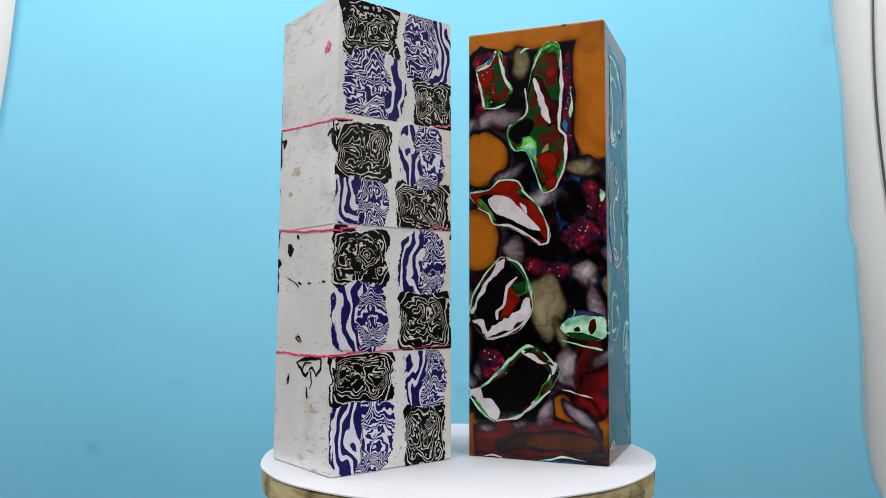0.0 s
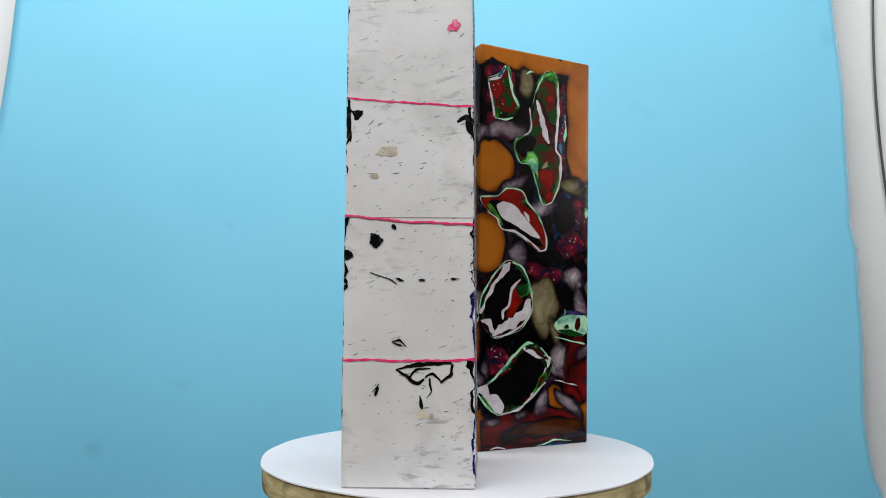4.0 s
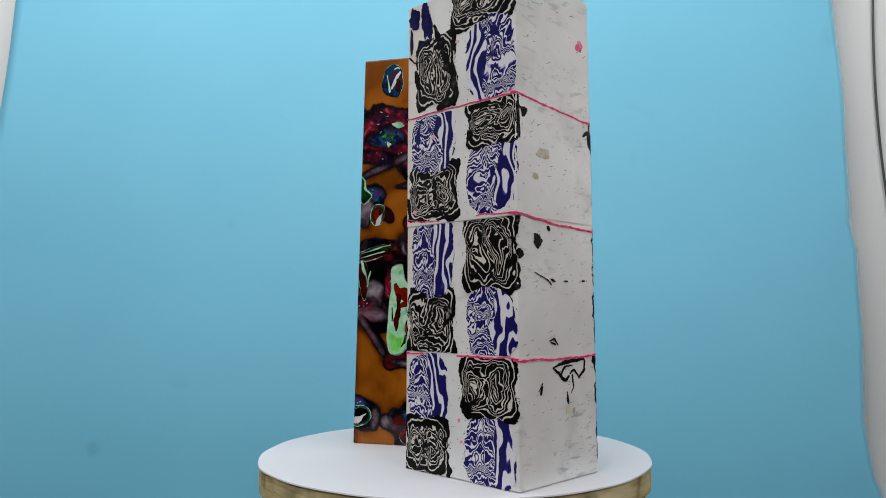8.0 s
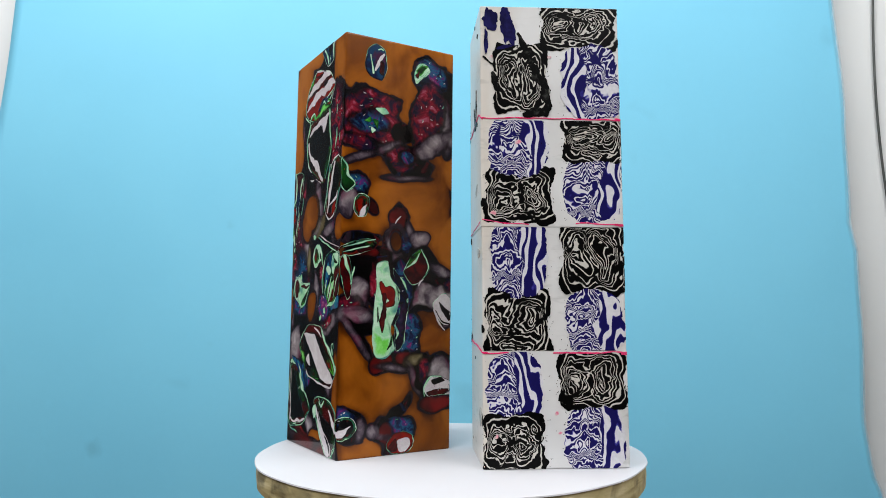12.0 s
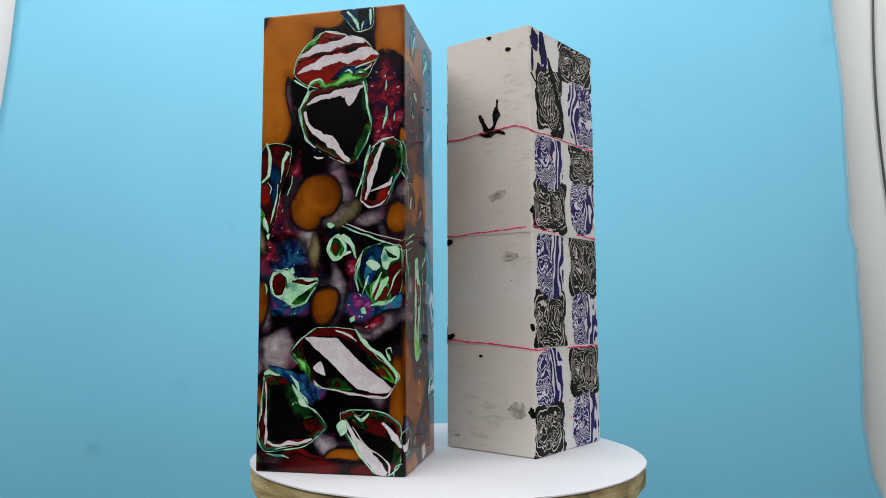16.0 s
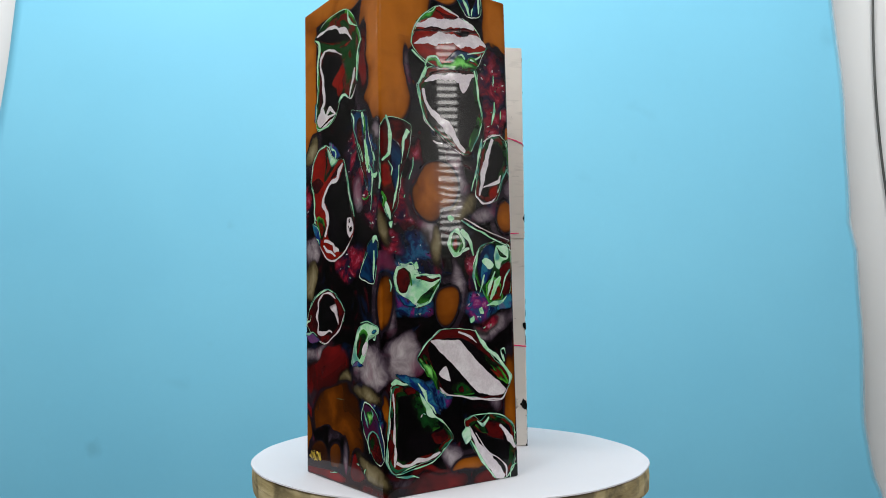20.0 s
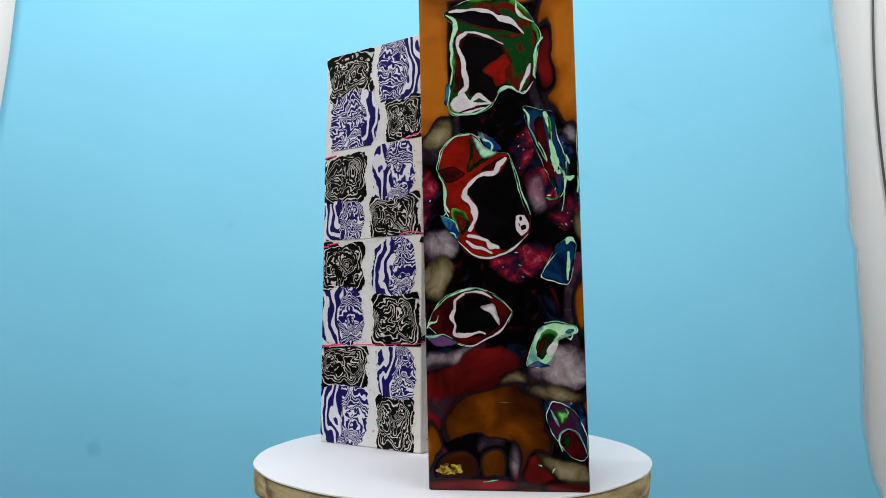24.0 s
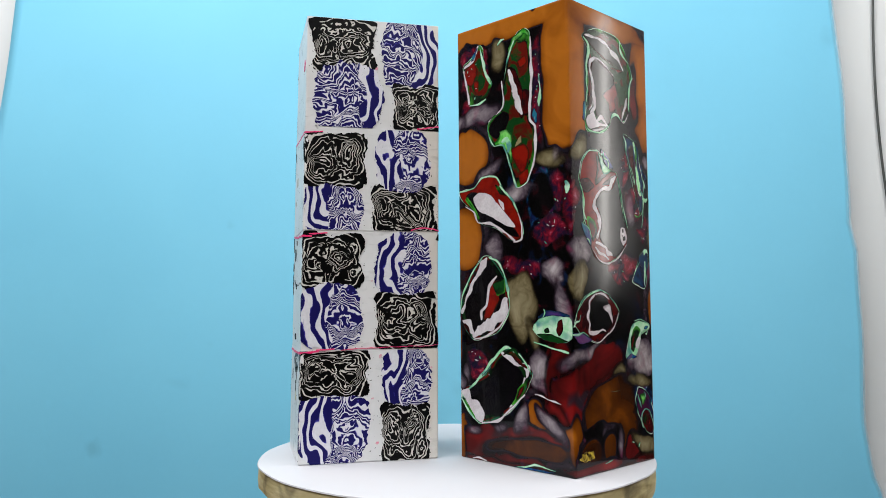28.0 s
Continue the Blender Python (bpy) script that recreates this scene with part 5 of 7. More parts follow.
sliver("lime", [(298.6, 230.4), (302.9, 229.7), (302.6, 224.4)])
sliver("mint", [(297.9, 225.5), (301.3, 223), (298, 220.6)])
c = chip("deepgreen", [(274.5, 201.1), (279.4, 198.4), (282.5, 189.1), (286.8, 183.1), (280.8, 177.9), (275.8, 182.3)])
line(c, "mint", (0.8, 2, 2.4, 1.2, 1.2), [(275.3, 201.5), (280.3, 196.1), (280.9, 189.8), (286.4, 183.9), (280.8, 177.9)])
line(c, "mint", (0.8, 1.2, 0.8), [(280.8, 177.5), (276.7, 180), (274.2, 183.7)])
c = chip("black", [(286.3, 172.8), (290.3, 177.4), (296.6, 175.8), (297.6, 168.7), (294.8, 162.6), (289.4, 161.5), (286, 166.1)])
core(c, "red", [(287.1, 172), (292.4, 175.2), (293, 169.2), (290.2, 164.3)])
line(c, "white", (0.8, 2.9, 3.3, 0.8), [(295.9, 170.2), (293.4, 167.7), (291.9, 163.6), (290.3, 161.6)])
line(None, "white", (0.6, 1.3, 0.6), [(317.8, 158.2), (319.9, 161.2), (322.5, 164.1)])
c = chip("black", [(273, 138.6), (293.1, 146.4), (304.8, 145.3), (301.6, 139.6), (285.2, 134.7), (275.2, 134.1)])
line(c, "mint", (0.8, 2, 1.6, 0.8), [(278.2, 139.9), (289.9, 143.1), (297.3, 145.4), (303.1, 146.4)])
line(c, "mint", (0.8, 1.6, 0.8), [(278.7, 136.9), (289.2, 139.6), (298.6, 141.9)])
core(c, "darkred", [(289.2, 138), (297.4, 141), (301.6, 139.2), (293.4, 136.2)])
c = chip("darkred", [(276.1, 128.7), (278.8, 134.5), (283.2, 133.5), (286, 121.2), (285.1, 109.6), (282.4, 105), (278.4, 117.2)])
line(c, "mint", (3.2, 3.2, 1.6, 0.8), [(279.6, 134.6), (281.7, 128.8), (283.9, 123.1), (285.7, 115.4)])
line(None, "mint", (0.8, 2, 1.2), [(287.5, 127.4), (286, 121.2), (284.9, 115)])
c = chip("mint", [(304, 129.4), (312.4, 131.6), (314.7, 121.8), (321.8, 112), (322, 104), (319.5, 96.1), (316.3, 88.3), (315.7, 78.5), (318.8, 71.4), (311.7, 64.6), (304.2, 66.4), (301.8, 78.8), (302.6, 98.1), (304.3, 113.7)])
line(c, "red", (2.4, 4.1, 9.8, 9, 3.3), [(307.2, 117.7), (309.8, 113), (315, 109.1), (315.1, 104), (310.9, 100.1)])
line(c, "darkred", (4.1, 5.3, 3.7, 1.6), [(309.9, 109.9), (310.9, 100.1), (309.5, 90.3), (309.2, 82.5)])
line(c, "deepgreen", (0.8, 1.6, 0.8), [(305.5, 100.1), (306, 94.2), (305.7, 89.5)])
core(c, "limelight", [(302.0, 84.0), (309.8, 80.0), (315.7, 79), (316, 70), (311.3, 65.8), (304.7, 67.0)])
line(c, "deepgreen", (1.2, 2.4, 0.8), [(313.3, 70.8), (315.7, 74.6), (316.5, 80.1)])
c = chip("blue", [(316.8, 126.6), (324.3, 118), (329.3, 106), (327.9, 90.2), (325.2, 73.6), (320.1, 70.6), (318.9, 86.3), (322.9, 100.1)])
line(c, "mint", (0.8, 2.1, 0.8), [(322.5, 121.1), (325.6, 116.8), (328.3, 111.6)])
core(c, "mint", [(327.6, 104.8), (328.8, 106.4), (330.6, 104.9), (328.9, 103.3)])
line(c, "mint", (1.2, 2.5, 0.8), [(318.9, 88.3), (321.1, 82.3), (319.9, 77.7)])
line(c, "mint", (0.8, 1.2, 0.8), [(326.7, 82.3), (326.8, 77.5), (326, 74.4)])
c = chip("darkred", [(325.4, 126), (331.8, 136.2), (339.7, 141.7), (343.9, 132.5), (345.8, 126.4), (338.7, 118.2), (332.2, 115.7), (327.7, 120)])
line(c, "deepgreen", (1.3, 4.2, 1.7), [(327.5, 129.2), (333.1, 135.4), (338.8, 140.1)])
line(c, "mint", (0.8, 2.5, 1.3), [(326.7, 126.8), (334.5, 132.6), (337.9, 138.4)])
line(c, "mint", (0.9, 1.3, 2.1, 0.9), [(338.8, 141.7), (343.8, 133.3), (345.3, 128.5), (343.1, 123.5)])
line(c, "white", (0.8, 1.7, 0.8), [(337, 114.9), (338.7, 118.2), (341.4, 119.8)])
c = chip("white", [(349.3, 102.1), (352.4, 106.2), (359.2, 110.3), (365.3, 104.2), (365.9, 89.9), (359.5, 87.1), (352.6, 93.2)])
core(c, "black", [(354.3, 104.2), (359.3, 100.1), (365.9, 94.8), (362.7, 90.7), (356.6, 98.1)])
line(c, "black", (0.9, 1.3, 0.9), [(351.6, 98.1), (357.2, 89.9), (364.1, 88.2)])
line(None, "white", (0.9, 1.7, 0.9), [(349.8, 98.9), (355, 88.3), (359.6, 83.4)])
c = chip("white", [(343.2, 42.4), (348.8, 50.8), (357.8, 50.4), (366.5, 45.3), (366.6, 38.8), (355.7, 38.6), (346.8, 37.8)])
core(c, "black", [(348.8, 48.8), (355.5, 50.5), (360.1, 48), (351.1, 45.6)])
core(c, "darkred", [(345.4, 40.7), (355.7, 42.6), (365.7, 41.3), (355.7, 37.4), (346.8, 37.5)])
line(None, "mint", (0.8, 1.3, 1.3, 0.8), [(343.3, 37.6), (343.1, 44.3), (348.3, 51.2), (357.3, 50.9)])
c = chip("black", [(274.7, 25.3), (282.1, 27.8), (288.9, 25.8), (291.1, 19.3), (286.4, 14.1), (278.6, 12.5), (274.5, 17.9)])
line(c, "white", (4.6, 5.3, 3, 0.8), [(275.7, 16.7), (279.6, 17.6), (283.5, 19.5), (287.4, 21.8)])
c = chip("red", [(313.9, 7.1), (319.2, 13.6), (327.6, 15.3), (334.6, 11.7), (333.8, 4), (327.9, 0.3), (317.3, 1.2)])
core(c, "white", [(322.6, 9.5), (330.7, 10.4), (332.5, 5.7), (327.9, 1.4), (323.2, 2.6)])
core(c, "darkred", [(315.6, 5.5), (321.3, 10.7), (322.3, 3), (318.2, 1.9)])
# resin face c
c = chip("red", [(204.4, 250), (208.2, 259.8), (212.7, 266.7), (221.4, 274.4), (228.3, 275.9), (238.8, 272.7), (251.1, 268.5), (257, 261.3), (260.8, 257.3), (259, 254.4), (256.2, 249.7), (252.7, 243.9), (238.8, 241.3), (228.4, 237.7), (218, 239.4), (209.3, 243.6)])
line(c, "white", (1.8, 5, 5.7, 7.1, 8.5, 2.8), [(207.5, 260.1), (216.2, 263.1), (225.6, 265.3), (235.3, 268), (243, 268.7), (251.4, 267.7)])
line(c, "white", (1.1, 4.2, 7.8, 8.5, 7.1, 5.6, 1.4), [(206.1, 249.3), (214.4, 253), (223.1, 255.2), (235.3, 257.5), (245.8, 258.3), (254.5, 259.8), (260.5, 258)])
line(c, "darkred", (1.4, 2.8, 2.1, 2.8, 1.4), [(206.4, 256.9), (217.9, 259.9), (228.4, 261.8), (242.3, 264.8), (253.5, 265.6)])
core(c, "black", [(235.3, 261.8), (239.5, 262.9), (247.9, 265.2), (245.8, 261.5), (240.6, 260.4)])
line(c, "darkred", (1.1, 2.1, 2.8, 1.4), [(221.4, 273.3), (227.6, 271.2), (235.3, 270.5), (238.8, 272)])
line(c, "lime", (1.1, 3.2, 2.8, 1.4), [(207.8, 262.3), (213.4, 266.7), (217.9, 269.6), (222.1, 274)])
line(c, "mint", (0.7, 1.4, 1.1), [(216.1, 269.6), (220, 271.8), (222.8, 275.5)])
core(c, "blue", [(229, 243.4), (234.6, 249.6), (239.5, 252.1), (253.4, 251.1), (255.1, 246.8), (243.7, 246)])
line(c, "mint", (0.7, 1.8, 0.7), [(245.1, 250.4), (252.7, 252.6), (259.4, 255.1)])
line(c, "mint", (0.7, 2.1, 1.4, 0.7), [(245.7, 247.8), (249.9, 247.5), (254.8, 250.4), (256.2, 252.6)])
line(c, "deepgreen", (1.1, 2.8, 1.1), [(243.6, 244.6), (248.5, 248.9), (254.1, 245.4)])
line(c, "lime", (2.1, 3.5, 3.5, 5.6, 7.8, 4.2, 1.4), [(215.2, 242.2), (222.1, 243), (225.6, 240.2), (233.9, 241.7), (240.9, 244.9), (245, 243.9), (252.7, 243.2)])
line(c, "mint", (1.1, 1.8, 1.4, 1.1), [(213.8, 237.9), (215.9, 243), (222.1, 244.4), (225.6, 240.5)])
line(c, "mint", (1.1, 2.8, 1.1), [(238.1, 248.1), (240.9, 248.9), (243.7, 246.7)])
line(c, "mint", (0.7, 1.1, 1.1, 0.7), [(204.1, 249), (205.7, 257.2), (210.9, 265.6), (221.4, 274.7)])
line(c, "white", (0.7, 1.4, 1.1), [(224.8, 275.8), (231.8, 274.1), (239.5, 272.3)])
line(c, "mint", (1.4, 2.1, 1.1), [(204.4, 245.4), (208.2, 242.6), (214.5, 239)])
c = chip("black", [(207.6, 225.1), (212.8, 231.2), (216.2, 237.2), (228.4, 239.5), (242.2, 241), (252, 242.1), (253.3, 229.6), (256, 215.4), (255.3, 208.4), (250.7, 199.5), (246.2, 190), (240.4, 188.6), (231.8, 193.5), (221.5, 199), (212.9, 205.3), (210.5, 213.4)])
line(c, "white", (1.1, 3.5, 7, 9.1, 7, 2.8), [(213.1, 228.3), (220.7, 231.9), (229.1, 234.5), (237, 236), (243.6, 236), (250.6, 238.6)])
core(c, "white", [(238.8, 233.1), (246.4, 233.9), (244.3, 228.5), (241.5, 226), (239.4, 228.8)])
line(c, "darkred", (0.7, 2.1, 2.1, 1.1), [(216.6, 233), (226.6, 236.6), (238.8, 238.8), (250.6, 239.6)])
line(c, "white", (1.4, 2.1, 3.2, 5.3, 6, 6.3, 4.2, 1.8), [(212.1, 224.4), (213.5, 217.3), (217.3, 211.7), (223.5, 206.8), (229.1, 203.3), (233.9, 199.1), (237.3, 194.2), (241.8, 190.4)])
core(c, "deepgreen", [(252.9, 213.3), (255.6, 208), (251.8, 200.6), (247.6, 191.4), (244.5, 192.8), (247.7, 204.8)])
line(c, "mint", (1.4, 2.1, 1.4, 1.8, 0.7), [(208.7, 226.5), (209.4, 218.7), (210.8, 211.7), (214.6, 204.6), (223.2, 197.6)])
line(c, "white", (0.5, 1, 0.7, 0.5), [(213.9, 204.6), (221.5, 198.7), (230.1, 193.5), (238.7, 189.3)])
line(c, "mint", (1.4, 2.5, 2.1, 1.4), [(250.6, 241.4), (252.6, 231.4), (253.3, 224.3), (255.6, 213.7)])
line(c, "mint", (0.7, 1.4, 0.7), [(255.3, 210.1), (252.5, 202), (246.2, 191.1)])
line(c, "mint", (1.8, 2.5, 1.4), [(208.3, 225.8), (211.8, 231.9), (214.5, 237.9)])
line(c, "darkred", (0.7, 2.1, 0.7), [(218.7, 200.4), (226.7, 196.3), (233.9, 191.7)])
c = chip("black", [(249.2, 168.1), (252.4, 183.8), (255.9, 196), (261.1, 202.8), (269.1, 204.2), (275.2, 199.3), (275.4, 187.4), (271.2, 176.9), (265.9, 164.3), (255.7, 161.2), (250.6, 163.6)])
line(c, "white", (2.1, 3.1, 3.5, 3.1, 1.4), [(263.5, 201.4), (260.3, 193.6), (257.5, 184.5), (255.4, 176.1), (251.9, 165.7)])
line(c, "mint", (1, 2.8, 1.4, 2.8, 1), [(255.2, 200.6), (253.1, 192.5), (251, 183.8), (248.9, 176.8), (245.8, 167.7)])
line(c, "white", (0.7, 1.4, 1, 1), [(249.2, 165.7), (254.6, 161.2), (262.5, 163.3), (267.4, 170.6)])
line(c, "mint", (1, 1.7, 1), [(266.7, 168.2), (270.2, 176.2), (275.1, 183.9)])
core(c, "red", [(259.8, 170.6), (266.7, 173.4), (265.3, 165.7), (259.8, 164)])
line(c, "white", (1, 1.4, 2.8, 0.7), [(255, 170.9), (261.2, 173), (267.4, 175.1), (269.5, 179.6)])
line(c, "white", (0.7, 1, 0.7), [(255.9, 198.5), (262.8, 202.8), (270.4, 204.6)])
c = chip("darkred", [(181.8, 194), (185.5, 203.1), (194, 204.5), (203, 201.1), (201.3, 187.1), (196.3, 173.1), (193.1, 155.9), (187.7, 148.3), (182.9, 158.6)])
line(c, "mint", (1.7, 3.5, 2.1, 3.1, 1.4), [(186.5, 205.2), (189, 196.8), (189, 189.8), (188.1, 184.2), (183.3, 179.3)])
line(c, "mint", (4.2, 2.8, 2.4, 1), [(200.9, 198.9), (197.9, 193.3), (197.2, 186.3), (195.9, 178.7)])
core(c, "blue", [(190.7, 192.2), (196.9, 186.3), (195, 173.1), (191.7, 162.1), (188.8, 176.6)])
core(c, "red", [(182.3, 176.5), (187.4, 178.6), (189.6, 167.9), (184.2, 164.1)])
line(c, "mint", (1, 1.7, 1.7, 0.7), [(194.6, 178.3), (193.6, 167.9), (192, 161), (190, 153.1)])
line(c, "mint", (1.7, 3.4, 4.1, 1.4), [(183.5, 160), (186.3, 155.2), (187.7, 151), (188.4, 147.3)])
line(c, "deepgreen", (1, 2.7, 1), [(182.8, 162.7), (184.9, 158.6), (183.6, 154.1)])
line(c, "mint", (0.7, 2.1, 0.7), [(187.4, 180), (190.2, 175.9), (189.2, 171.4)])
line(None, "mint", (0.7, 1, 1, 0.7), [(204.1, 183.6), (203.8, 178.4), (201.8, 173.1), (201.1, 170.4)])
sliver("mint", [(187.1, 145.6), (189.8, 146.6), (188.8, 142.2)])
c = chip("blue", [(235.4, 288), (245.9, 289.5), (256.4, 288.9), (257.1, 278.3), (252.9, 274.6), (245.8, 273.9), (240.6, 280)])
line(c, "mint", (1.8, 3.9, 3.6, 1.4), [(239.6, 288), (243.4, 283.7), (245.9, 279.3), (247.9, 274.6)])
line(c, "mint", (1.8, 2.5, 1.1), [(255, 288.2), (255.4, 282.3), (255, 277.2)])
line(c, "mint", (0.7, 2.2, 0.7), [(251.5, 284.5), (250.1, 279.4), (249.3, 274.6)])
core(c, "black", [(246.6, 288.1), (252.9, 288.1), (252.2, 283.7), (249.4, 278.6), (247.3, 283)])
c = chip("deepgreen", [(246, 125.2), (252.1, 135.4), (262.3, 138.8), (274.6, 137.2), (275.1, 121.8), (275, 111.6), (270.5, 103.2), (260.3, 99.8), (255.3, 104.9), (252, 109.9), (248, 115)])
core(c, "blue", [(248.4, 124.2), (254.5, 135.4), (262.9, 136.7), (260.1, 120.4), (252, 111.3)])
core(c, "teal", [(251.2, 120), (255.0, 131.0), (258.5, 129.7), (256.1, 115.4), (252.6, 112.3)])
core(c, "green", [(256.0, 104.0), (255.5, 113.0), (262.0, 117.5), (268.5, 112.0), (268.0, 104.5), (261.5, 101.5)])
core(c, "darkred", [(266.5, 122.8), (275.2, 127.0), (275.2, 109.0), (268.2, 107.0)])
core(c, "mint", [(262.0, 131.0), (265.0, 136.8), (272.8, 136.6), (274.0, 129.5), (268.5, 127.0), (266.0, 122.0), (263.2, 124.5)])
core(c, "mint", [(252.5, 127.0), (256.5, 129.0), (262.0, 124.8), (258.5, 122.0), (255.0, 124.0)])
line(c, "deepgreen", (0.8, 2.0, 0.8), [(264.5, 135.5), (267.5, 131.5), (272.5, 129.8)])
line(c, "mint", (1, 2.8, 2.2, 1), [(250.2, 133.4), (247.8, 125.2), (246.3, 117.7), (247.9, 109.3)])
line(c, "mint", (1, 2.4, 1.2), [(254.4, 119.0), (252.6, 114.1), (250.2, 107.6)])
line(c, "mint", (1, 3.0, 2.4, 1), [(262.6, 121.3), (260.2, 116.2), (257.8, 111.1), (256.2, 106)])
line(c, "limelight", (1, 3.6, 3.0, 1), [(266.6, 118.3), (264.2, 114.2), (260.8, 109.1), (258.2, 104)])
line(c, "mint", (1, 1.8, 1.2, 0.6), [(274.6, 122.5), (270.5, 117.0), (268.2, 111.0), (266.0, 106.0)])
line(c, "mint", (1.2, 3.4, 2.0, 1), [(255.3, 100.5), (261.7, 102.0), (267.9, 103.4), (271.5, 106.5)])
sliver("teal", [(267.1, 104.2), (274.9, 108.2), (274.8, 99.5), (262.7, 98.5)])
c = chip("mint", [(227.4, 135.4), (229.7, 141.9), (235.2, 145), (238.9, 140.5), (240.2, 135.4), (236.8, 129.9), (231.4, 128.9)])
core(c, "deepgreen", [(229.4, 135.4), (232.1, 142.6), (236.2, 140.9), (237.2, 135.1), (233.1, 131)])
core(c, "red", [(230.8, 135.4), (233.1, 139.8), (234.8, 136.1), (232.8, 132)])
line(c, "lime", (0.7, 2, 1), [(235.8, 140.5), (237.5, 135.4), (235.8, 131.3)])
line(c, "mint", (2.7, 2.7, 1.4), [(237.9, 131.3), (241.3, 133.4), (243.3, 134)])
line(None, "mint", (2.7, 4.1, 3.4, 1.4), [(237.2, 144.6), (240.6, 140.9), (244, 136.1), (246.3, 129.6)])
line(None, "mint", (0.7, 1.7, 2.1, 1.4, 0.7), [(237.2, 150.1), (245.4, 146.4), (253.9, 143.3), (264, 139.5), (275.2, 136.1)])
line(None, "white", (0.5, 1, 0.7, 0.7), [(239.3, 151.5), (252.2, 146.4), (262.4, 143.3), (274.9, 140.2)])
line(None, "darkred", (1, 2.1, 1), [(248.8, 146.4), (260.7, 142.6), (274.2, 138.2)])
sliver("mint", [(227.7, 151.8), (230.4, 152.5), (232.5, 150.8), (230.4, 148.7), (228, 149.4)])
c = chip("mint", [(190.1, 115), (192.4, 121.8), (203.1, 122.8), (208.2, 117), (220.3, 118.4), (222, 116), (218.3, 108.3), (211.6, 101.5), (204.9, 99.5), (198.2, 102.9), (191.5, 108.9)])
core(c, "darkred", [(191.8, 113.3), (193, 120.1), (197.7, 121.4), (200.8, 115), (198.5, 108.6), (194.2, 107.9)])
core(c, "deepgreen", [(208.9, 106.6), (217.6, 112.3), (221.7, 115.3), (217, 106.6), (210.3, 101.9), (204.9, 102.5)])
line(c, "darkred", (1, 3, 2.7, 0.7), [(204.5, 116.4), (209.9, 115.7), (215.6, 115.3), (221.7, 116.4)])
line(c, "deepgreen", (1, 1.7, 1), [(196.1, 121.1), (200.4, 118.4), (201.5, 111.6)])
line(c, "mint", (0.7, 1.3, 1), [(203.5, 117.7), (211.6, 118), (221.3, 117.4)])
line(c, "mint", (1.3, 1.7, 1), [(204.9, 100.2), (213, 102.9), (220.3, 112.6)])
sliver("teal", [(192.2, 106.9), (199.9, 103.9), (204.6, 100.2), (196.9, 100.9)])
line(None, "mint", (1, 2.7, 2, 0.7), [(194, 123.8), (197.4, 122.8), (201.4, 124.5), (203.4, 122.4)])
sliver("mint", [(203.1, 123.5), (205.5, 125.2), (206.8, 121.1), (204.1, 120.4)])
line(None, "mint", (1, 2, 0.7), [(187, 115), (188.1, 111.6), (187.8, 108.3)])
c = chip("darkred", [(204.4, 71.5), (208.4, 78.2), (215, 83.1), (221.7, 87.5), (238.4, 87.4), (246.8, 85.4), (252.5, 78.8), (261.8, 68.1), (271.8, 61.5), (273.7, 57.5), (270, 51.6), (264.9, 46.3), (256.6, 45.7), (245, 48.4), (235, 49.4), (225.1, 51.1), (220.1, 53), (215.1, 60), (208.4, 66.6)])
core(c, "black", [(213.7, 80.8), (235.1, 82.4), (252.5, 73.1), (267.4, 59.8), (269, 51.6), (251.7, 48), (235, 49.7), (225.1, 51.7), (217.1, 61.6), (212.4, 73.2)])
core(c, "white", [(213.7, 81.2), (221.7, 81.8), (233.8, 81.5), (238.4, 77.5), (245.8, 70.1), (254.4, 62.8), (269, 51.6), (264.3, 48.3), (250, 49.7), (243.4, 53.6), (236.7, 60.2), (225.1, 70.8)])
core(c, "white", [(219.1, 63.3), (224.1, 66.9), (227.4, 58.6), (222.1, 60.3)])
core(c, "white", [(219.1, 56), (223.1, 52.4), (227.7, 50.1), (221.8, 51.1)])
line(c, "green", (1.7, 5.3, 5.3, 3.3, 1.3), [(208.4, 74.2), (211.1, 68.2), (214.4, 63.6), (217.1, 59), (219.1, 54.4)])
line(c, "lime", (1.3, 3, 3.3, 2.7, 1), [(205.8, 72.2), (209.1, 68.2), (212.1, 66.2), (214.8, 61), (217.8, 54.4)])
core(c, "green", [(227.1, 54.3), (235.1, 57.6), (244, 51.7), (235.1, 50)])
line(c, "lime", (0.7, 2.3, 0.7), [(229.1, 51.4), (236.7, 50.4), (244.4, 50.7)])
core(c, "darkred", [(232.4, 54.3), (235.7, 55.6), (237, 52.3), (233.7, 51.7)])
line(c, "white", (0.7, 1.7, 1.7, 0.7), [(233.1, 85.8), (239.1, 84.1), (243.1, 82.1), (247.1, 79.1)])
line(c, "green", (1, 5.3, 5.3, 1.3), [(252.4, 72.1), (259.1, 65.5), (264.4, 60.8), (270.4, 54.9)])
line(c, "red", (0.7, 2.7, 1), [(256.7, 64.1), (261.1, 60.8), (263.7, 58.2)])
line(c, "mint", (1, 2.7, 4, 4, 2, 3, 1), [(245.8, 86.8), (249.8, 80.8), (256.5, 74.1), (262.5, 70.8), (267.8, 64.8), (272.4, 58.8), (270.7, 54.2)])
line(c, "white", (0.5, 1, 0.7, 0.5), [(270, 51.6), (265.6, 46.3), (256.6, 45.7), (248.3, 47.4)])
line(c, "mint", (0.7, 1.3, 0.7), [(204.8, 72.9), (211.7, 80.8), (221.4, 87.5)])
line(c, "white", (0.7, 1.3, 1.3, 1.3, 0.7), [(223.8, 51.1), (235, 49.7), (243.3, 48), (251.6, 46.7), (264.3, 46.3)])
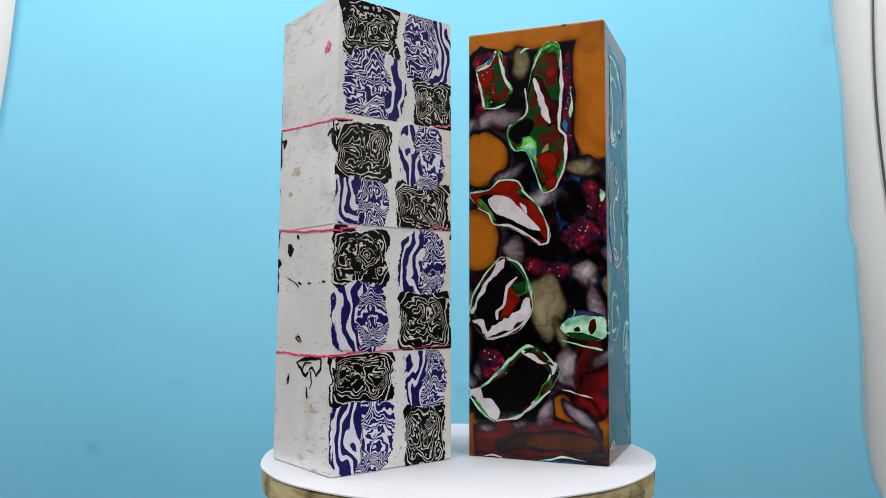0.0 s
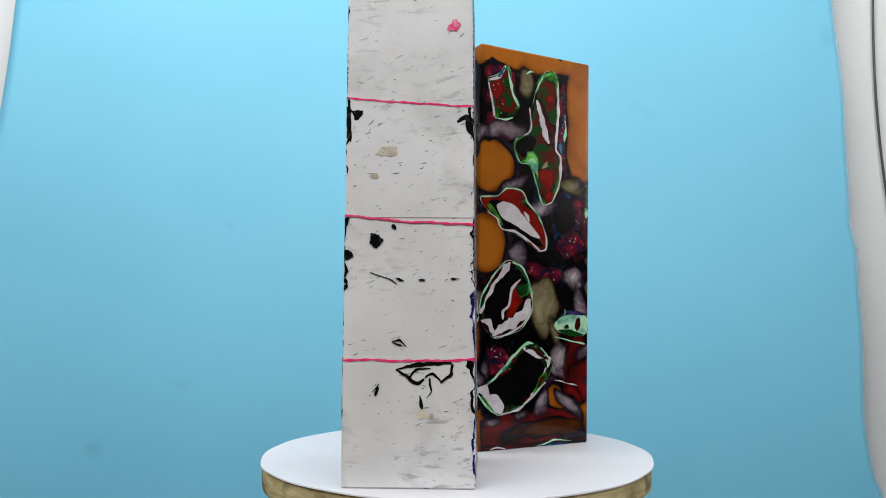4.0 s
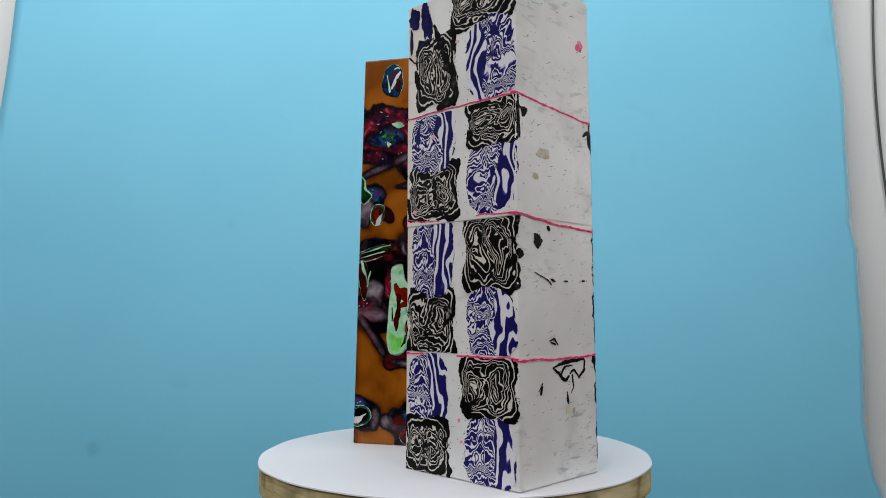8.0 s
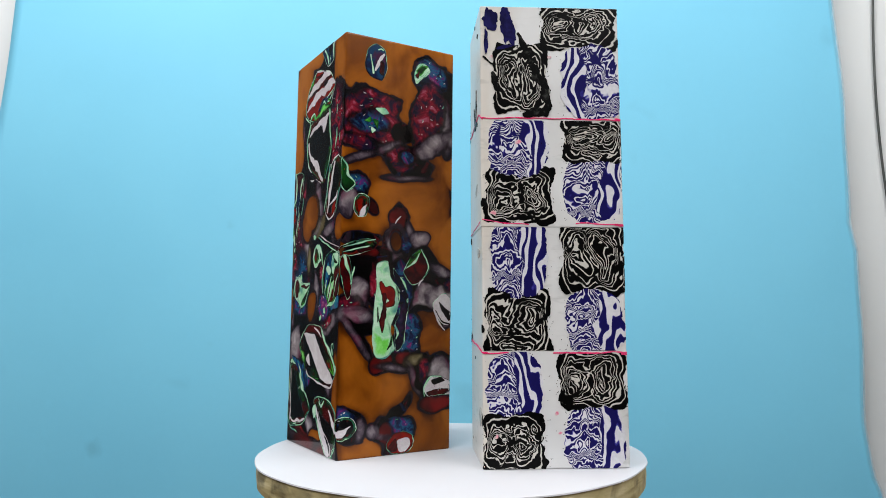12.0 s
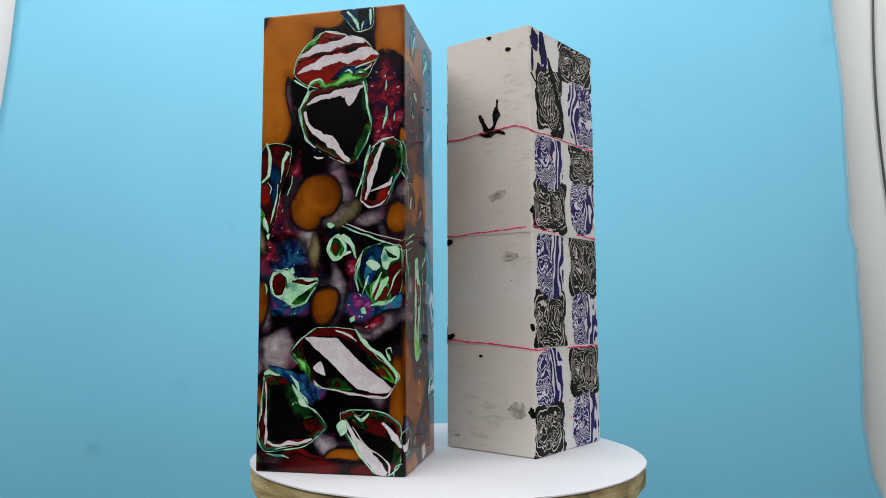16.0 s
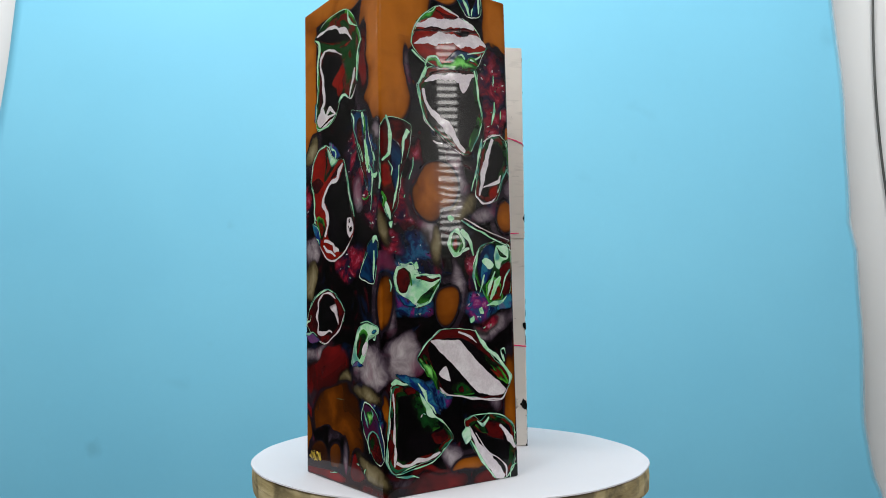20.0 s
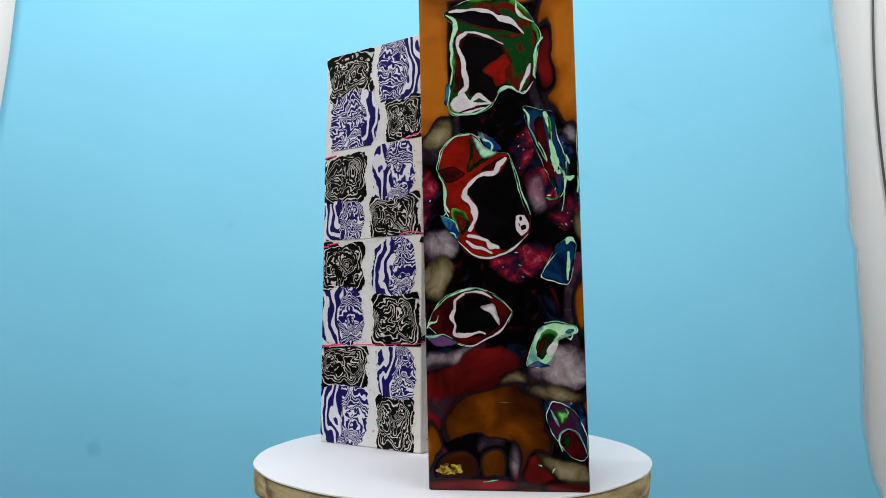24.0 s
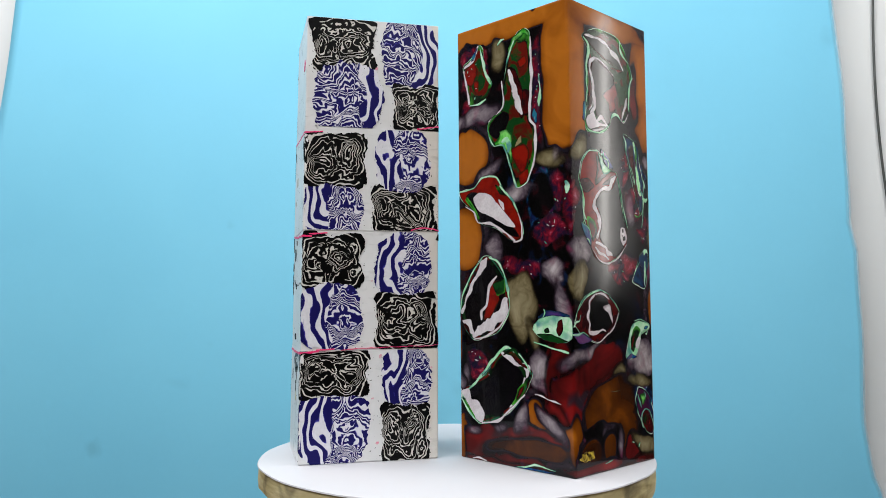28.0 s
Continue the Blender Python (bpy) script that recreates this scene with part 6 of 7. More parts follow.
c = chip("black", [(187, 56.4), (191.9, 59), (203.5, 58.4), (207.5, 58.3), (208.9, 50.1), (213.9, 41.9), (221.8, 36.7), (228.4, 27.2), (221.8, 22.1), (216.9, 17.6), (202.1, 15.4), (189.1, 11.9), (184.8, 17.7), (185.6, 32.3)])
core(c, "deepgreen", [(198.6, 55.1), (205.2, 51.8), (212.5, 40.3), (219.2, 33.8), (208.6, 32.8), (202, 43.6)])
core(c, "darkred", [(212.6, 30.5), (221.8, 32.8), (224.5, 27.6), (217.2, 25)])
core(c, "darkred", [(195.2, 56.4), (201.9, 57.7), (203.5, 53.8), (197.9, 52.5)])
line(c, "white", (1, 1, 1.3, 2, 1), [(188.3, 54.5), (189.1, 43.7), (188.9, 33.9), (189.3, 24.2), (189, 16.1)])
line(c, "white", (2.6, 1.3, 1.3, 2.9, 2.3, 1), [(189.7, 18), (193.9, 16.1), (198.9, 16), (203.8, 18), (210.3, 17.9), (219.2, 20.5)])
line(c, "mint", (1, 1, 1.6, 2, 1, 1, 1, 0.7), [(187.6, 57.1), (185.8, 42), (184.9, 30.7), (184.1, 19.3), (189.1, 12.2), (202.2, 13.8), (214.6, 16.3), (227.8, 26.6)])
line(c, "mint", (2, 5.3, 2, 2.6, 4.6, 3.3, 5.3, 2, 0.7), [(187.3, 59.1), (190.2, 60.4), (195.9, 58.7), (201.8, 59.7), (205.8, 57.7), (207.9, 50.5), (212.2, 42.6), (216.8, 39.6), (221.8, 36)])
line(c, "lime", (0.7, 1.7, 0.7), [(190.2, 63.7), (193.5, 62.3), (197.9, 60.3)])
line(None, "mint", (1, 2.6, 1, 2, 0.7), [(204.5, 59), (208.5, 53.7), (210.5, 48.5), (214.5, 44.5), (216.5, 41.3)])
sliver("teal", [(190.2, 64.3), (198.5, 63.3), (207.8, 60.3), (214.5, 52.4), (219.8, 41.3), (214.5, 43.2), (209.2, 51.8), (204.5, 59), (195.2, 60.3)])
line(None, "mint", (0.6, 1.3, 1.9, 0.6), [(189.1, 11.3), (195.6, 9.9), (200.5, 9.9), (204.5, 8.6)])
line(c, "darkred", (1, 3.3, 1), [(186.2, 33.9), (186.9, 27.4), (185.7, 19.3)])
c = chip("black", [(236.7, 36), (243.3, 38.2), (248.3, 34.9), (254.9, 38.8), (266.5, 35.9), (274.1, 29.9), (274.6, 15.7), (273.2, 6), (267.2, 0.9), (259.6, 0.9), (251.4, 8.7), (243.2, 18.4), (238.3, 26.9)])
core(c, "darkred", [(242.3, 32.7), (254.9, 34.6), (264.8, 31.3), (266.4, 22.2), (256.5, 24.8), (248.2, 28.1)])
core(c, "deepgreen", [(244.3, 33.3), (251.6, 31.3), (254.2, 26.8), (248.2, 28.8)])
line(c, "white", (1.3, 3.3, 4.6, 6.6, 7.9, 3.9), [(239.7, 32.7), (242.9, 26.2), (248.9, 17.7), (254.8, 11.2), (260.6, 5.4), (265.2, 0.9)])
line(c, "white", (2, 4.3, 4.6, 2.6), [(262.8, 31.3), (266.8, 26.7), (270.7, 22.2), (274.6, 17)])
line(c, "white", (0.5, 1, 0.7, 1.3, 0.7), [(244.3, 28.5), (253.1, 17.1), (260, 13.1), (266.6, 7.3), (267.2, 0.9)])
line(c, "mint", (0.7, 1, 1, 1, 0.7), [(237.7, 36), (243.6, 38.2), (256.9, 38.2), (266.5, 35.9), (274.1, 29.9)])
line(c, "mint", (1, 3.9, 1), [(245.6, 35.3), (249.9, 32.7), (254.9, 36.6)])
line(c, "mint", (1, 1.6, 2, 1), [(239, 27.5), (244.2, 19.7), (249.5, 11.9), (258.6, 1.2)])
sliver("mint", [(234.4, 28.2), (237.7, 32.7), (240.3, 31.4), (241, 25.5), (237, 23)])
line(None, "mint", (1, 1.6, 0.7), [(269.8, 0.2), (271.2, 6), (275.5, 7.9)])
line(None, "mint", (1.1, 1.8, 1.1), [(265.6, 241.2), (265.5, 236.9), (264.8, 234.7)])
line(None, "mint", (0.7, 2.5, 1.8, 0.7), [(266.1, 224.7), (265.7, 219), (264.3, 214.8), (263.2, 209.8)])
line(None, "mint", (0.7, 1.4, 0.7), [(270.9, 219.8), (270.6, 216.9), (270.5, 214.1)])
line(None, "white", (0.7, 1.4, 0.7), [(218.1, 194.8), (221.5, 193.4), (224.9, 193.8)])
sliver("mint", [(249.2, 98.8), (251.9, 99.8), (253.3, 95.8), (249.9, 96.1)])
sliver("mint", [(242.5, 93.1), (245.2, 94.8), (245.8, 92.1), (243.2, 90.5)])
line(None, "mint", (0.7, 1.7, 1, 1.7, 0.7), [(269.2, 72.1), (267.9, 75.4), (265.2, 74.1), (267.8, 68.1), (267.2, 72.1)])
# resin face d
c = chip("green", [(109, 269.3), (123.7, 276.8), (146.3, 276.7), (157.2, 267.8), (162.8, 253.8), (161.2, 241.4), (158.9, 228.4), (152.9, 221.4), (144.8, 225.5), (140.3, 223), (134.9, 214.4), (126.9, 210.3), (112.4, 210), (110.4, 219.8), (112.7, 236.2), (113.4, 249.3), (114.9, 260.9)])
core(c, "black", [(111.6, 269.6), (126.8, 271.8), (139.6, 268.3), (148.1, 262.8), (154.6, 255.4), (143.2, 258), (129.8, 260.7), (118.6, 264.7)])
line(c, "white", (1, 2.3, 2.3, 2.6, 4.3, 3, 2, 1), [(111.9, 270.2), (118.7, 270.7), (126.8, 271.1), (135.1, 269.2), (141.1, 265.7), (146.5, 263.5), (150.3, 260.1), (154.3, 255.4)])
line(c, "red", (0.7, 1.3, 1), [(115.7, 266.5), (129.8, 260.4), (142.5, 257)])
line(c, "red", (1, 2.6, 2.3, 1), [(139.9, 255.1), (145.6, 254.6), (150.1, 254.8), (154, 255.7)])
line(c, "darkred", (1, 3.9, 4.9, 2), [(116.5, 246.6), (116.6, 237.7), (116.8, 229.5), (114, 223)])
core(c, "black", [(121.3, 256.7), (132.8, 254.7), (141.1, 250.8), (143.1, 244.5), (133, 236.9), (137.3, 229), (141.6, 225), (135, 216), (127.1, 221.1), (122.3, 220.9), (121.3, 229.4), (119.6, 240.9), (117.2, 247.9)])
core(c, "red", [(129.7, 235.1), (138.2, 241.7), (144.1, 245.2), (147.1, 239.2), (143.8, 234.7), (144.6, 228.5), (138.4, 225.4), (134.8, 231)])
line(c, "white", (1.3, 3.3, 2, 3.3, 2.9, 3.3, 3.9, 1.6), [(122, 258.3), (118, 255.1), (116.9, 249.9), (118.1, 244.2), (119.6, 238.6), (121, 232), (119.9, 225.5), (116.5, 220.3)])
line(c, "white", (1, 1.3, 1.6, 1, 0.7), [(120, 257.7), (128.1, 257.1), (134.1, 254.7), (137.9, 252.6), (142.6, 249.8)])
core(c, "white", [(111.6, 217.2), (119.2, 222.9), (122.3, 218.9), (126.1, 216.9), (134.4, 216), (130.4, 213.2), (120.5, 210.5), (113.5, 212.3)])
line(c, "white", (1.3, 3.9, 2.6, 1), [(122.9, 216.9), (127.4, 220.1), (130.6, 218.7), (135.6, 215.3)])
line(c, "darkred", (0.6, 1.9, 1), [(116.3, 210.9), (127, 214.2), (134, 215.1)])
line(c, "white", (0.6, 2.9, 2.6, 0.6), [(157.3, 238.3), (155.5, 232.4), (153.1, 227), (150.7, 221.8)])
line(c, "darkred", (0.6, 1.9, 1), [(157.8, 235), (157.6, 228.5), (154.2, 222.7)])
line(c, "mint", (1, 3, 3.3, 2, 2.3, 1.6, 2, 1.3), [(109.9, 268.7), (114.7, 265.2), (115.6, 259.8), (112.8, 252), (113.3, 246), (112.5, 240.1), (113.4, 235.5), (111.9, 227)])
line(c, "mint", (1.3, 2.6, 3.3, 1.6, 0.7), [(150.4, 275.3), (150.6, 270), (153, 266.6), (156.1, 263.9), (160.5, 261.7)])
line(c, "mint", (0.6, 1, 1, 0.6), [(160.5, 261.1), (162.9, 257.1), (163.7, 253.1), (161.3, 247.3)])
line(c, "mint", (1, 3.9, 2.9, 0.6), [(138.3, 221.8), (142.6, 224.9), (146.1, 224.9), (150.4, 221.5)])
line(c, "mint", (1.6, 1.6, 2.3, 1.3, 1.9, 0.6), [(165, 253.1), (161.4, 248.6), (159.9, 242.1), (159.7, 236.6), (159, 231.7), (160.1, 229.1)])
line(c, "mint", (0.6, 1.3, 1.9, 1.3, 0.6), [(110.3, 212.6), (115.7, 210.2), (125.3, 210.4), (131.1, 212.8), (137.6, 217.9)])
line(c, "white", (0.5, 0.8, 0.5), [(148.5, 222.8), (153.6, 220.8), (158.8, 227.8)])
line(c, "mint", (0.6, 1.6, 1, 0.6), [(111.2, 227.7), (111.5, 223.7), (110.7, 219.2), (110, 215.3)])
sliver("teal", [(109.6, 227.7), (111.9, 226.3), (110.7, 216.6), (108.1, 217.3)])
c = chip("red", [(103.1, 178.4), (105.5, 189.3), (112.1, 197), (120.2, 199.4), (126.5, 196.7), (130.2, 190.8), (137.4, 187.8), (143.4, 186.7), (145.4, 180.3), (148.2, 169.1), (151, 157.9), (154.9, 149.9), (153.7, 141.4), (147.2, 135.1), (137.4, 129.5), (126.3, 127.7), (116.9, 132.5), (113.3, 140.5), (111, 147.2), (107.3, 155.2), (106.3, 164.8), (106.5, 172.9)])
core(c, "green", [(121.7, 196.8), (127.3, 189.6), (133.5, 185.6), (127.7, 180.6), (119.9, 176.8), (122.1, 187.8)])
core(c, "darkred", [(103.7, 177.7), (111.7, 180.2), (118.7, 176.2), (113.5, 171.8), (107.7, 171.2)])
core(c, "green", [(111.2, 155.8), (118.1, 154.4), (121.1, 146.7), (116.5, 141.1), (111.6, 148.1)])
line(c, "darkred", (1, 3.2, 2.6, 1), [(127.6, 177.4), (134.7, 180.5), (140.4, 183.6), (143.7, 185.5)])
core(c, "black", [(144.6, 184.2), (147.3, 170.7), (151, 157.9), (154.5, 148.3), (149.8, 138.2), (140.9, 132.3), (132.8, 135.2), (126.6, 140.3), (123.6, 143.9), (125.7, 153.4), (122.7, 161.4), (119.7, 165.3), (125.6, 173.5), (137.7, 175.9)])
line(c, "white", (1.3, 3.8, 3.2, 2.9, 2.5, 2.2, 3.2, 2.9, 3.8, 2.9, 1.9), [(142.4, 184.8), (138.8, 181), (135.8, 176.3), (129.4, 175.4), (124.3, 172.9), (120.4, 168.5), (118.3, 163.1), (121.4, 159.5), (123.9, 155.6), (123.7, 149.3), (120.4, 142.9)])
line(c, "white", (1.9, 2.9, 2.2, 3.8, 1.9), [(119, 140.4), (126, 139.7), (130.3, 137.8), (132.1, 134), (137.1, 133.3)])
line(c, "white", (1, 1.9, 1.9, 1.3), [(118.3, 137.9), (122.7, 134.7), (127.7, 133.4), (133.3, 130.8)])
core(c, "white", [(146.7, 150.3), (148.4, 151.9), (151.5, 151.5), (153.8, 146.4), (153.1, 142.6), (149.3, 140.1), (146.8, 143.3)])
core(c, "black", [(148.3, 150.3), (149.6, 150.9), (150.1, 149), (148.6, 148.4)])
core(c, "black", [(149.4, 145.8), (151.9, 146.4), (152.2, 143.9), (150, 143.3)])
core(c, "black", [(147.9, 147.1), (148.8, 146.5), (148.2, 145.2)])
core(c, "mint", [(123.6, 197.1), (127.4, 194.1), (130.1, 189.5), (138.7, 188.1), (133.5, 185.3), (129.4, 184.4), (126.6, 188.3)])
line(c, "mint", (0.6, 1, 1.6, 1.3), [(103.4, 177.7), (106.8, 190), (113.4, 197), (122.4, 198.7)])
line(c, "mint", (1, 1.6, 1.9, 2.6, 1.3), [(104, 175.8), (106.7, 170.6), (107.5, 164.8), (106.8, 158.4), (109.8, 153.9)])
line(c, "mint", (0.5, 1, 0.8, 1.6, 0.6), [(144.9, 184.1), (148.4, 173.2), (150, 165.8), (152.3, 159.4), (154.9, 151.5)])
line(c, "white", (0.5, 1, 1, 1, 0.6), [(113.9, 137.9), (122.6, 129.9), (132.6, 128), (143.7, 132.3), (153.4, 141.1)])
sliver("teal", [(126.9, 200), (133.8, 196.6), (140, 189.4), (134.2, 188.5), (129.9, 192.8)])
line(None, "mint", (0.6, 2.6, 1.3, 3.2, 1), [(128.8, 199.3), (130, 195.4), (133.1, 194), (135, 191.4), (133.6, 187.6)])
line(None, "mint", (1, 1.9, 1), [(128.8, 197.3), (127.5, 196.7), (126.8, 197.4)])
sliver("teal", [(104.4, 152.7), (111, 150.7), (114.7, 144.9), (113.9, 137.9), (107.7, 145)])
line(None, "mint", (0.6, 1.3, 1.3, 0.6), [(104.4, 152.3), (109.1, 150.7), (112.9, 148.1), (114.7, 143)])
line(None, "mint", (0.6, 1.9, 1), [(109.6, 143), (112.1, 141.7), (113.3, 139.2)])
line(None, "mint", (0.6, 1.9, 0.6), [(106.7, 157.8), (107.9, 153.9), (106, 152)])
c = chip("darkred", [(96.4, 91.9), (102, 102.9), (110, 108.5), (122.7, 111.6), (133.6, 107.8), (143, 98.1), (137.8, 88.5), (128.2, 82.6), (118.8, 78.8), (109.4, 81.6), (102.5, 85), (98.2, 88.1)])
core(c, "black", [(112.4, 102.9), (121.1, 108.5), (130.4, 105.3), (136.1, 96.6), (134.3, 88.8), (125.2, 84.4), (114.2, 85.6), (110.3, 93.5)])
line(c, "white", (1.3, 2.2, 1.6, 2.5, 1.6, 2.2, 2.8, 2.2, 1.3), [(117, 108.5), (111.8, 104.4), (111.4, 99.7), (109.4, 95.6), (111.5, 90.6), (111.1, 85.6), (117.7, 85), (124.6, 86.9), (128.3, 85.7)])
line(c, "white", (0.6, 1.3, 1.6, 0.6), [(116.4, 108.5), (122.7, 109.1), (127.7, 108.2), (132.6, 105.6)])
core(c, "white", [(125.6, 101), (129.4, 102.2), (132.5, 102.8), (134.9, 98.1), (136.3, 90.3), (133.8, 93.1), (131.5, 97.5), (127.4, 98.8)])
line(c, "mint", (0.6, 1.3, 1.9, 1.3, 0.9), [(99.7, 98.8), (106.8, 105.7), (114.8, 109.5), (122.7, 111.3), (129.6, 109.4)])
line(c, "mint", (0.6, 1.3, 0.6), [(132.7, 107.5), (138.8, 103.1), (143.3, 97.8)])
line(c, "white", (0.6, 0.9, 1.2, 0.9, 0.6), [(143, 97.5), (137.1, 87.9), (128.2, 82.6), (120.3, 79.1), (110.3, 81.3)])
line(c, "mint", (0.9, 1.9, 1.3, 0.6), [(95.4, 88.7), (97.6, 91.9), (100.8, 92.5), (102.2, 96.3)])
line(None, "mint", (1.3, 2.2, 1.3, 0.6), [(94.3, 84.4), (100, 84.4), (104.5, 85.6), (110.1, 83.1)])
sliver("teal", [(94.3, 85), (103.2, 85), (113.2, 80.7), (101.5, 78.8)])
c = chip("mint", [(150.5, 68.4), (154.3, 82), (158.3, 88.8), (165.8, 91.9), (177.4, 89.8), (177.9, 85.8), (169.2, 84.5), (167.2, 78), (160.7, 68.5)])
core(c, "deepgreen", [(155.4, 77.1), (158.5, 85.1), (163.2, 88.5), (167.7, 85.7), (165.4, 81.4), (161.5, 74.6), (158.3, 71.5)])
core(c, "darkred", [(156, 74.9), (158.7, 82.6), (161.2, 83.3), (159.1, 76.5), (157.1, 72.8)])
core(c, "white", [(161.6, 76.5), (165.4, 81.7), (167.8, 79.6), (163.3, 73.1)])
line(None, "mint", (0.6, 0.9, 0.6), [(160.2, 91.6), (167.3, 92.5), (175.6, 90.4)])
sliver("teal", [(150.8, 67.2), (156.5, 70.6), (163.1, 67.9)])
line(None, "teal", (0.9, 2.2, 0.9), [(171.8, 86.4), (174.2, 87), (176.7, 87.6)])
line(None, "mint", (0.6, 1.8, 0.9), [(172.9, 83.3), (174.7, 82.7), (176, 85.1)])
c = chip("blue", [(160.1, 41.2), (163.7, 48.6), (171, 46.8), (177, 41.4), (181.2, 32.4), (182.6, 21.8), (178.5, 17), (172.5, 19.3), (166.7, 26.1), (162.3, 33.1)])
line(c, "mint", (0.9, 2.8, 2.4, 0.6), [(162.4, 44.6), (164.1, 41.6), (165.3, 38.6), (167, 34.9)])
core(c, "lime", [(165.4, 42.8), (170.3, 44.1), (172, 40.4), (168.3, 36.8)])
line(c, "mint", (0.6, 1.5, 0.6), [(170.4, 45.3), (172.1, 42.9), (170.8, 40.4)])
core(c, "darkred", [(167.7, 30.1), (173, 33.2), (179.2, 26.3), (180.8, 20.3), (174.9, 16.9), (169.6, 21.6)])
core(c, "deepgreen", [(168.3, 27.7), (171.1, 31.3), (173.5, 28.3), (171.5, 23.2)])
line(c, "mint", (0.9, 1.2, 1.8, 1.2, 1.2, 0.6), [(168.4, 21.6), (166.7, 27), (167.5, 31.3), (171.8, 33.8), (177.2, 31.4), (181.7, 20.3)])
c = chip("blue", [(152.7, 213), (163.4, 211.2), (169.3, 209.4), (171, 195.9), (175.6, 183), (175.2, 170.3), (171.2, 161.4), (163.9, 176.8), (158.9, 189.7), (155.1, 199.4)])
core(c, "darkred", [(158.5, 205.0), (163.0, 207.0), (165.0, 193.0), (167.5, 180.0), (170.5, 166.0), (163.5, 178.0), (160.0, 190.0)])
line(c, "mint", (1.9, 2.6, 1.6, 1.9, 1.3, 0.6), [(152.7, 212), (155.4, 208.1), (155.5, 202), (158.5, 196.1), (159.9, 190.9), (164.6, 181.9)])
line(c, "mint", (2.9, 3.2, 2.6, 3.5, 3.2, 2.6, 1.3), [(164.3, 210.2), (165.7, 205), (167.4, 198.5), (167.2, 192.7), (168.9, 186.9), (169.9, 181.2), (174.1, 174.7)])
line(c, "limelight", (1, 4.4, 4.0, 1.4), [(166.7, 193.8), (168.3, 187), (169.5, 180.3), (172.0, 174.4)])
line(c, "mint", (1, 1.9, 1), [(160.3, 192.9), (162.7, 189), (165, 181.9)])
line(c, "mint", (0.9, 1.9, 0.9), [(175.4, 185.6), (176.8, 181.7), (177.7, 179.8)])
line(c, "deepgreen", (1, 2.5, 1), [(166.4, 207.2), (166.8, 200.5), (167.2, 194)])
line(None, "mint", (1.3, 2.2, 1.6, 0.9, 0.6), [(173.5, 176.7), (174.6, 170.9), (174.1, 165.5), (173.6, 160.1), (172.1, 153.2)])
line(None, "mint", (1.6, 3.1, 1.3), [(173.4, 172.8), (177.1, 171.5), (179.7, 173.4)])
line(None, "lime", (0.6, 1.3, 1.3, 0.6), [(163.7, 161.5), (166.1, 160.2), (169.3, 160.8), (171.9, 164)])
line(None, "mint", (0.9, 1.9, 0.9), [(181.5, 173.3), (182, 168.6), (181.2, 163.8)])
c = chip("blue", [(161.1, 120.6), (168.7, 134), (173.5, 137.4), (179.3, 135.5), (178, 124.6), (174.5, 113), (166.5, 114.3), (159.8, 116.8)])
line(c, "mint", (1.2, 3.7, 2.5, 0.9), [(174, 134.9), (175.3, 137.4), (177.5, 138), (179, 135.5)])
line(c, "mint", (1.6, 2.8, 2.5, 1.2), [(175.1, 131.1), (175.2, 125.5), (174.4, 120.5), (174.3, 114.9)])
line(c, "mint", (0.5, 1.2, 1.2, 0.6), [(168.9, 130.6), (166, 127.4), (163.1, 123.7), (160.8, 120.3)])
streak("gold", 105.0, 10.5, 12.0, 4.2, 4.0, 2, .4)
streak("gold", 110.2, 11.6, 6.0, 5.6, -20.0, 2, .7)
streak("gold", 103.4, 12.6, 4.6, 3.6, 30.0, 2, .6)
# painted reflection: a thin olive line across the lower amber
streak("olive", 137.5, 48, 10.0, 0.6, 0.5, 2, .2)
line(None, "mint", (0.6, 0.9, 0.6), [(124.6, 4.9), (129.9, 5.6), (133, 6)])
line(None, "mint", (0.6, 1.2, 0.6), [(154.7, 14.5), (156.2, 14.2), (157.1, 13.6)])
line(None, "mint", (0.6, 1.5, 0.6), [(162.5, 10.1), (163.2, 11.9), (164.4, 13.1)])



def specks():
    """Small bright splinters scattered through the darker resin."""
    rng = random.Random(8)
    made = 0
    while made < 200:
        s, z = rng.uniform(0, RESIN_BLOCK.around), rng.uniform(6, 284)
        row, col = int(np.argmin(np.abs(GRID_Z - z))), int(np.argmin(np.abs(GRID_S - s)))
        if FIELD["red"][row, col] + FIELD["blue"][row, col] < 0.6:
            continue
        tint = rng.choice(("mint", "mint", "white", "white", "blue", "red"))
        streak(tint, s, z, rng.uniform(0.5, 2.6), rng.uniform(0.3, 0.9), rng.uniform(0, 180), 2, 0.4)
        made += 1


specks()

# ---- the clay block ----
CLAY_THING = tagged(new("clay_block"), "tall white clay block with black and blue marbled squares", "clay block")
JOINTS = (0.0, 72.6, 151.2, 220.4, 295.5)
TIERS = []
CRUMBS = [[], [], [], []]
for low, high, shift in zip(JOINTS, JOINTS[1:], (0.0, -0.25, 0.10, -0.15)):
    foot = 1.0 if low == 0.0 else 0.12
    levels = [(low, shift - foot), (low + foot, shift), ((low + high) / 2, shift), (high - 0.12, shift), (high, shift - 0.12)]
    verts_, faces_ = CLAY_BLOCK.shell(260, levels)
    TIERS.append(raw_part("tier", verts_.tolist(), faces_, CLAY, CLAY_THING, "white clay tier with marbled squares"))


def tier_of(z):
    return max(i for i in range(4) if JOINTS[i] <= max(z, 0.1))


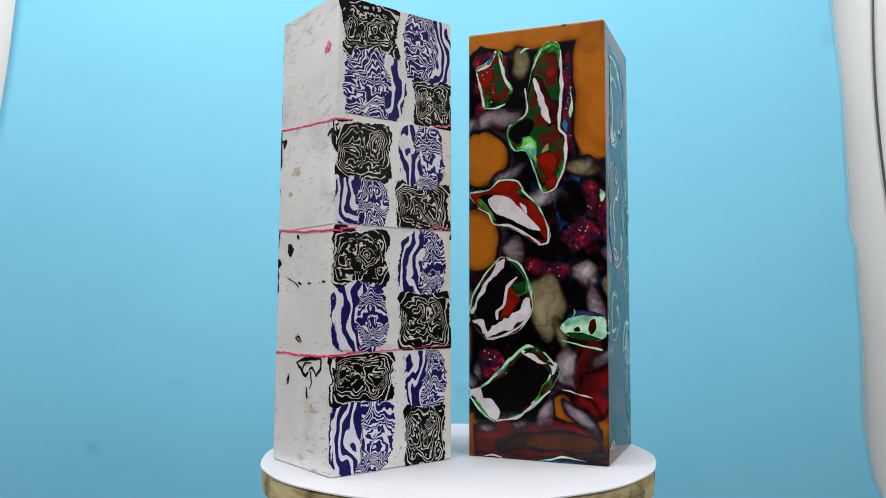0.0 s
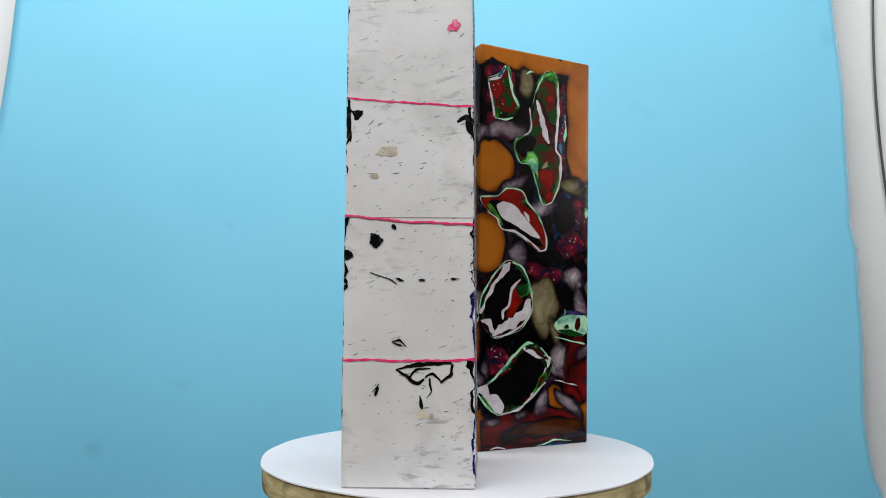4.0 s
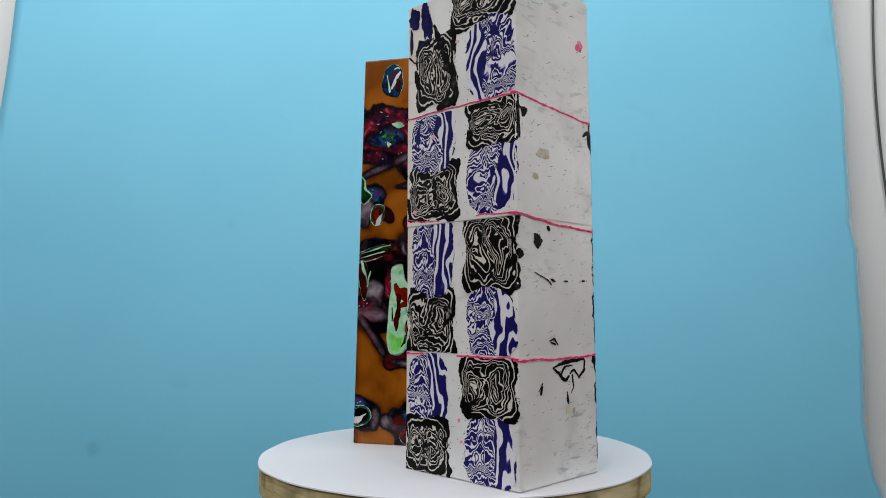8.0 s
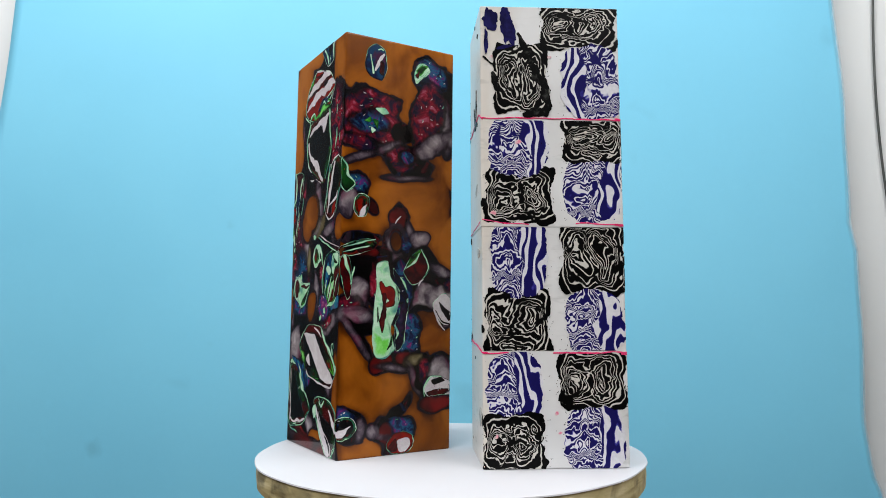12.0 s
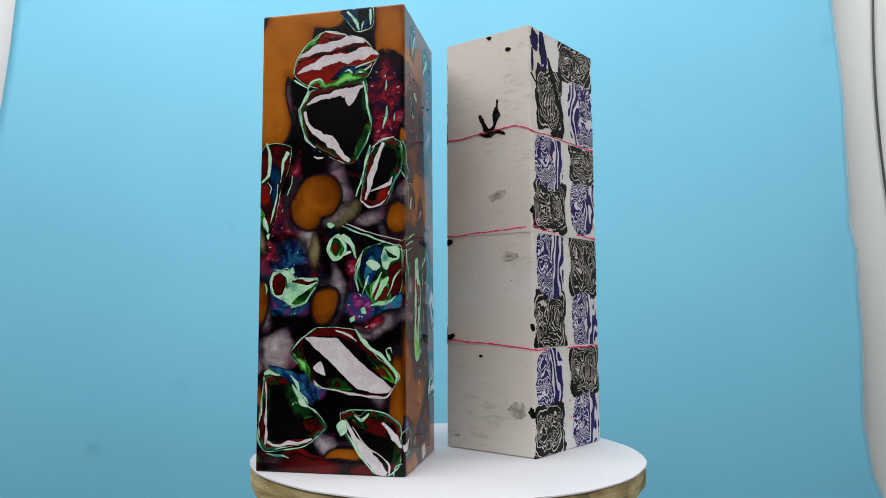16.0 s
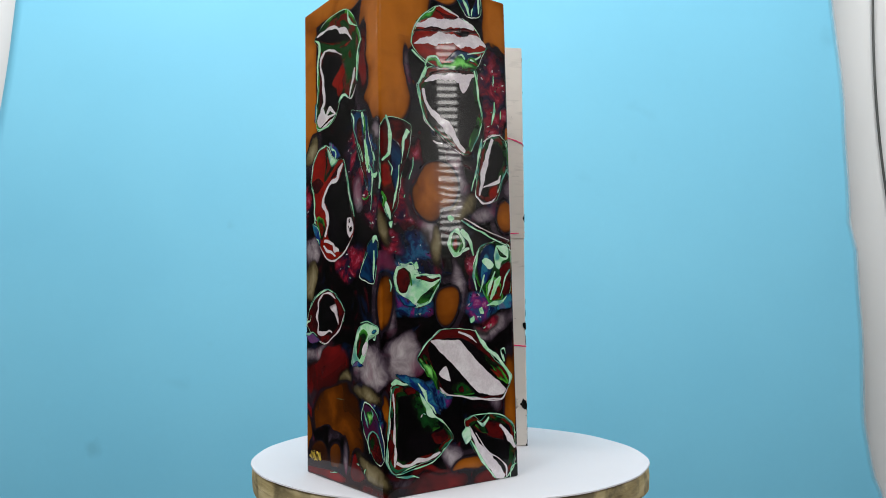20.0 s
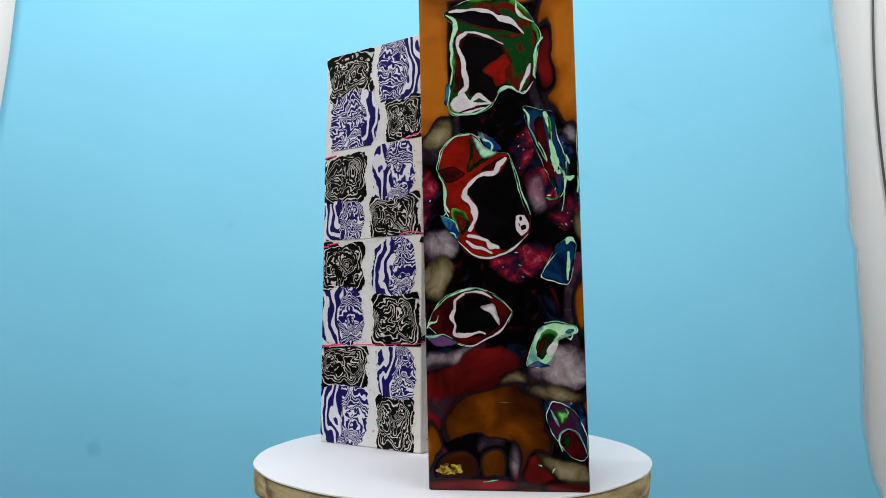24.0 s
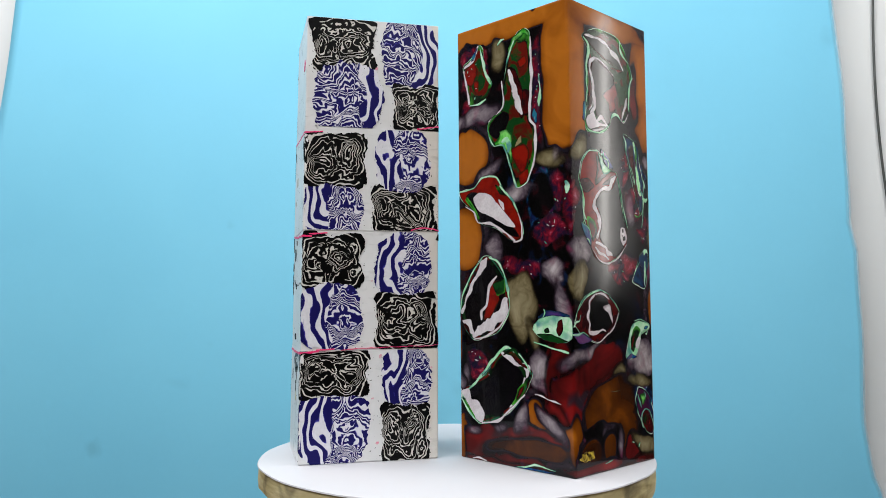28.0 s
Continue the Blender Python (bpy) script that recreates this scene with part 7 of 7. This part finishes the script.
def patch(kind, s, z, wide, high, side=1, shift=0.0):
    """A marbled square let into a tier; side: where a blue one has its broad streaks, shift: mm by which these reach further in."""
    i = tier_of(z)
    black = kind == "black"
    edge = ragged(blob(wide, high * 1.09, 6 if black else 4, 0.15, 150, flare=0.075 if black else -0.03), 1.3)
    plate(CLAY_BLOCK, "marbled_square", s, z, edge, 0, 0.16 + SEEDS.uniform(0, 0.08), PATCH[kind], TIERS[i], kind + " and white marbled square",
          JOINTS[i] + 0.3, JOINTS[i + 1] - 0.3, (side * 36.0 / wide, 33.0 / high), shift=shift)
    for _ in range(26 if kind == "black" else 8):
        # crumbs torn off the square's edges
        sideways = SEEDS.random() < 0.6
        x = SEEDS.choice((-0.5, 0.5)) * wide * SEEDS.uniform(0.96, 1.08) if sideways else SEEDS.uniform(-0.5, 0.5) * wide
        y = SEEDS.uniform(-0.5, 0.5) * high if sideways else SEEDS.choice((-0.5, 0.5)) * high * SEEDS.uniform(1.0, 1.1)
        CRUMBS[i].append((s + x, z + y, SEEDS.uniform(0.4, 1.8), SEEDS.uniform(0.25, 0.7), SEEDS.uniform(0, 180)))


# clay face b
patch("black", 266.4, 247.7, 34.6, 41.3)
patch("blue", 264.1, 203.6, 37.8, 36.3, side=1, shift=-5)
patch("black", 263.8, 171.2, 43.1, 32.3)
patch("blue", 263.1, 132.5, 35.1, 46.1, side=1)
patch("black", 262, 89.4, 41, 39.7)
patch("blue", 259.6, 51.1, 33.8, 37.1, side=1)
patch("black", 258.9, 16.3, 37.7, 32.5)
patch("black", 304.8, 282.4, 51.2, 27.9)
patch("blue", 311.8, 245.1, 38.1, 44.8, side=-1, shift=-4)
patch("black", 312.5, 208.1, 39, 28.5)
patch("blue", 312.5, 177, 38.1, 40.9, side=1, shift=-2)
patch("black", 310.9, 132.4, 42.3, 42.3)
patch("blue", 311.1, 90.2, 36, 38.2, side=1)
patch("black", 308.3, 54.1, 43, 31.6)
patch("blue", 309.6, 18.4, 36.7, 37.2, side=1)
# clay face d
patch("black", 98.8, 276.1, 42.7, 37.4)
patch("blue", 102.4, 239.6, 44.8, 44.9, side=1, shift=-7)
patch("black", 94, 198.4, 41.1, 33.3)
patch("blue", 93.4, 166.5, 37.7, 36.8, side=-1)
patch("black", 92.9, 131.2, 40.4, 32.5)
patch("blue", 92.8, 94.4, 40.1, 39.6, side=-1)
patch("black", 94.9, 58.1, 45.8, 28.8)
patch("blue", 95.5, 23.3, 45.5, 44.6, side=-1)
patch("blue", 145.3, 272.3, 39.2, 45.1, side=1)
patch("black", 149.1, 236.5, 32.5, 28.7)
patch("blue", 140.7, 200.3, 36.8, 40.9, side=-1, shift=-4)
patch("black", 141.8, 165.2, 43.6, 31.9)
patch("blue", 140.9, 127.8, 37.8, 40.7, side=-1)
patch("black", 143.4, 90.9, 41.4, 34.9)
patch("blue", 144.1, 54, 31.9, 36.7, side=-1)
patch("black", 143.2, 18, 31.7, 36.3)


def mark(kind, s, z, wide, high, tilt):
    """A stray scrap of coloured clay in a white face."""
    i = tier_of(z)
    edge = ragged(blob(wide, high, 2, 0.35, 44), min(1.2, 0.16 * min(wide, high)))
    plate(CLAY_BLOCK, "scrap", s, z, edge, tilt, 0.26, MARK[kind], TIERS[i], kind + " scrap of clay", JOINTS[i] + 0.3, JOINTS[i + 1] - 0.3)


def vein(widths, knots):
    """A torn black thread of clay in a white face."""
    count = int(max(10, 1.8 * sum(math.dist(a, b) for a, b in zip(knots, knots[1:]))))
    path = ragged(smooth_path(knots, count, False), 0.5)
    wide = np.interp(np.linspace(0, 1, count), np.linspace(0, 1, len(widths)), widths)
    ribbon(CLAY_BLOCK, "thread", path, wide, 0.30, MARK["soot"], TIERS[tier_of(knots[0][1])], "black thread of clay")


# clay face a
mark("pink", 63.7, 264.7, 5.7, 7.5, 5.6)
mark("pink", 60.8, 262.7, 3.6, 4.1, 5.6)
mark("soot", 18.2, 138.3, 7.2, 8.8, 20.8)
mark("soot", 28.3, 145.9, 2.6, 3.2, 1.6)
mark("soot", 1.6, 206.7, 2.9, 24.6, 3.8)
mark("soot", 6.8, 210.9, 5.3, 5.8, 3.9)
mark("soot", 2.1, 129.8, 5.7, 6.2, 20.7)
mark("beige", 24.3, 189.6, 11.4, 6.5, 3.2)
mark("beige", 16.8, 175, 5.3, 3.9, 2.7)
mark("soot", 19.6, 53.1, 1.8, 5.5, -25.6)
mark("soot", 44.3, 46.5, 1.9, 8.1, 7.7)
mark("yellow", 44.3, 41, 3.9, 5.6, -2.1)
mark("soot", 31.9, 115.8, 4.6, 1.5, -18.8)
mark("soot", 44.4, 115.6, 3.7, 1.1, 0.6)
mark("soot", 62.3, 116.4, 2.9, 1.2, 0.6)
mark("soot", 31.1, 79.4, 5.5, 0.9, -15.1)
mark("beige", 49.8, 40.1, 2.6, 3.1, -2.1)
# clay face a
vein((1, 1.9, 2.6, 1.6), [(30.2, 65.4), (37.7, 67.7), (48.8, 68.6), (61.5, 69.3)])
vein((1.4, 2.7, 1), [(61.5, 68.9), (60.7, 62.9), (55, 58)])
vein((1, 1.7, 1.3), [(55.7, 58.3), (50.5, 63.2), (46.3, 60.8)])
vein((1, 2.6, 1.9, 1), [(30.2, 65.1), (37, 61.1), (41.7, 57.9), (45.9, 60.2)])
vein((1.3, 2, 1), [(37.7, 61.1), (41.8, 65.4), (49.5, 66.4)])
vein((1, 1, 0.7), [(48.7, 60.8), (49.7, 53.8), (47.5, 49.8)])
vein((1.4, 3.2, 1.8), [(64.4, 206.5), (69.7, 210), (74.9, 206.1)])
vein((3.2, 4.3, 1.8), [(70.4, 210.5), (71.8, 202.4), (75.5, 195.9)])
vein((0.7, 1.3, 0.7), [(0.6, 215), (4, 212.8), (7.4, 213.8)])
vein((0.3, 1.3, 0.6), [(27.6, 80.7), (31.6, 81.8), (35.7, 78.7)])
vein((0.6, 1, 0.3), [(20.8, 57.4), (18.8, 55), (16.8, 52.7)])
vein((0.3, 0.6, 0.3), [(14.9, 120), (25, 116.4), (30.4, 113.3)])
# clay face d
for s_, z_, wide_, tilt_ in ((121.5, 262, 2.2, 30), (119.8, 118, 1.6, 0), (126.0, 68, 2.6, 70), (121.2, 41, 2.0, 15), (124.5, 12, 2.4, 40), (160.5, 60, 1.6, 20)):
    mark("blush", s_, z_, wide_, wide_ * 0.7, tilt_)
# clay face b
for s_, z_, wide_, tilt_ in ((246.5, 262, 2.2, 30), (284.8, 262, 3.0, 10), (263.5, 206, 4.2, 10), (247.0, 160, 4.0, 0), (285.6, 34, 2.6, 60), (287.5, 22, 2.0, 20), (248.0, 20, 2.6, 70)):
    mark("blush", s_, z_, wide_, wide_ * 0.7, tilt_)
mark("navy", 246.2, 286.6, 10.6, 15.5, 2)
mark("navy", 257.2, 282.6, 9.4, 24, 7)
mark("navy", 243.4, 272, 2.8, 18, 0)
mark("navy", 255.4, 268.4, 12, 2.3, 12)
vein((2, 5, 6.5, 6, 3), [(264, 278), (270, 266), (276, 252), (281, 240), (285, 229)])
vein((3, 7, 4), [(267, 223), (275, 226), (284, 224)])
vein((1, 2, 1.5, 1), [(241, 262), (247, 257.5), (255, 257), (262, 262)])
vein((2, 5, 4, 1), [(247.5, 252), (248.6, 246), (250.5, 241), (256, 237)])
# clay face c
vein((2.0, 3.2, 6.2), [(196.3, 238.5), (199.7, 230.5), (204.2, 223.8)])
vein((6.3, 3.4, 5.6, 4.2, 1.2), [(206.1, 222.7), (209.5, 229), (211.1, 236.1), (211.6, 241.5), (212.2, 247.5)])
vein((4.3, 3.4, 1.3), [(205.2, 223.2), (212.3, 224.1), (218.4, 221.4)])
vein((1.7, 3.5, 1.7), [(196.2, 225), (201.6, 222.7), (207.8, 221.7)])
mark("soot", 221.8, 281.6, 5.3, 3.3, -9)
mark("soot", 205.4, 293.5, 4.1, 2.5, -9.4)
mark("smoke", 225.9, 30.6, 13.9, 13, 3.4)
mark("soot", 237.3, 30.2, 5.6, 6.8, 3.4)
mark("soot", 167.8, 147.8, 7.3, 4.3, 15.9)
mark("soot", 167.8, 78.4, 9.1, 5, 18.8)
mark("soot", 195.9, 66, 3, 2, 1.6)
mark("smoke", 221.1, 135.6, 12.7, 5.6, -1.9)
mark("smoke", 210.9, 178.4, 15.3, 6.7, 15)
mark("soot", 240.5, 166.4, 4.1, 5.5, -3.5)
mark("soot", 239.1, 86.4, 4.9, 5.4, 0.6)
mark("smoke", 174.5, 9.2, 6.2, 2.4, 4.3)


def seam(tier, s0, z0, s1, z1, sag, width):
    """A thin wavy pink line of clay between two tiers."""
    count = max(12, int(abs(s1 - s0) * 1.2))
    off = SEEDS.uniform(0, 100)
    k = np.linspace(0, 1, count)
    s = s0 + (s1 - s0) * k
    z = z0 + (z1 - z0) * k + sag * np.sin(k * np.pi) + np.array([0.9 * noise.noise((x * 0.07 + off, 0, 0)) + 0.3 * noise.noise((x * 0.3 + off, 3, 0)) for x in s])
    w = np.array([max(0.25, 1 + 0.9 * noise.noise((x * 0.25 + off, 7, 0))) for x in s]) * width / 2
    rails = [(z - w, -0.4), (z - w, 0.30), (z + w, 0.30), (z + w, -0.4)]
    pts = np.concatenate([CLAY_BLOCK.wrap(s, line, np.full(count, o)) for line, o in rails])
    faces = [(j * count + i, j * count + i + 1, (j + 1) * count + i + 1, (j + 1) * count + i) for j in range(3) for i in range(count - 1)]
    raw_part("pink_seam", pts.tolist(), faces, PINK, TIERS[tier], "thin wavy pink seam")


# plain face a
seam(2, -4, 221.5, 76, 216, -0.8, 1.1)
seam(1, -6, 153, 80, 147.3, -1.2, 1.1)
seam(0, -4, 71, 86, 72, -1.2, 1.2)
# marbled face d
seam(2, 72, 216, 86, 217, 0, 0.8)
seam(2, 150, 221.5, 167, 224, 0, 0.9)
seam(1, 78, 148, 90, 150, 0, 0.8)
seam(1, 146, 151.5, 168, 152, 2.0, 0.9)
seam(0, 84, 73, 96, 73.5, 0, 0.8)
seam(0, 100, 73, 166, 75, 0, 0.35)
# cream face c
seam(2, 165, 223, 226, 226.5, -0.5, 0.8)
seam(2, 226, 226.5, 241, 220.5, 0.5, 0.8)
seam(1, 165, 152, 235, 155, -0.4, 0.8)
seam(0, 165, 76.3, 243, 71.5, 1.0, 0.8)
# marbled face b
seam(2, 240, 221.5, 300, 221.5, 0, 0.6)
seam(2, 300, 221, 331, 221, 0, 0.8)
seam(1, 240, 155.5, 270, 152, 0, 0.6)
seam(1, 300, 153, 331, 152.5, 0.6, 0.8)
seam(0, 240, 71.5, 256, 72, 0, 0.8)
seam(0, 284, 71.5, 331, 71.5, 0, 0.9)


def flecks():
    """Fine dark scratches and crumbs of clay in the white faces, one sheet of them to a tier."""
    rng = random.Random(21)
    for i, tier in enumerate(TIERS):
        verts, faces = [], []

        def crumb(s, z, long, thick, tilt):
            n = 7
            a = np.linspace(0, 2 * np.pi, n, endpoint=False)
            xy = spin(np.stack([long / 2 * np.cos(a), thick / 2 * np.sin(a)], -1) * np.array([[rng.uniform(0.5, 1.2)] for _ in range(n)]), tilt)
            at = len(verts)
            z_ = np.clip(z + xy[:, 1], JOINTS[i] + 0.4, JOINTS[i + 1] - 0.4)
            verts.extend(CLAY_BLOCK.wrap(s + xy[:, 0], z_, np.full(n, 0.34)).tolist())
            faces.append(tuple(range(at, at + n)))

        low, high = JOINTS[i], JOINTS[i + 1]
        for _ in range((70, 90, 100, 60)[i]):
            crumb(rng.uniform(3, 70), rng.uniform(low, high), rng.choice((1.0, 1.6, 2.4, 5.0)) * rng.uniform(0.6, 1.3), rng.uniform(0.10, 0.45), rng.gauss(16, 16))
        for _ in range(12):
            crumb(rng.uniform(168, 236), rng.uniform(low, high), rng.uniform(0.5, 2.5), rng.uniform(0.15, 0.5), rng.gauss(10, 20))
        for middle in (118, 286):
            for _ in range(26):
                crumb(middle + rng.choice((-6, 6)) + rng.gauss(0, 2.0), rng.uniform(low, high), rng.uniform(0.3, 1.4), rng.uniform(0.2, 0.6), rng.uniform(0, 180))
        for at_s, at_z, long, thick, tilt in CRUMBS[i]:
            crumb(at_s, at_z, long, thick, tilt)
        ob = raw_part("dark_crumbs", verts, faces, MARK["soot"], tier, "fine dark crumbs in the clay")
        tagged(ob, kind="stuff")


flecks()


def motions():
    walk(TURNTABLE, turned(0.0, 0.0, 0.0))
    walk(CLAY_THING, turned(-0.0602, -0.0231, -50.615))
    walk(RESIN_THING, turned(0.0711, 0.0115, -22.325))


motions()
